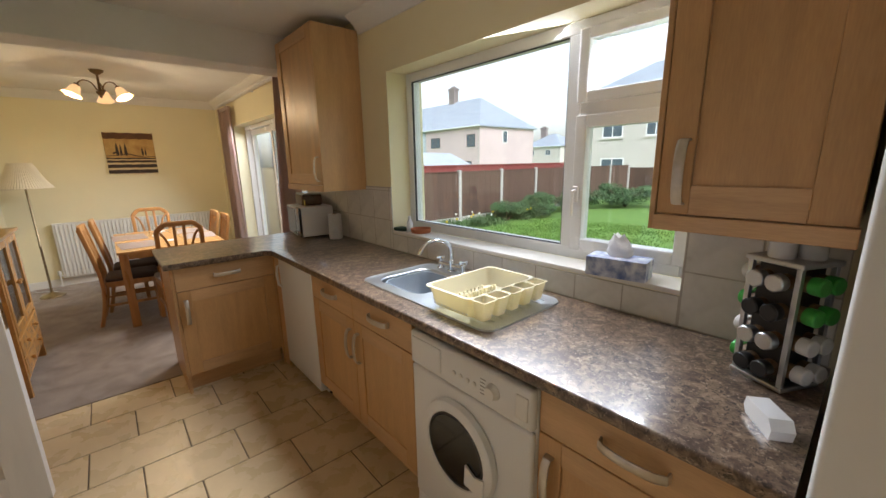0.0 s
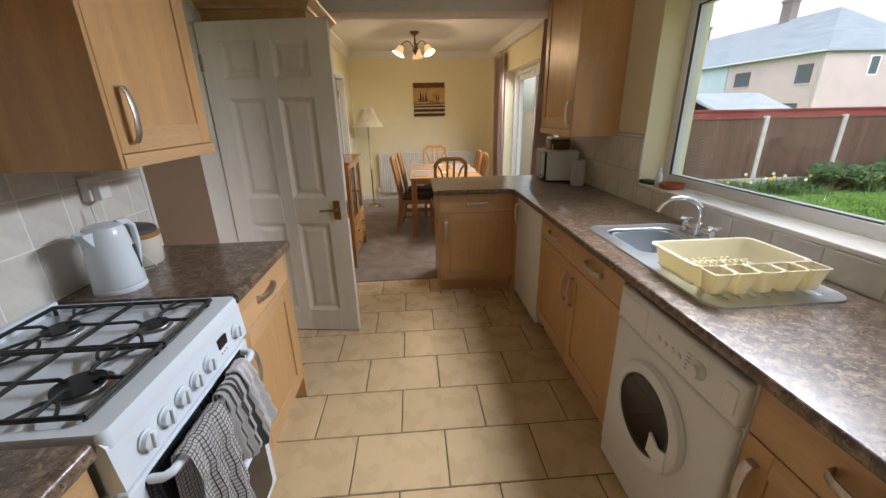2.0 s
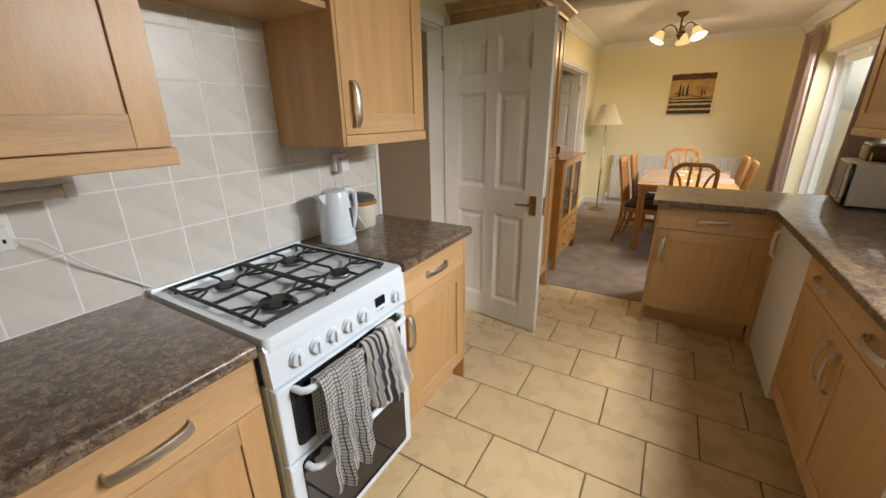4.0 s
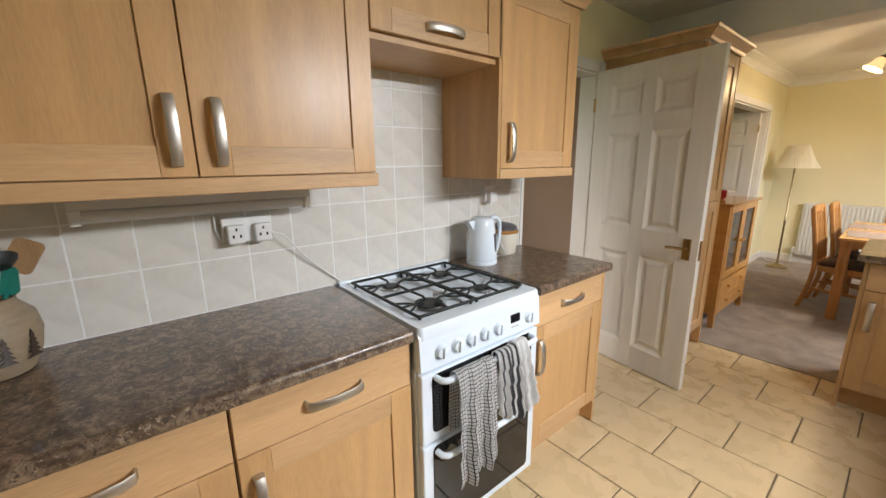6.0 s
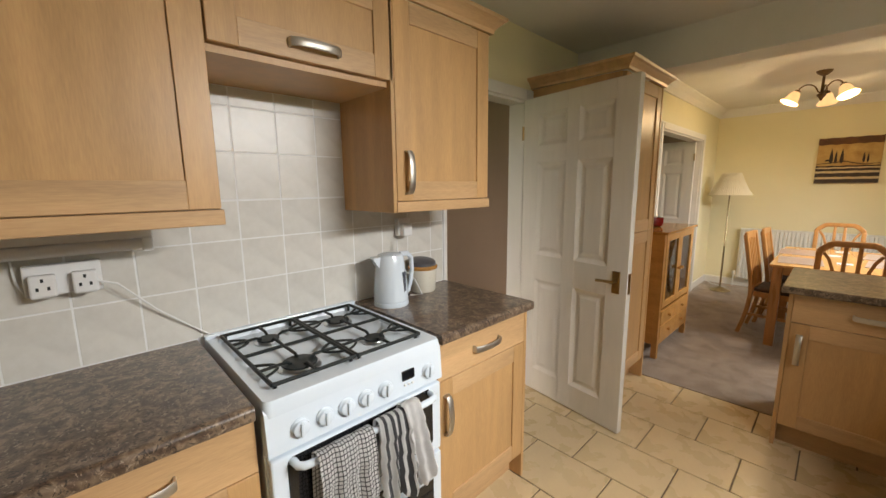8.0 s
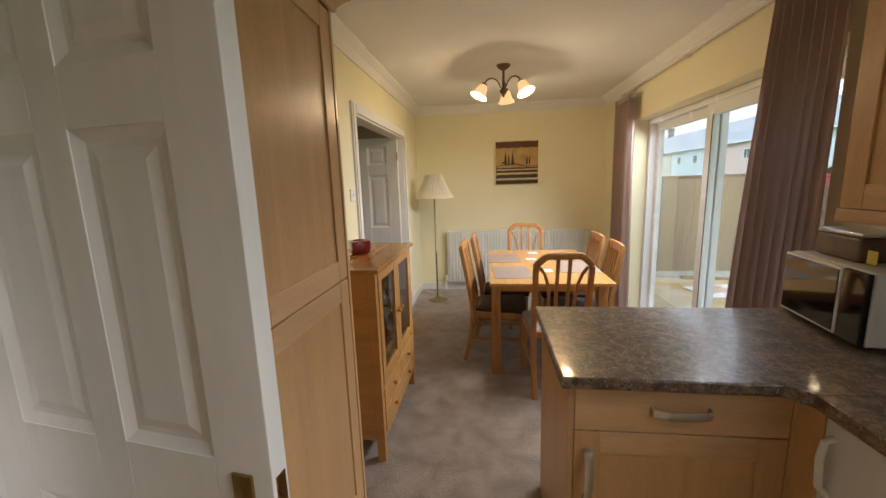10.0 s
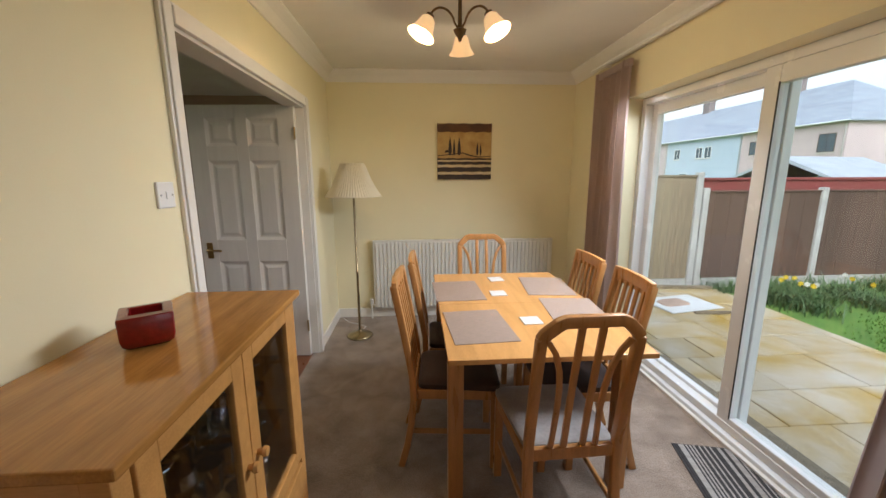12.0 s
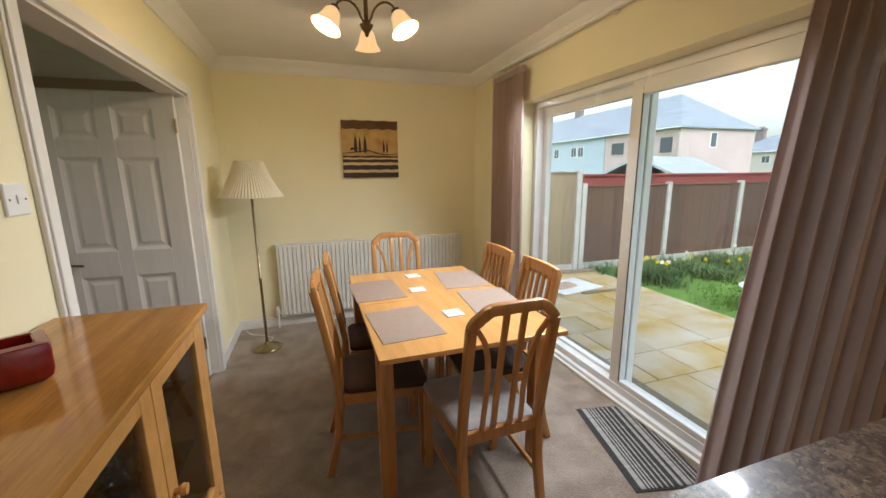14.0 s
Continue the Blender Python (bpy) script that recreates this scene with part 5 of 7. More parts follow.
part("cord", tube([(-0.04, -0.06, -0.02), (-0.06, -0.04, -0.045), (-0.08, -0.01, -0.04), (-0.095, -0.006, 0.0), (-0.10, -0.006, 0.10)], 0.003, 6), PLASTIC_W, sk, smooth=True)
socket((XL + 0.012, 1.485, 1.235), 1, "white single socket with a plug above the worktop", "single_socket")

strip_lamp = thing("strip_light", (XL + 0.10, -0.168, 1.272), 90, "white fluorescent strip light under the wall cabinet, switched off", "strip light")
part("housing", box(0, 0.64, -0.02, 0.02, 0.020, 0.088, 0.003), PLASTIC_W, strip_lamp)
part("tube", tube([(0.02, 0, 0.0), (0.62, 0, 0.0)], 0.0165, 14), mat("milky_tube_glass", (0.86, 0.86, 0.86), 0.15, var=0.02), strip_lamp, smooth=True)
for a in (0.0, 0.615):
    part("end_cap", box(a, a + 0.025, -0.022, 0.022, -0.022, 0.021, 0.004), PLASTIC_W, strip_lamp)


# ---- dining furniture ----
SEAT_DARK = mat("dark_brown_seat_fabric", (0.05, 0.026, 0.018), 0.8, var=0.12, scale=12, bump=0.15, sheen=0.05)
SEAT_GREY = mat("grey_seat_fabric", (0.34, 0.31, 0.29), 0.75, var=0.1, scale=14, bump=0.12, sheen=0.2)

table = thing("dining_table", (0.517, 5.15, 0), 0, "light beech rectangular dining table with square legs", "table")
TW, TL = 0.428, 0.662
part("tabletop", join(box(-TW, TW, -TL, -0.001, 0.735, 0.758, 0.003), box(-TW, TW, 0.001, TL, 0.735, 0.758, 0.003)), TABLE_WOOD, table)
for sx in (-1, 1):
    for sy in (-1, 1):
        part("leg", moved(box(-0.034, 0.034, -0.034, 0.034, 0, 0.735, 0.004), Matrix.Translation((sx * (TW - 0.045), sy * (TL - 0.17), 0))), CHAIR_WOOD, table)
    part("side_apron", box(sx * (TW - 0.055) - 0.011, sx * (TW - 0.055) + 0.011, -TL + 0.205, TL - 0.205, 0.655, 0.735, 0.002), TABLE_WOOD, table)
for sy in (-1, 1):
    part("end_apron", box(-TW + 0.08, TW - 0.08, sy * (TL - 0.17) - 0.011, sy * (TL - 0.17) + 0.011, 0.655, 0.735, 0.002), TABLE_WOOD, table)


def bar(p, q, w, t, r=0.003):
    """A square bar from p to q, w wide along x and t thick."""
    p, q = Vector(p), Vector(q)
    d = q - p
    b = box(-w / 2, w / 2, -t / 2, t / 2, 0, d.length, r, 1)
    z = d.normalized()
    x = (Vector((1, 0, 0)) - z * z.x).normalized()
    y = z.cross(x)
    m = Matrix((x, y, z)).transposed().to_4x4()
    return moved(b, Matrix.Translation(p) @ m)


def sweep_rect(pts, w, t):
    """A bar of rectangular section through points in a plane of nearly constant y: w across, t along y."""
    bm = bmesh.new()
    rings = []
    for i, p in enumerate(pts):
        a, b = Vector(pts[max(i - 1, 0)]), Vector(pts[min(i + 1, len(pts) - 1)])
        d = (b - a).normalized()
        side = Vector((d.z, 0, -d.x)).normalized()
        k = Vector((0, 1, 0))
        k = (k - d * k.dot(d)).normalized()
        p = Vector(p)
        rings.append([bm.verts.new(p + side * (u * w / 2) + k * (v * t / 2)) for u, v in ((-1, -1), (1, -1), (1, 1), (-1, 1))])
    for a, b in zip(rings, rings[1:]):
        for i in range(4):
            bm.faces.new((a[i], a[(i + 1) % 4], b[(i + 1) % 4], b[i]))
    bm.faces.new(rings[0][::-1]); bm.faces.new(rings[-1])
    bmesh.ops.recalc_face_normals(bm, faces=bm.faces[:])
    bmesh.ops.bevel(bm, geom=bm.edges[:], offset=min(w, t) * 0.16, segments=2, profile=0.5, affect="EDGES")
    return bm


def chair(at, rz, arched, seat_mat, label):
    """Chair that faces +y, with its back at y = 0. The back leans away towards -y."""
    c = thing("dining_chair", at, rz, label, "chair", "chairs round the dining table")
    W, WF, D = 0.173, 0.203, 0.40
    def back_at(z):
        return -0.02 - 0.19 * max(0, z - 0.45) ** 1.15 if z > 0.45 else -0.02 - 0.07 * ((0.45 - z) / 0.45) ** 2
    for s in (-1, 1):
        zs = [0, 0.12, 0.25, 0.38, 0.5, 0.62, 0.75, 0.87] + ([0.93] if arched else [0.955])
        part("back_post", sweep_rect([(s * W, back_at(z), z) for z in zs], 0.036, 0.034), CHAIR_WOOD, c, smooth=True)
        part("front_leg", bar((s * (WF - 0.02), D - 0.02, 0), (s * (WF - 0.02), D - 0.025, 0.42), 0.036, 0.036), CHAIR_WOOD, c)
        part("side_rail", bar((s * (W + 0.003), 0.0, 0.405), (s * (WF - 0.017), D - 0.04, 0.405), 0.02, 0.05), CHAIR_WOOD, c)
        part("stretcher", bar((s * (W + 0.002), -0.03, 0.20), (s * (WF - 0.02), D - 0.04, 0.20), 0.014, 0.026), CHAIR_WOOD, c)
    part("front_rail", box(-WF + 0.03, WF - 0.03, D - 0.035, D - 0.012, 0.38, 0.43, 0.002), CHAIR_WOOD, c)
    part("lower_back_rail", box(-W + 0.017, W - 0.017, back_at(0.45) - 0.012, back_at(0.45) + 0.012, 0.41, 0.46, 0.004), CHAIR_WOOD, c)
    if arched:
        yt, y9 = back_at(0.99), back_at(0.925)
        part("top_rail", sweep_rect([(-W, y9, 0.925), (-W + 0.012, y9, 0.945), (-W + 0.055, yt, 0.985), (-W + 0.075, yt, 0.993), (W - 0.075, yt, 0.993), (W - 0.055, yt, 0.985), (W - 0.012, y9, 0.945), (W, y9, 0.925)], 0.042, 0.03), CHAIR_WOOD, c, smooth=True)
        for s in (-1, 1):
            part("slat", sweep_rect([(s * (W - 0.085) + s * o, back_at(z), z) for z, o in ((0.455, 0.0), (0.62, -0.006), (0.72, -0.004), (0.80, 0.006), (0.87, 0.028), (0.92, 0.06))], 0.02, 0.014), CHAIR_WOOD, c, smooth=True)
            part("slat", sweep_rect([(s * 0.037, back_at(z), z) for z in (0.455, 0.62, 0.8, 0.98)], 0.024, 0.014), CHAIR_WOOD, c, smooth=True)
    else:
        part("top_rail", sweep_rect([(-W - 0.014, back_at(0.93), 0.932), (-0.07, back_at(0.93) - 0.012, 0.934), (0.07, back_at(0.93) - 0.012, 0.934), (W + 0.014, back_at(0.93), 0.932)], 0.082, 0.024), CHAIR_WOOD, c, smooth=True)
        for k in range(5):
            x = -W + 0.058 + k * (2 * W - 0.116) / 4
            part("slat", sweep_rect([(x, back_at(z), z) for z in (0.455, 0.62, 0.8, 0.915)], 0.024, 0.012), CHAIR_WOOD, c, smooth=True)
    seat = strip([[(x * (1 - 0.13 * (1 - (y - 0.0) / D)) , y, z) for x, y in rounded_rect(-WF + o, WF - o, 0.0 + o, D + 0.005 - o, 0.035)] for o, z in ((0.004, 0.428), (0.0, 0.436), (0.0, 0.455), (0.012, 0.468), (0.05, 0.476), (0.14, 0.479))])
    part("seat", seat, seat_mat, c, smooth=True)
    return c


chair((0.55, 4.385, 0), 2, True, SEAT_GREY, "beech dining chair with an arched spindle back and grey seat")
chair((0.475, 5.93, 0), 180, True, SEAT_DARK, "beech dining chair with an arched spindle back before the radiator")
chair((-0.02, 5.02, 0), -90 - 4, False, SEAT_DARK, "beech dining chair with a slatted back and dark brown seat")
chair((0.045, 5.47, 0), -90 - 2, False, SEAT_DARK, "beech dining chair with a slatted back and dark brown seat")
chair((0.965, 4.93, 0), 90 - 3, False, SEAT_DARK, "beech dining chair with a slatted back on the patio side")
chair((0.955, 5.41, 0), 90, False, SEAT_DARK, "beech dining chair with a slatted back on the patio side")

MATT = mat("brown_grey_vinyl_weave", (0.30, 0.22, 0.17), 0.7, var=0.12, scale=30, stretch=(1, 6, 1), fine=300, bump=0.25)
COASTER = mat("pale_grey_coaster", (0.62, 0.60, 0.57), 0.5)
for x, y, r in ((0.26, 4.83, 4), (0.22, 5.40, 2), (0.80, 5.46, -6), (0.80, 5.00, -5)):
    pm = tagged(part("place_mat", box(-0.145, 0.145, -0.20, 0.20, 0, 0.003, 0.001, 1), MATT), "brown-grey woven place mat on the dining table", "place mat", "place mats on the table")
    pm.matrix_basis = pose(x, y, 0.758, 0, 0, r)
for x, y, r in ((0.53, 4.87, 2), (0.46, 5.32, 0), (0.51, 5.64, 6)):
    co = tagged(part("coaster", box(-0.048, 0.048, -0.048, 0.048, 0, 0.005, 0.0015, 1), COASTER), "square pale grey coaster on the dining table", "coaster", "coasters on the table")
    co.matrix_basis = pose(x, y, 0.758, 0, 0, r)

# sideboard
side = thing("sideboard", (XD + 0.018, 3.632, 0), 90, "honey oak display sideboard with two glass doors and drawers", "sideboard")
SW, SD, SH = 0.835, 0.37, 1.06
part("top", box(-0.015, SW + 0.015, -SD - 0.022, 0.0, SH - 0.022, SH, 0.004), OAK_TOP, side)
for x0 in (0.0, SW - 0.04):
    part("side_panel", join(box(x0, x0 + 0.04, -SD, -SD + 0.045, 0.0, SH - 0.022, 0.003), box(x0, x0 + 0.04, -0.045, 0, 0.0, SH - 0.022, 0.003), box(x0 + 0.008, x0 + 0.032, -SD + 0.045, -0.045, 0.12, SH - 0.022)), OAK, side)
part("back_board", box(0.04, SW - 0.04, -0.012, -0.004, 0.12, SH - 0.022), OAK, side)
part("bottom_board", box(0.04, SW - 0.04, -SD + 0.03, -0.012, 0.125, 0.145), OAK, side)
part("bottom_rail", box(0.04, SW - 0.04, -SD + 0.004, -SD + 0.026, 0.11, 0.145, 0.002), OAK, side)
part("drawer_divider", box(0.04, SW - 0.04, -SD + 0.03, -0.012, 0.40, 0.42), OAK, side)
for k in range(2):
    z0 = 0.150 + 0.128 * k
    for a in (0.044, SW / 2 + 0.002):
        dr = part("drawer", box(a, a + SW / 2 - 0.046, -SD - 0.004, -SD + 0.016, z0, z0 + 0.122, 0.003), OAK, side)
        part("knob", moved(lathe([(0.008, 0), (0.009, 0.008), (0.014, 0.016), (0.012, 0.024), (0, 0.027)], 14), Matrix.Translation((a + SW / 4 - 0.023, -SD - 0.003, z0 + 0.061)) @ TO_FRONT), OAK, dr, smooth=True)
for a, kx in ((0.044, SW / 2 - 0.03), (SW / 2 + 0.002, SW / 2 + 0.03)):
    b = a + SW / 2 - 0.046
    s_ = 0.055
    dd = part("glass_door", join(box(a, a + s_, -SD - 0.004, -SD + 0.016, 0.425, SH - 0.026, 0.003), box(b - s_, b, -SD - 0.004, -SD + 0.016, 0.425, SH - 0.026, 0.003), box(a + s_, b - s_, -SD - 0.0036, -SD + 0.016, 0.425, 0.425 + s_, 0.003), box(a + s_, b - s_, -SD - 0.0036, -SD + 0.016, SH - 0.026 - s_, SH - 0.026, 0.003)), OAK, side)
    gp = part("pane", box(a + s_ - 0.004, b - s_ + 0.004, -SD + 0.004, -SD + 0.008, 0.425 + s_ - 0.004, SH - 0.026 - s_ + 0.004), CLEAR, dd)
    gp.visible_shadow = False
    part("knob", moved(lathe([(0.008, 0), (0.009, 0.01), (0.015, 0.018), (0.013, 0.028), (0, 0.03)], 14), Matrix.Translation((kx, -SD - 0.003, 0.72)) @ TO_FRONT), OAK, dd, smooth=True)
GSHELF = glass_mat("shelf_glass", (0.86, 0.90, 0.89), 0.06)
for z in (0.62, 0.83):
    part("shelf", box(0.045, SW - 0.045, -SD + 0.05, -0.02, z, z + 0.006), GSHELF, side, "thin glass shelf")
GOBLET = lathe([(0.03, 0), (0.028, 0.003), (0.005, 0.008), (0.004, 0.055), (0.022, 0.07), (0.032, 0.10), (0.031, 0.135), (0.029, 0.135), (0.029, 0.10), (0.018, 0.073), (0, 0.068)], 12)
GOB = mesh_of(GOBLET, CRYSTAL)
TUMB = mesh_of(lathe([(0.026, 0), (0.030, 0.004), (0.034, 0.085), (0.032, 0.085), (0.027, 0.012), (0, 0.01)], 12), CRYSTAL)
rg = random.Random(11)
for z in (0.421, 0.627, 0.837):
    for i in range(9):
        for j in range(2):
            kind_, shape_ = ("wine_glass", GOB) if rg.random() < 0.6 else ("tumbler", TUMB)
            g = tagged(new(kind_, shape_), "clear stemmed wine glass on a sideboard shelf" if shape_ is GOB else "clear cut glass tumbler on a sideboard shelf", "glass", "glasses in the sideboard")
            lx, ly = 0.10 + 0.079 * i + rg.uniform(-0.008, 0.008), -0.12 - 0.13 * j + rg.uniform(-0.01, 0.01)
            g.matrix_basis = pose(XD + 0.018 - ly, 3.632 + lx, z, 0, 0, rg.uniform(0, 360))
RED = mat("red_glazed_ceramic", (0.24, 0.010, 0.008), 0.22, var=0.15, scale=14, bump=0.02, coat=0.4)
def sq(h, z, r=0.005):
    return [(x, y, z) for x, y in rounded_rect(-h, h, -h, h, r, 3)]
# Square red pot, open at the top.
red = tagged(part("red_pot", strip([sq(0.036, 0.0), sq(0.040, 0.002), sq(0.051, 0.014), sq(0.054, 0.03), sq(0.055, 0.082), sq(0.053, 0.086), sq(0.036, 0.088), sq(0.033, 0.085), sq(0.030, 0.03)]), RED, smooth=True), "square red glazed ceramic pot on the sideboard", "pot")
red.matrix_basis = pose(-0.69, 4.06, SH, 0, 0, 33) @ Matrix.Diagonal((1.0, 1.0, 0.95, 1))

# floor lamp
lamp = thing("floor_lamp", (-0.57, 6.50, 0.004), 0, "brass floor lamp with a pleated cream shade, switched off", "floor lamp")
PEWTER = mat("aged_pewter_brass", (0.40, 0.32, 0.19), 0.32, 1.0, var=0.15, scale=20, bump=0.02)
part("base", lathe([(0.115, 0), (0.118, 0.006), (0.112, 0.016), (0.08, 0.026), (0.05, 0.036), (0.02, 0.05), (0.014, 0.06)], 36), PEWTER, lamp, smooth=True)
part("pole", lathe([(0.011, 0.055), (0.011, 0.6), (0.014, 0.605), (0.014, 0.62), (0.010, 0.625), (0.010, 1.28), (0.016, 1.285), (0.016, 1.33), (0, 1.33)], 14), PEWTER, lamp, smooth=True)
SHADE = thin(mat("pleated_cream_shade", (0.80, 0.74, 0.58), 0.9, var=0.03, scale=10, bump=0.05), (0.80, 0.72, 0.52), 0.3)
n = 120
rings = []
for rr0, z in ((0.238, 1.283), (0.235, 1.286), (0.186, 1.36), (0.143, 1.45), (0.108, 1.54), (0.094, 1.566)):
    rings.append([((rr0 + (0.004 if k % 2 else -0.004)) * math.cos(2 * math.pi * k / n), (rr0 + (0.004 if k % 2 else -0.004)) * math.sin(2 * math.pi * k / n), z) for k in range(n)])
part("shade", strip(rings, False), SHADE, lamp, "pleated cream shade")
for r_, z_ in ((0.236, 1.286), (0.10, 1.558)):
    part("shade_ring", tube([(r_ * math.cos(a), r_ * math.sin(a), z_) for a in (2 * math.pi * k / 40 for k in range(41))], 0.004, 6), SHADE, lamp, smooth=True)
part("cable", tube([(0.0, 0.115, 0.008), (0.03, 0.2, 0.005), (-0.06, 0.28, 0.005), (-0.16, 0.33, 0.006), (-0.22, 0.40, 0.02)], 0.003, 6), PLASTIC_W, lamp, smooth=True)

# pendant light
PCX, PCY = 0.222, 5.34
pend = thing("pendant_light", (PCX, PCY, ZD), 0, "bronze three-arm ceiling light with frosted glass shades, switched on", "ceiling light")
part("ceiling_rose", lathe([(0.0, -0.045), (0.02, -0.042), (0.05, -0.02), (0.058, -0.004), (0.058, 0)], 28), BRONZE, pend, smooth=True)
part("stem", lathe([(0.0, -0.262), (0.008, -0.257), (0.012, -0.242), (0.03, -0.217), (0.036, -0.202), (0.02, -0.195), (0.012, -0.177), (0.010, -0.04), (0, -0.04)], 18), BRONZE, pend, smooth=True)
FROST = glow_mat("frosted_shade_glass", (0.96, 0.60, 0.27), 0.30)
BULB = glow_mat("lit_bulb", (1.0, 0.80, 0.48), 3)
for az in (81, -39, 201):
    m = Matrix.Rotation(radians(az), 4, "Z")
    pts = [(0.012, 0, -0.195)] + [(0.03 + 0.074 * (1 - math.cos(a)), 0, -0.19 + 0.08 * math.sin(a)) for a in (radians(15 * i) for i in range(1, 11))]
    arm = part("arm", moved(tube(pts, 0.006, 8), m), BRONZE, pend, smooth=True)
    tip = pts[-1]
    tilt = m @ Matrix.Translation(tip) @ Matrix.Rotation(radians(-28), 4, "Y")
    part("cup", moved(lathe([(0.018, -0.03), (0.024, -0.024), (0.022, -0.006), (0.008, 0.0), (0.0, 0.002)], 16), tilt), BRONZE, arm, smooth=True)
    part("shade", moved(flipped(strip([[(r * math.cos(2 * math.pi * k / 24), r * math.sin(2 * math.pi * k / 24), z) for k in range(24)] for r, z in ((0.024, -0.02), (0.038, -0.035), (0.046, -0.065), (0.055, -0.095), (0.074, -0.122), (0.072, -0.122), (0.052, -0.094), (0.043, -0.065), (0.034, -0.036))], False)), tilt), FROST, arm, "frosted amber glass shade, lit", smooth=True)
    part("bulb", moved(lathe([(0, -0.092), (0.014, -0.088), (0.021, -0.072), (0.019, -0.055), (0.010, -0.035), (0, -0.03)], 16), tilt), BULB, arm, "glowing bulb", smooth=True)
    p = Matrix.Translation((PCX, PCY, ZD)) @ tilt @ Vector((0, 0, -0.135))
    bulb_light(p, 3.0)

# radiator
RAD = mat("white_radiator_enamel", (0.78, 0.77, 0.72), 0.3, var=0.02)
rad = thing("radiator", (-0.475, YF, 0), 0, "white panel radiator on the end wall", "radiator")
RW = 1.84
part("panel", box(0, RW, -0.075, -0.06, 0.115, 0.815, 0.004), RAD, rad)
part("top_grille", box(0.0, RW, -0.082, -0.03, 0.815, 0.825, 0.003), RAD, rad)
FIN = mesh_of(prism([(-0.017, -0.075), (-0.011, -0.090), (0.011, -0.090), (0.017, -0.075)], 0.135, 0.80, "z"), RAD)
for i in range(46):
    piece("rib", FIN, None, rad, (0.04 + i * (RW - 0.08) / 45, 0, 0))
for x in (-0.03, RW + 0.015):
    part("valve", join(tube([(x, -0.06, 0.0), (x, -0.06, 0.16)], 0.008, 8), tube([(x, -0.06, 0.15), (x + (0.03 if x < 0 else -0.02), -0.066, 0.15)], 0.009, 8), moved(lathe([(0.018, 0.16), (0.02, 0.165), (0.018, 0.215), (0, 0.22)], 14), Matrix.Translation((x, -0.06, 0)))), RAD, rad, smooth=True)
part("bracket", join(box(0.3, 0.33, -0.06, 0, 0.3, 0.7), box(RW - 0.33, RW - 0.3, -0.06, 0, 0.3, 0.7)), RAD, rad)

# picture
pic = thing("canvas_picture", (0.183, YF, 1.425), 0, "unframed brown and gold canvas picture of cypress trees and stripes", "picture")
CANVAS = mat("painted_canvas_gold", (0.55, 0.37, 0.13), 0.75, var=0.15, scale=7, fine=260, bump=0.2, dark=(0.36, 0.20, 0.06))
PW = 0.535
part("canvas", box(0, PW, -0.028, 0, 0, PW, 0.002), CANVAS, pic)
DARKP = mat("dark_brown_paint", (0.035, 0.018, 0.012), 0.6, var=0.15, scale=20)
MIDP = mat("red_brown_paint", (0.14, 0.055, 0.02), 0.7, var=0.2, scale=9, fine=200, bump=0.2)
PALEP = mat("cream_paint_stripe", (0.62, 0.5, 0.3), 0.7, var=0.1, scale=15)
def painted(poly, m, lift=0.0012):
    part("painted_shape", prism(poly, -0.028 - lift, -0.0275, "y"), m, pic)
def wavy(z0, z1, m, a, lift):
    nn = 14
    up = [(PW * i / nn, z1 + a * math.sin(1.7 * i + z1 * 40)) for i in range(nn + 1)]
    dn = [(PW * i / nn, z0 + a * math.sin(2.1 * i + z0 * 60)) for i in range(nn, -1, -1)]
    painted(dn[::-1] + up[::-1], m, lift)
wavy(0.455, PW - 0.002, MIDP, 0.006, 0.001)
wavy(0.002, 0.048, DARKP, 0.002, 0.001); wavy(0.075, 0.118, DARKP, 0.003, 0.001); wavy(0.145, 0.172, DARKP, 0.003, 0.001); wavy(0.19, 0.206, DARKP, 0.003, 0.001)
wavy(0.050, 0.072, PALEP, 0.002, 0.0008); wavy(0.120, 0.142, PALEP, 0.002, 0.0008); wavy(0.174, 0.187, PALEP, 0.002, 0.0008)
painted([(0.0, 0.232), (0.08, 0.242), (0.16, 0.25), (0.25, 0.262), (0.32, 0.24), (0.40, 0.222), (0.535, 0.228), (0.535, 0.222), (0.40, 0.214), (0.31, 0.230), (0.25, 0.252), (0.16, 0.24), (0.08, 0.234), (0.0, 0.226)], DARKP, 0.0016)
for x, h, w in ((0.125, 0.18, 0.018), (0.165, 0.16, 0.013), (0.215, 0.175, 0.017), (0.395, 0.125, 0.012), (0.428, 0.115, 0.010)):
    painted([(x - w * 0.4, 0.235), (x - w, 0.265), (x - w * 0.7, 0.235 + h * 0.6), (x, 0.235 + h), (x + w * 0.7, 0.235 + h * 0.6), (x + w, 0.265), (x + w * 0.4, 0.235)], DARKP, 0.002)
painted([(0.07, 0.258), (0.10, 0.262), (0.115, 0.275), (0.10, 0.285), (0.08, 0.28)], DARKP, 0.002)

# switch, mat, curtains
sw = thing("light_switch", (XD, 4.46, 1.402), 90, "white light switch beside the lounge door", "switch")
part("plate", box(-0.043, 0.043, -0.010, 0, -0.043, 0.043, 0.004), PLASTIC_W, sw)
part("rocker", box(-0.006, 0.006, -0.014, -0.010, -0.012, 0.012, 0.002), PLASTIC_W, sw)
for x in (-0.03, 0.03):
    part("screw", moved(lathe([(0.003, 0), (0.003, 0.001), (0, 0.0012)], 10), Matrix.Translation((x, -0.010, 0)) @ TO_FRONT), RUBBER, sw)
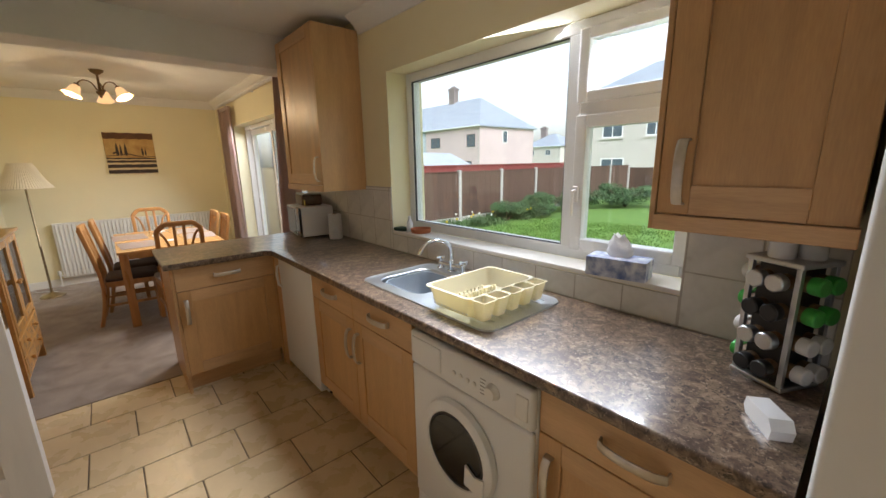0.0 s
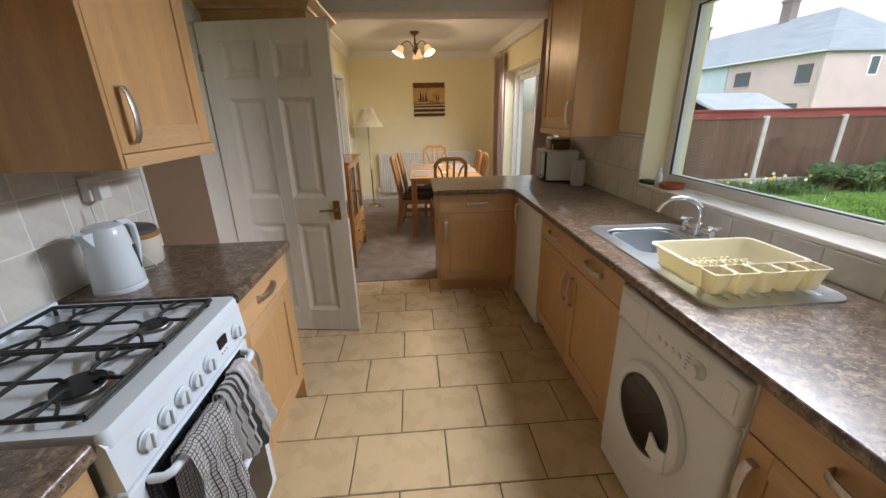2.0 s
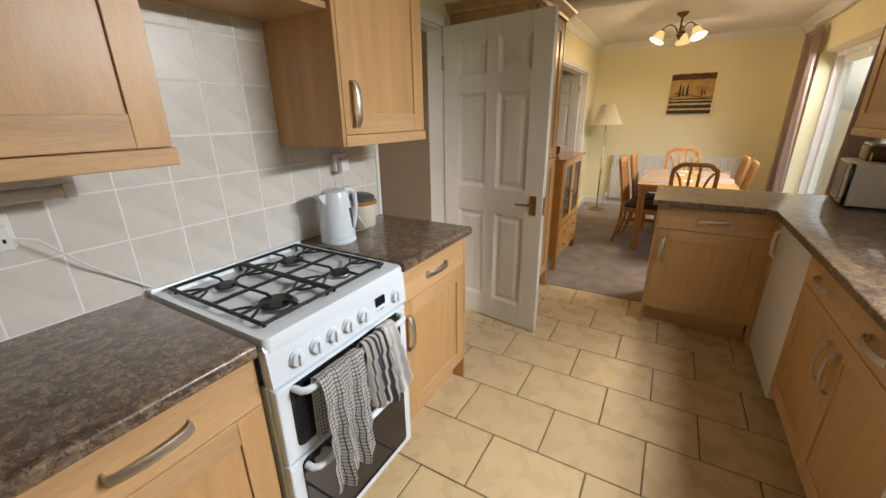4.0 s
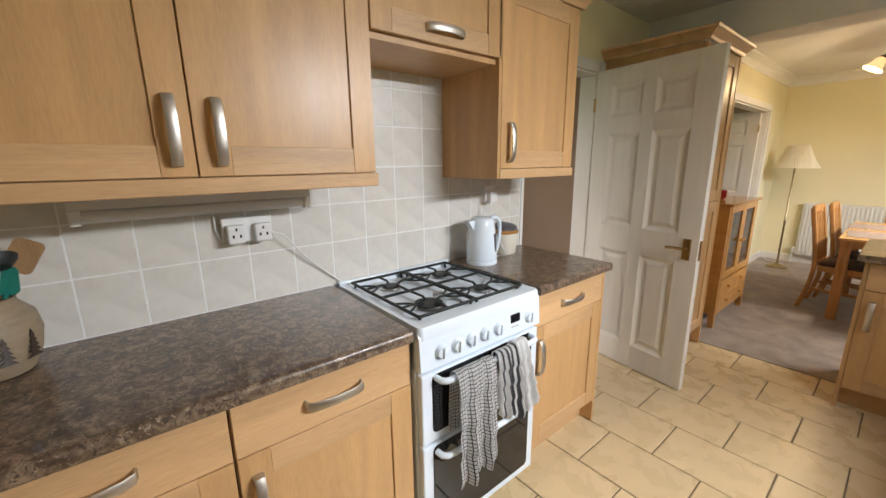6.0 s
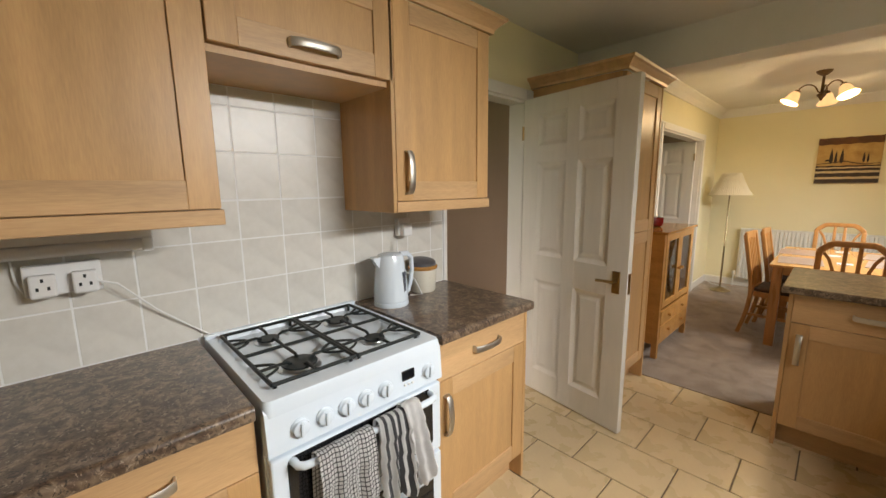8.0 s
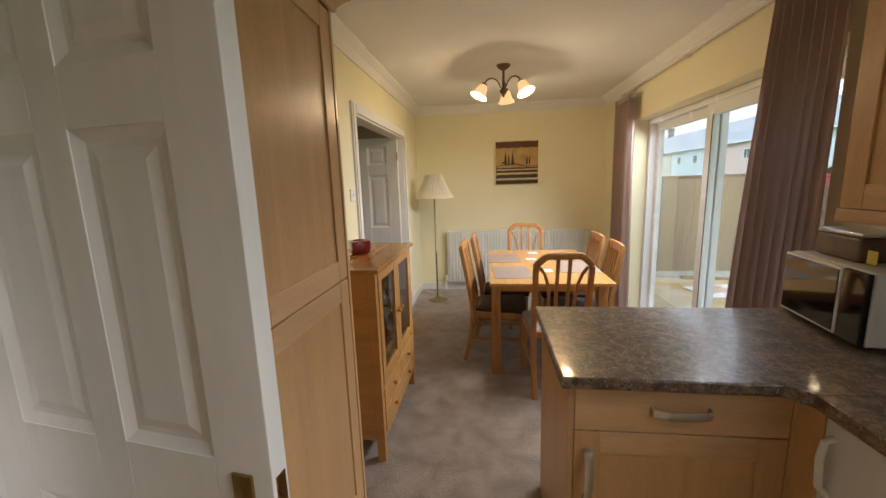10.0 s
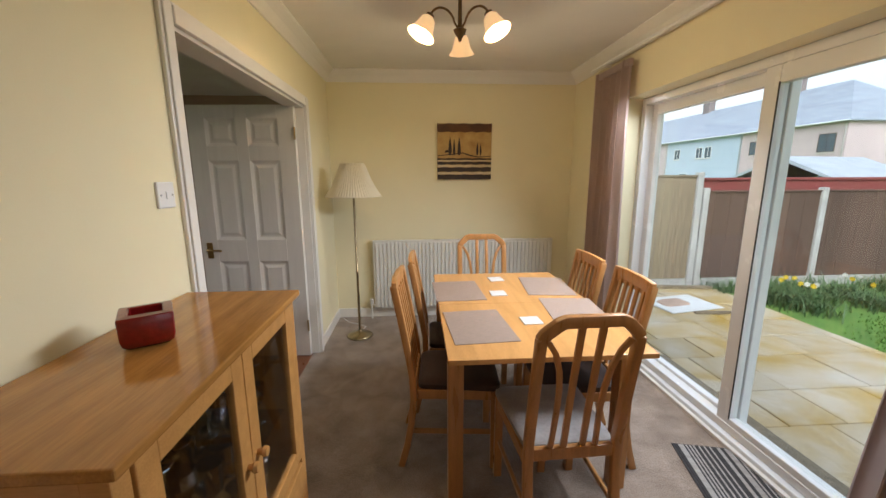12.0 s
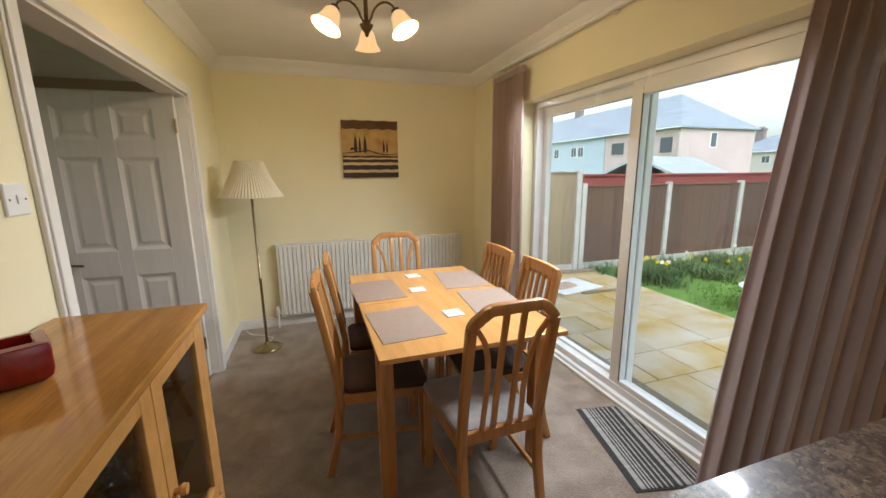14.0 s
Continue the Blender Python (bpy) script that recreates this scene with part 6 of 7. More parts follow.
tagged(part("wall_nail", moved(box(-0.012, 0.012, -0.006, 0, -0.003, 0.003, 0.001), pose(XD, 3.87, 1.83, 0, 0, 90)), BRONZE), "small picture hook in the yellow dining wall", "hook")

DM1 = mat("dark_ribbed_mat", (0.055, 0.050, 0.050), 0.95, var=0.15, scale=40, bump=0.4)
DM2 = mat("pale_ribbed_mat", (0.44, 0.41, 0.38), 0.95, var=0.15, scale=40, bump=0.4)
dmat = thing("door_mat", (1.465, 4.55, 0.004), -13, "grey and black striped door mat before the patio door", "mat")
part("backing", box(-0.185, 0.185, -0.32, 0.32, 0, 0.006, 0.002, 1), DM1, dmat)
RIB1, RIB2 = mesh_of(box(-0.0042, 0.0042, -0.31, 0.31, 0, 0.004, 0.001, 1), DM1), mesh_of(box(-0.0042, 0.0042, -0.31, 0.31, 0, 0.004, 0.001, 1), DM2)
rm = random.Random(6)
for i in range(38):
    piece("stripe", RIB2 if rm.random() < 0.52 else RIB1, None, dmat, (-0.168 + 0.0091 * i, 0, 0.006))

CURT = mat("mauve_taupe_curtain_fabric", (0.66, 0.55, 0.50), 0.85, var=0.06, scale=5, stretch=(4, 4, 0.4), fine=500, bump=0.2, sheen=0.4)
thin(CURT, (0.62, 0.48, 0.43), 0.55)


def curtain(name, y0, y1, x, z0, z1, folds, depth, seed, label, spread=1.0):
    rnd_ = random.Random(seed)
    c = thing(name, (x, (y0 + y1) / 2, z0), 0, label, "curtain", "patio door curtains")
    n, rows = folds * 10, 14
    ph = [rnd_.uniform(-0.6, 0.6) for _ in range(folds + 2)]
    bm = bmesh.new()
    grid = []
    for j in range(rows + 1):
        v = j / rows
        row = []
        for i in range(n + 1):
            u = i / n
            k = int(u * folds)
            a = 2 * math.pi * folds * u + ph[k] * (1 - v) * 0.7
            amp = depth * (0.75 + 0.25 * math.sin(5 * u + seed)) * (0.7 + 0.3 * (1 - v))
            yy = -(y1 - y0) / 2 + u * (y1 - y0) * (spread + (1 - spread) * v) + 0.012 * math.sin(2 * a + 1) * (1 - v)
            xx = amp * math.sin(a) + 0.01 * math.sin(3 * v + 6 * u + seed)
            row.append(bm.verts.new((xx, yy, (z1 - z0) * v)))
        grid.append(row)
    for a, b in zip(grid, grid[1:]):
        for i in range(n):
            bm.faces.new((a[i], a[i + 1], b[i + 1], b[i]))
    bmesh.ops.solidify(bm, geom=bm.faces[:], thickness=0.002)
    part("fabric", bm, CURT, c, smooth=True)
    part("heading", box(-0.018, 0.018, -(y1 - y0) / 2, (y1 - y0) / 2, z1 - z0 - 0.05, z1 - z0, 0.006), CURT, c)
    return c


curtain("curtain", 5.87, 6.36, 1.475, 0.02, 2.26, 5, 0.04, 2, "mauve-taupe curtain drawn back at the far side of the patio door", 1.1)
curtain("curtain", 3.63, 4.0, 1.455, 0.02, 2.30, 8, 0.048, 4, "mauve-taupe curtain drawn back beside the peninsula", 1.5)
tagged(part("curtain_rail", join(tube([(1.47, 3.60, 2.315), (1.47, 6.48, 2.315)], 0.011, 10), box(1.465, XR, 3.7, 3.72, 2.31, 2.325), box(1.465, XR, 5.0, 5.02, 2.31, 2.325), box(1.465, XR, 6.3, 6.32, 2.31, 2.325)), PLASTIC_W, smooth=True), "white curtain rail above the patio door", "curtain rail")
curtain("curtain", 6.9, 7.5, -4.05, 0.1, 2.25, 5, 0.03, 7, "dark gold curtain in the next room", 1.0)

# ---- outside ----
GZ = -0.36
GRASS = mat("lawn_soil_green", (0.14, 0.25, 0.04), 0.95, var=0.2, scale=3, fine=60, bump=0.6, dark=(0.09, 0.18, 0.03))
tagged(part("ground", box(-200, 200, -200, 200, GZ - 1.0, GZ), GRASS), "green lawn and ground", "ground", kind="structure")
FLAG = mat("yellow_sandstone_flag", (0.58, 0.53, 0.44), 0.36, var=0.12, scale=2.1, fine=40, bump=0.12, dark=(0.44, 0.29, 0.06), rnd=0.12)
BED = mat("patio_bed_mortar", (0.26, 0.215, 0.15), 0.9, var=0.15, scale=20, bump=0.2)
patio = tagged(part("patio", box(XR + WT, 4.68, -1.0, 8.85, GZ - 0.05, GZ + 0.035), BED), "yellow sandstone flag patio, damp and stained", "patio", kind="structure")
part("step", box(XR + WT, XR + WT + 0.32, PY0 - 0.1, PY1 + 0.1, GZ, -0.10, 0.01), BED, patio)
rp = random.Random(4)
y = 2.4
while y < 8.8:
    hgt = rp.choice((0.45, 0.6, 0.6))
    x = XR + WT + 0.34 if PY0 - 0.2 < y < PY1 else XR + WT + 0.01
    while x < 4.66:
        wid = rp.choice((0.45, 0.6, 0.75))
        x1 = min(x + wid, 4.68)
        b = box(x + 0.005, x1 - 0.005, y + 0.005, min(y + hgt, 8.84) - 0.005, GZ + 0.02, GZ + 0.05 + rp.uniform(-0.003, 0.003), 0.005, 1)
        part("flagstone", b, FLAG, patio)
        x = x1 + 0.001 if x1 < 4.62 else 9
    y += hgt

FENCE = mat("dark_brown_fence_wood", (0.115, 0.068, 0.048), 0.85, var=0.2, scale=4, stretch=(6, 6, 0.5), fine=60, bump=0.3, rnd=0.2)
FENCE_L = mat("pale_weathered_fence_wood", (0.27, 0.21, 0.135), 0.85, var=0.2, scale=4, stretch=(6, 6, 0.5), fine=60, bump=0.3, rnd=0.15)
CONC = mat("concrete_post", (0.46, 0.45, 0.42), 0.9, var=0.12, scale=10, bump=0.3)
FY = 8.9
BOARDS = {}
def fence(name, x0, n, top, wood, label, rise=0.0, vertical=False):
    f = thing(name, (x0, FY, GZ), 0, label, "fence")
    for i in range(n + 1):
        part("post", box(i * 2.0 - 0.05, i * 2.0 + 0.05, -0.05, 0.05, 0, top + 0.06, 0.008, 1), CONC, f, "grey concrete post")
    key = (wood.name, top)
    if key not in BOARDS:
        BOARDS[key] = mesh_of(box(-0.069, 0.069, -0.008, 0.008, 0.16, top, 0.002, 1), wood)
    for i in range(n):
        part("gravel_board", box(i * 2.0 + 0.05, i * 2.0 + 1.95, -0.02, 0.02, 0, 0.16), CONC, f)
        part("rail", box(i * 2.0 + 0.05, i * 2.0 + 1.95, 0.012, 0.05, top - 0.35, top - 0.28), wood, f)
        part("capping", box(i * 2.0 + 0.05, i * 2.0 + 1.95, -0.03, 0.03, top - 0.01, top + 0.02, 0.004, 1), wood, f)
        for k in range(15):
            piece("board", BOARDS[key], None, f, (i * 2.0 + 0.115 + k * 0.1265, -0.004 * (k % 2), 0))
    return f
fence("fence", 4.5, 8, 1.56, FENCE, "dark brown timber panel fence between concrete posts")
fence("fence", 0.38, 2, 1.80, FENCE_L, "pale weathered timber panel fence between concrete posts")
ff_ = fence("fence", 0.0, 7, 1.42, FENCE, "dark brown timber fence at the end of the garden")
ff_.matrix_basis = pose(20.6, FY, GZ, 0, 0, -90)
REDP = mat("red_painted_boards", (0.23, 0.05, 0.042), 0.8, var=0.12, scale=3, stretch=(0.5, 3, 4), bump=0.1)
rw = thing("red_garden_wall", (4.6, 9.9, GZ), 0, "red painted boundary wall behind the fence", "wall")
part("wall", box(0, 13.0, 0, 0.12, 0, 1.72, 0.01), REDP, rw)
part("coping", box(-0.02, 13.02, -0.03, 0.15, 1.72, 1.77, 0.008), REDP, rw)
SLATE = mat("grey_slate_roof", (0.34, 0.38, 0.44), 0.5, var=0.12, scale=0.6, stretch=(1, 1, 6), fine=12, bump=0.3)
FELT = mat("grey_felt_roof", (0.42, 0.46, 0.50), 0.8, var=0.1, scale=3, bump=0.2)
PINK = mat("pale_pink_render", (0.57, 0.46, 0.46), 0.9, var=0.06, scale=0.8, fine=20, bump=0.3)
BLUEG = mat("pale_blue_grey_render", (0.50, 0.575, 0.68), 0.9, var=0.05, scale=0.8, fine=20, bump=0.3)
WHITER = mat("off_white_render", (0.58, 0.54, 0.50), 0.9, var=0.05, scale=0.8, fine=20, bump=0.3)
BRICK = mat("weathered_grey_brown_brick", (0.30, 0.25, 0.24), 0.9, var=0.2, scale=4, fine=30, bump=0.3)
DARKG = mat("dark_house_glass", (0.10, 0.13, 0.16), 0.1, var=0.1, scale=2)

shed = thing("shed", (8.6, 10.6, GZ), 12, "garden shed with a grey felt gable roof", "shed")
part("wall", box(0, 2.6, 0, 2.0, 0, 1.75), FENCE, shed)
part("roof", prism([(-0.15, 1.72), (-0.15, 1.66), (1.0, 2.16), (2.15, 1.66), (2.15, 1.72), (1.0, 2.24)], -0.15, 2.75, "x"), FELT, shed)


def house(at, rz, w, d, eave, ridge, wall_mat, label, windows, chimney=None, hip=3.5, hip_end=None, frames=None):
    """Two-storey house: front at y = 0 facing -y, from x = 0 to w, hipped roof."""
    h = thing("house", at, rz, label, "house", "houses beyond the garden")
    part("wall", box(0, w, 0, d, 0, eave), wall_mat, h)
    o = 0.35
    bm = bmesh.new()
    lo = [bm.verts.new(v) for v in ((-o, -o, eave - 0.05), (w + o, -o, eave - 0.05), (w + o, d + o, eave - 0.05), (-o, d + o, eave - 0.05))]
    e = [bm.verts.new((v.co.x, v.co.y, eave + 0.08)) for v in lo]
    a, b = bm.verts.new((hip if hip else -o, d / 2, ridge)), bm.verts.new((w - hip_end if hip_end else (w + o if hip_end == 0 else w - hip), d / 2, ridge))
    for i in range(4):
        bm.faces.new((lo[i], lo[(i + 1) % 4], e[(i + 1) % 4], e[i]))
    bm.faces.new((e[0], e[1], b, a)); bm.faces.new((e[2], e[3], a, b)); bm.faces.new((e[1], e[2], b)); bm.faces.new((e[3], e[0], a)); bm.faces.new(lo[::-1])
    bmesh.ops.recalc_face_normals(bm, faces=bm.faces[:])
    roof = part("roof", bm, SLATE, h)
    part("gutter", tube([(-o, -o - 0.04, eave), (w + o, -o - 0.04, eave)], 0.06, 6), UPVC, roof)
    for (x0, x1, z0, z1) in windows:
        win = part("window", bars_y(x0, x1, -0.03, 0.03, z0, z1, 0.08), frames or UPVC, h)
        part("pane", box(x0 + 0.06, x1 - 0.06, -0.012, 0.01, z0 + 0.06, z1 - 0.06), DARKG, win)
        part("sill", box(x0 - 0.08, x1 + 0.08, -0.10, 0.0, z0 - 0.08, z0), WHITER, win)
        part("glazing_bar", box((x0 + x1) / 2 - 0.03, (x0 + x1) / 2 + 0.03, -0.028, 0.0, z0 + 0.06, z1 - 0.06), frames or UPVC, win)
    part("downpipe", tube([(w - 0.12, -0.08, 0.1), (w - 0.12, -0.08, eave - 0.1)], 0.045, 6), CONC, h)
    if chimney:
        cx, cy, cz = chimney
        ch = part("chimney", join(box(cx - 0.62, cx + 0.62, cy - 0.42, cy + 0.42, eave, cz), box(cx - 0.74, cx + 0.74, cy - 0.54, cy + 0.54, cz - 0.35, cz - 0.08)), BRICK, roof)
        for k in (-0.35, 0.0, 0.35):
            part("chimney_pot", moved(lathe([(0.14, cz), (0.12, cz + 0.1), (0.12, cz + 0.3), (0.10, cz + 0.3), (0.10, cz)], 12), Matrix.Translation((cx + k, cy, 0))), BRICK, h)
    return h


def bars_y(x0, x1, y0, y1, z0, z1, w):
    """A rectangular frame in the plane of a wall that runs along x."""
    return join(box(x0, x0 + w, y0, y1, z0, z1), box(x1 - w, x1, y0, y1, z0, z1), box(x0 + w, x1 - w, y0, y1, z0, z0 + w), box(x0 + w, x1 - w, y0, y1, z1 - w, z1))


# the pair of houses beyond the fence: long front along y facing the garden
house((36.0, 44.6, -0.6), -90, 10.6, 11.0, 6.5, 10.9, PINK, "pale pink rendered semi-detached house with a slate hipped roof",
      [(1.1, 3.1, 4.1, 5.5), (8.3, 9.8, 4.0, 5.6), (1.5, 3.2, 0.9, 2.3), (7.4, 9.2, 0.9, 2.3)], chimney=(0.0, 5.5, 12.9), hip=0, hip_end=5.0, frames=mat("dark_brown_window_frame", (0.09, 0.06, 0.05), 0.5))
house((36.12, 57.6, -0.6), -90, 12.9, 11.0, 6.5, 10.88, BLUEG, "pale blue-grey rendered house with a slate hipped roof",
      [(1.6, 2.8, 4.1, 5.5), (5.8, 7.0, 4.1, 5.5), (7.3, 8.5, 4.1, 5.5), (3.0, 4.6, 0.9, 2.3)], hip=0, hip_end=0)
house((36.2, 70.6, -0.6), -90, 12.9, 11.0, 6.5, 10.86, PINK, "pale pink rendered terraced house with a slate roof", [(2.4, 3.8, 4.1, 5.5), (8.2, 9.6, 4.1, 5.5), (3.0, 4.6, 0.9, 2.3)], chimney=(12.9, 5.5, 12.6), hip=0, hip_end=0)
house((36.3, 84.6, -0.6), -90, 13.9, 11.0, 6.5, 10.84, BLUEG, "pale blue-grey rendered terraced house farther along the row", [(2.4, 3.8, 4.1, 5.5), (8.2, 9.6, 4.1, 5.5)], hip=0, hip_end=0)
house((36.4, 112.0, -0.6), -90, 27.3, 11.0, 6.5, 10.82, WHITER, "long off-white rendered terrace at the end of the row", [(2.4, 3.8, 4.1, 5.5), (8.2, 9.6, 4.1, 5.5), (15.0, 16.4, 4.1, 5.5), (21.0, 22.4, 4.1, 5.5)], chimney=(13.5, 5.5, 12.6), hip=5.0, hip_end=0)
side_win = thing("side_window", (40.3, 33.97, 3.9), 0, "white side window of the pink house", "window")
part("frame", bars_y(0, 1.0, -0.03, 0.03, 0, 1.6, 0.09), UPVC, side_win)
part("pane", box(0.06, 0.94, -0.012, 0.012, 0.06, 1.54), DARKG, side_win)
house((26.0, 15.2, -0.6), -90, 13.0, 8.0, 6.0, 8.6, WHITER, "off-white rendered house behind the garden",
      [(2.0, 3.4, 3.5, 4.8), (4.8, 6.0, 3.5, 4.8), (8.0, 9.4, 3.5, 4.8), (2.0, 3.6, 0.9, 2.2)], chimney=(10.5, 4.0, 9.8), hip=3.5)
house((70.0, 53.0, -0.6), -90, 9.0, 9.0, 5.0, 7.8, WHITER, "far off-white house with a slate roof", [(1.5, 2.8, 3.2, 4.4), (5.5, 6.8, 3.2, 4.4)], chimney=(2.0, 4.5, 9.2), hip=4.0)
house((78.0, 38.0, -0.6), -90, 10.0, 9.0, 4.8, 7.4, BLUEG, "far pale house with a slate roof", [(1.5, 2.8, 3.2, 4.4), (5.5, 6.8, 3.2, 4.4)], hip=4.0)

# plants
LEAF = mat("daffodil_leaf_green", (0.09, 0.16, 0.05), 0.6, var=0.2, scale=3, fine=20, bump=0.1)
LEAF2 = mat("shrub_leaf_green", (0.055, 0.12, 0.03), 0.6, var=0.25, scale=3, fine=20, bump=0.1)
def blades(name, spots, count, length, spread_, material, label, seed, droop=0.5):
    """Many arching narrow leaves from scattered roots, as one mesh."""
    rb = random.Random(seed)
    verts, faces = [], []
    for cx, cy in spots:
        for _ in range(count):
            a, L = rb.uniform(0, 6.28), length * rb.uniform(0.6, 1.15)
            x, y0 = cx + rb.gauss(0, spread_), cy + rb.gauss(0, spread_)
            dx, dy, w = math.cos(a), math.sin(a), rb.uniform(0.006, 0.011)
            dr = droop * rb.uniform(0.5, 1.3)
            base = len(verts)
            for k in range(4):
                t = k / 3
                ox = L * dr * t * t
                z = L * (t - 0.55 * dr * t * t)
                ww = w * (1 - 0.85 * t * t)
                px, py = x + dx * ox, y0 + dy * ox
                verts.append((px - dy * ww, py + dx * ww, GZ + z)); verts.append((px + dy * ww, py - dx * ww, GZ + z))
            for k in range(3):
                i = base + 2 * k
                faces.append((i, i + 1, i + 3, i + 2))
    me = bpy.data.meshes.new(name)
    me.from_pydata(verts, [], faces)
    me.materials.append(material)
    return tagged(new(name, me), label, "plants", kind="stuff")


rb = random.Random(21)
bed = [(5.1 + rb.uniform(0, 6.5), 7.55 + rb.uniform(0, 1.1)) for _ in range(46)] + [(4.75 + rb.uniform(0, 0.8), 7.9 + rb.uniform(0, 0.9)) for _ in range(8)]
blades("daffodil_leaves", bed, 80, 0.34, 0.14, LEAF, "green daffodil leaves along the fence", 3, 0.8)
blades("lawn_grass", [(5.0 + rb.uniform(0, 6), 3.2 + rb.uniform(0, 4.0)) for _ in range(260)], 90, 0.06, 0.22, GRASS, "short lawn grass beside the patio", 5, 0.6)
YEL = mat("yellow_petal", (0.75, 0.55, 0.03), 0.6)
WHP = mat("white_petal", (0.78, 0.78, 0.70), 0.6)
def flower(material):
    bms = [moved(prism([(0, 0), (0.014, 0.02), (0, 0.042), (-0.014, 0.02)], -0.001, 0.001, "y"), Matrix.Rotation(radians(60 * k), 4, "Y")) for k in range(6)]
    bms.append(moved(lathe([(0.009, 0), (0.011, 0.012), (0.016, 0.03), (0.013, 0.03), (0.007, 0.01)], 10), TO_FRONT))
    return mesh_of(join(*bms), material)
FY_, FW_ = flower(YEL), flower(WHP)
STEM = mesh_of(tube([(0, 0.01, -0.33), (0.005, 0.01, -0.15), (0, 0.01, 0)], 0.005, 6), LEAF)
for i in range(34):
    cx, cy = bed[rb.randrange(len(bed))]
    fl = thing("daffodil", (cx + rb.uniform(-0.2, 0.2), cy + rb.uniform(-0.25, 0.1), GZ + 0.33), rb.uniform(-120, 0), "yellow daffodil in flower by the fence" if i % 3 else "white narcissus in flower by the fence", "flower", "daffodils by the fence")
    piece("bloom", FY_ if i % 3 else FW_, None, fl, (0, 0, 0))
    piece("stem", STEM, None, fl, (0, 0, 0))


def shrub(at, rx, ry, rz_, seed, count):
    """A bush of many small leaves on thin stems."""
    rs = random.Random(seed)
    s = thing("garden_shrub", at, 0, "green leafy garden shrub before the fence", "shrub", "shrubs along the fence")
    stems = []
    for _ in range(9):
        a = rs.uniform(0, 6.28)
        stems.append(tube([(0, 0, 0), (0.4 * rx * math.cos(a), 0.4 * ry * math.sin(a), rz_ * 0.6), (0.75 * rx * math.cos(a), 0.75 * ry * math.sin(a), rz_ * rs.uniform(0.8, 1.2))], [0.02, 0.012, 0.005], 5))
    part("stems", join(*stems), BROWN_TIN, s)
    verts, faces = [], []
    lobes = [(rs.uniform(-0.7, 0.7) * rx, rs.uniform(-0.6, 0.6) * ry, rs.uniform(0.4, 1.05) * rz_, rs.uniform(0.3, 0.55)) for _ in range(13)]
    for _ in range(count):
        lx, ly, lz, lr = rs.choice(lobes)
        d = Vector((rs.gauss(0, 1), rs.gauss(0, 1), rs.gauss(0, 1))).normalized() * (rs.random() ** 0.4) * lr * 0.8
        p = Vector((lx + d.x * rx, ly + d.y * ry, max(0.03, lz + d.z * rz_)))
        u = Vector((rs.gauss(0, 1), rs.gauss(0, 1), rs.gauss(0, 0.6))).normalized()
        v = u.orthogonal().normalized()
        L = rs.uniform(0.03, 0.06)
        i = len(verts)
        verts += [tuple(p - u * L), tuple(p + v * L * 0.45), tuple(p + u * L), tuple(p - v * L * 0.45)]
        faces.append((i, i + 1, i + 2, i + 3))
    me = bpy.data.meshes.new("foliage")
    me.from_pydata(verts, [], faces)
    me.materials.append(LEAF2)
    ob = new("foliage", me)
    ob.parent = s
    ob["kind"] = "stuff"
    return s


shrub((9.6, 7.9, GZ), 0.9, 0.7, 0.45, 3, 3500)
shrub((11.6, 7.8, GZ), 1.1, 0.8, 0.62, 5, 5000)
shrub((13.4, 7.6, GZ), 1.2, 0.9, 0.72, 7, 5000)
shrub((15.6, 6.8, GZ), 1.5, 1.1, 0.80, 9, 6000)
shrub((16.5, 5.0, GZ), 1.4, 1.2, 0.75, 12, 5000)

# things on the patio
PAPER = mat("crumpled_white_sheet", (0.80, 0.82, 0.84), 0.4, var=0.06, scale=8, bump=0.2)
sheet = thing("plastic_sheet", (3.62, 7.98, GZ + 0.055), 10, "white plastic board lying on the patio", "board")
part("board", box(-0.42, 0.42, -0.3, 0.3, 0, 0.012, 0.003), PAPER, sheet)
part("bag", moved(strip([[(x, y, z) for x, y in rounded_rect(-a, a, -a * 0.6, a * 0.6, a * 0.3, 4)] for a, z in ((0.2, 0.012), (0.19, 0.03), (0.13, 0.055), (0.05, 0.065))]), pose(-0.1, 0.02, 0)), mat("beige_rag", (0.52, 0.38, 0.30), 0.9, var=0.1, scale=8, bump=0.3), sheet, smooth=True)
tagged(part("timber_plank", moved(box(-0.6, 0.6, -0.05, 0.05, 0, 0.035, 0.003), pose(4.0, 8.72, GZ + 0.053, 0, 0, -6)), FENCE_L), "short timber plank lying by the fence", "plank")
tagged(part("timber_batten", moved(box(-0.4, 0.4, -0.025, 0.025, 0, 0.025, 0.003), pose(3.95, 7.58, GZ + 0.054, 0, 0, -3)), FENCE_L), "thin timber batten lying beside the white board", "batten")
bowl = thing("bird_bath", (5.25, 6.22, GZ), 0, "round white bird bath on the lawn", "bird bath")
part("pedestal", lathe([(0.16, 0), (0.16, 0.03), (0.07, 0.08), (0.06, 0.26), (0.10, 0.30)], 24), PAPER, bowl, smooth=True)
part("bowl", lathe([(0.09, 0.29), (0.22, 0.32), (0.30, 0.36), (0.29, 0.37), (0.20, 0.335), (0, 0.325)], 32), PAPER, bowl, smooth=True)

# ---- small pieces of floor and walls ----
TX, TY = 0.42, 0.309
FT = {}
def tile_mesh(w, h, t, material, cache):
    key = (round(w, 3), round(h, 3), t)
    if key not in cache:
        cache[key] = mesh_of(box(-w / 2, w / 2, -h / 2, h / 2, -t, 0, 0.0025, 1), material)
    return cache[key]
row = -9
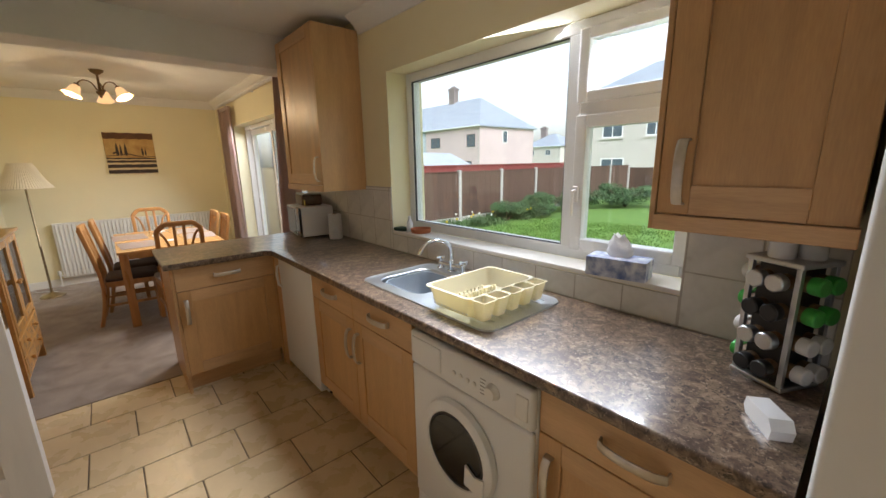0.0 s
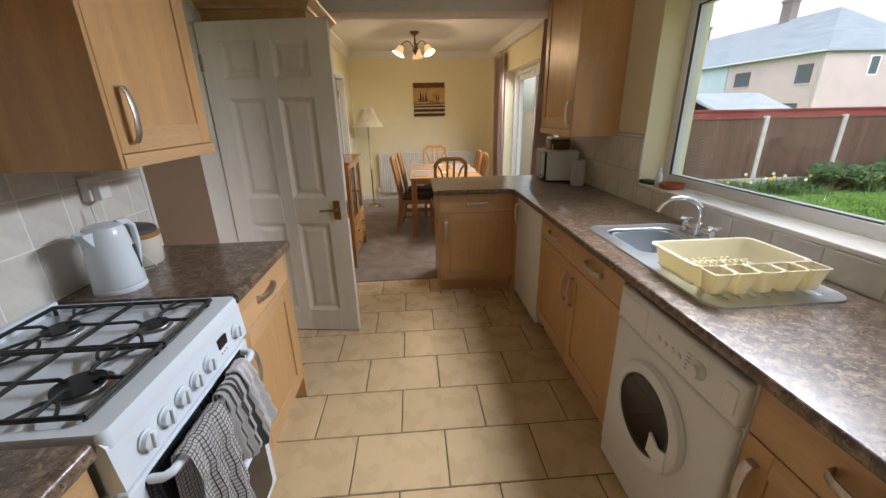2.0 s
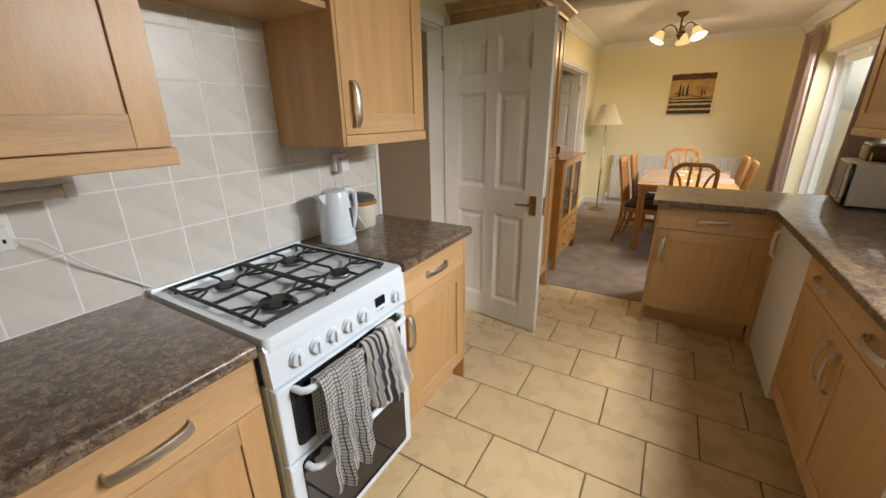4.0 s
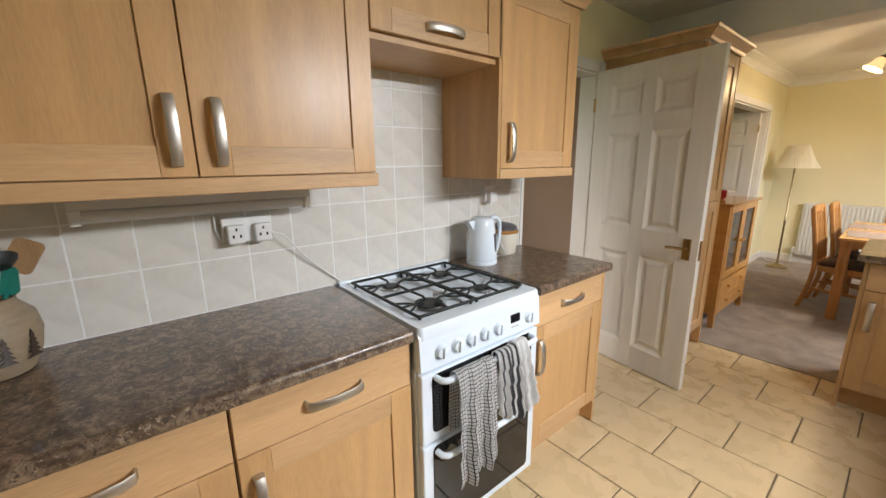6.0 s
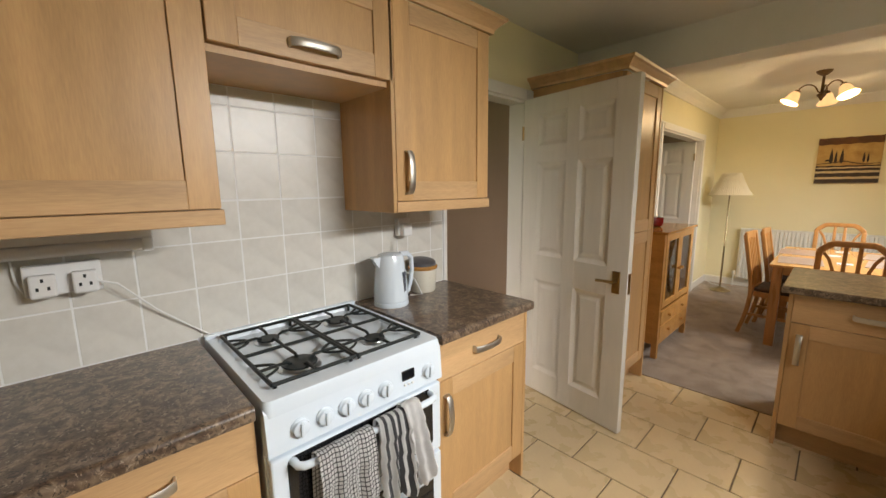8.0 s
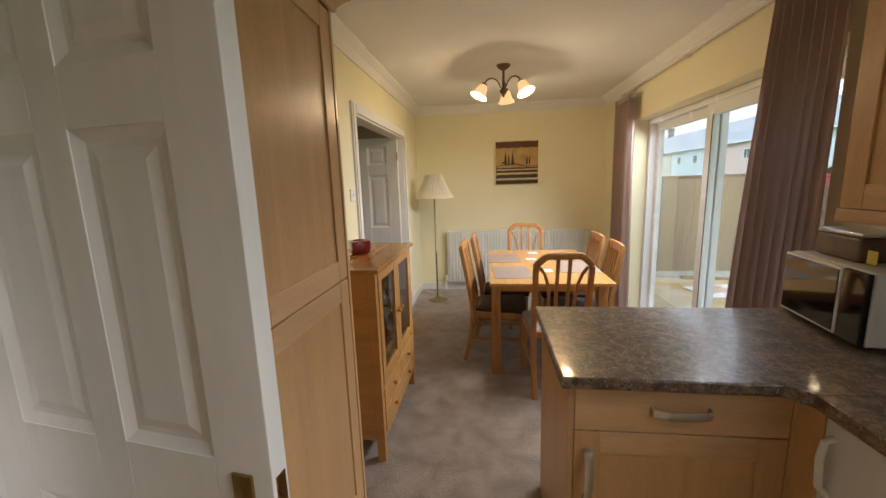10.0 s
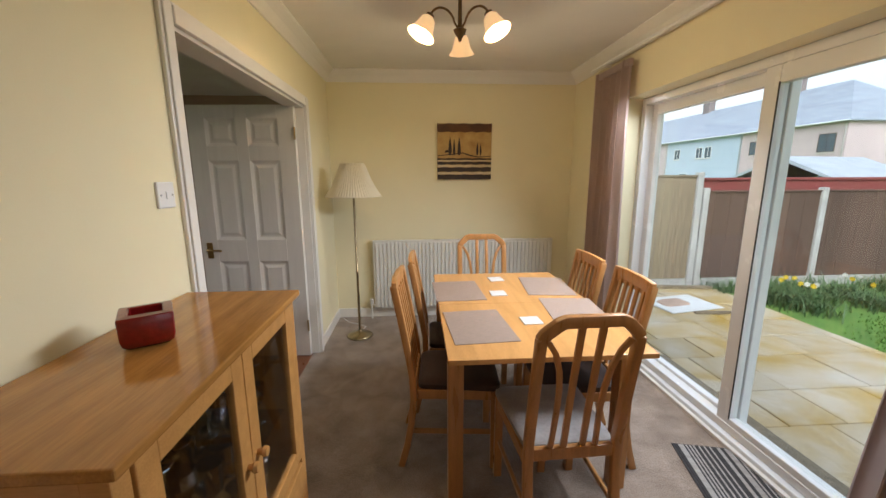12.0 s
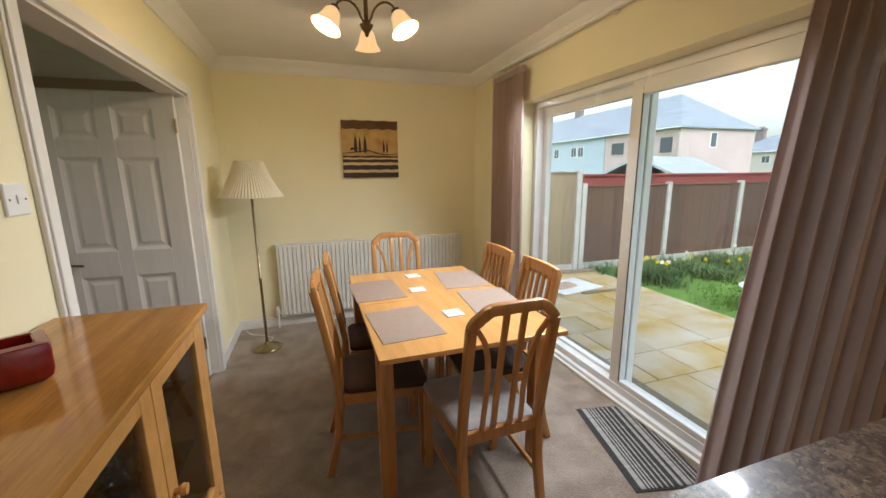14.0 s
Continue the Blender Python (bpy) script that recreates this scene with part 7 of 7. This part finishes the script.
while 2.069 + row * TY < YC:
    y0, y1 = 2.069 + row * TY, min(2.069 + (row + 1) * TY, YC)
    off = 0.027 if row % 2 == 0 else 0.238
    k = -4
    while off + k * TX < XR:
        x0, x1 = max(off + k * TX, XL), min(off + (k + 1) * TX, 1.1)
        if x1 - x0 > 0.03 and y1 - y0 > 0.03 and y1 > YB:
            piece("floor_tile", tile_mesh(x1 - x0 - 0.006, y1 - y0 - 0.006, 0.007, FLOOR_TILE, FT), None, floor, ((x0 + x1) / 2, (y0 + y1) / 2, 0.0), 0)
        k += 1
    row += 1

WTC = {}
def wall_tiles(parent, x, face, y0, y1, z0, z1, pitch, yoff, zoff, depth=0.009):
    """Square tiles on a wall at x; face is the way they look along x."""
    k = math.floor((y0 - yoff) / pitch)
    while yoff + k * pitch < y1 - 0.01:
        a, b = max(yoff + k * pitch, y0), min(yoff + (k + 1) * pitch, y1)
        j = math.floor((z0 - zoff) / pitch)
        while zoff + j * pitch < z1 - 0.01:
            c, d = max(zoff + j * pitch, z0), min(zoff + (j + 1) * pitch, z1)
            c = z0 if c - z0 < 0.04 else c
            if d - z0 < 0.04:
                d = c
            if b - a > 0.01 and d - c > 0.01:
                key = (round(b - a, 3), round(d - c, 3))
                if key not in WTC:
                    hw, hh = (b - a) / 2 - 0.0025, (d - c) / 2 - 0.0025
                    WTC[key] = mesh_of(box(-0.003, 0.003, -hw, hw, -hh, hh, 0.001, 1), WALL_TILE)
                piece("wall_tile", WTC[key], None, parent, (x + face * (depth - 0.0052), (a + b) / 2, (c + d) / 2))
            j += 1
        k += 1


tw = tagged(part("tiling_west", box(XL, XL + 0.006, YB, 1.786, 0.80, 1.39), GROUT_LIGHT), "pale square wall tiles with white grout behind the cooker", "tiling", kind="structure")
wall_tiles(tw, XL, 1, YB + 0.002, 1.782, 0.905, 1.388, 0.1575, -0.198, 0.93)
tw2 = tagged(part("tiling_hood", box(XL, XL + 0.006, 0.607, 1.197, 1.39, 1.80), GROUT_LIGHT), "pale square wall tiles above the cooker", "tiling", kind="structure")
wall_tiles(tw2, XL, 1, 0.607, 1.183, 1.39, 1.785, 0.1575, -0.198, 0.93)
tagged(part("tile_trim", box(XL, XL + 0.014, 1.784, 1.799, 0.905, 1.39, 0.002), PLASTIC_W), "white plastic tile edge trim", "trim", kind="structure")
te = tagged(part("tiling_east", join(box(XR - 0.006, XR, 0.13, WY0, 0.80, 1.34), box(XR - 0.006, XR, WY0, WY1, 0.80, WZ0 - 0.022), box(XR - 0.006, XR, WY1, 3.55, 0.80, 1.33)), GROUT_TAUPE), "pale square wall tiles below the kitchen window", "tiling", kind="structure")
wall_tiles(te, XR, -1, 0.13, WY0, 0.905, 1.335, 0.20, 0.51, 0.905)
wall_tiles(te, XR, -1, WY0, WY1, 0.905, WZ0 - 0.022, 0.20, 0.51, 0.905)
wall_tiles(te, XR, -1, WY1, 3.55, 0.905, 1.325, 0.20, 0.51, 0.905)
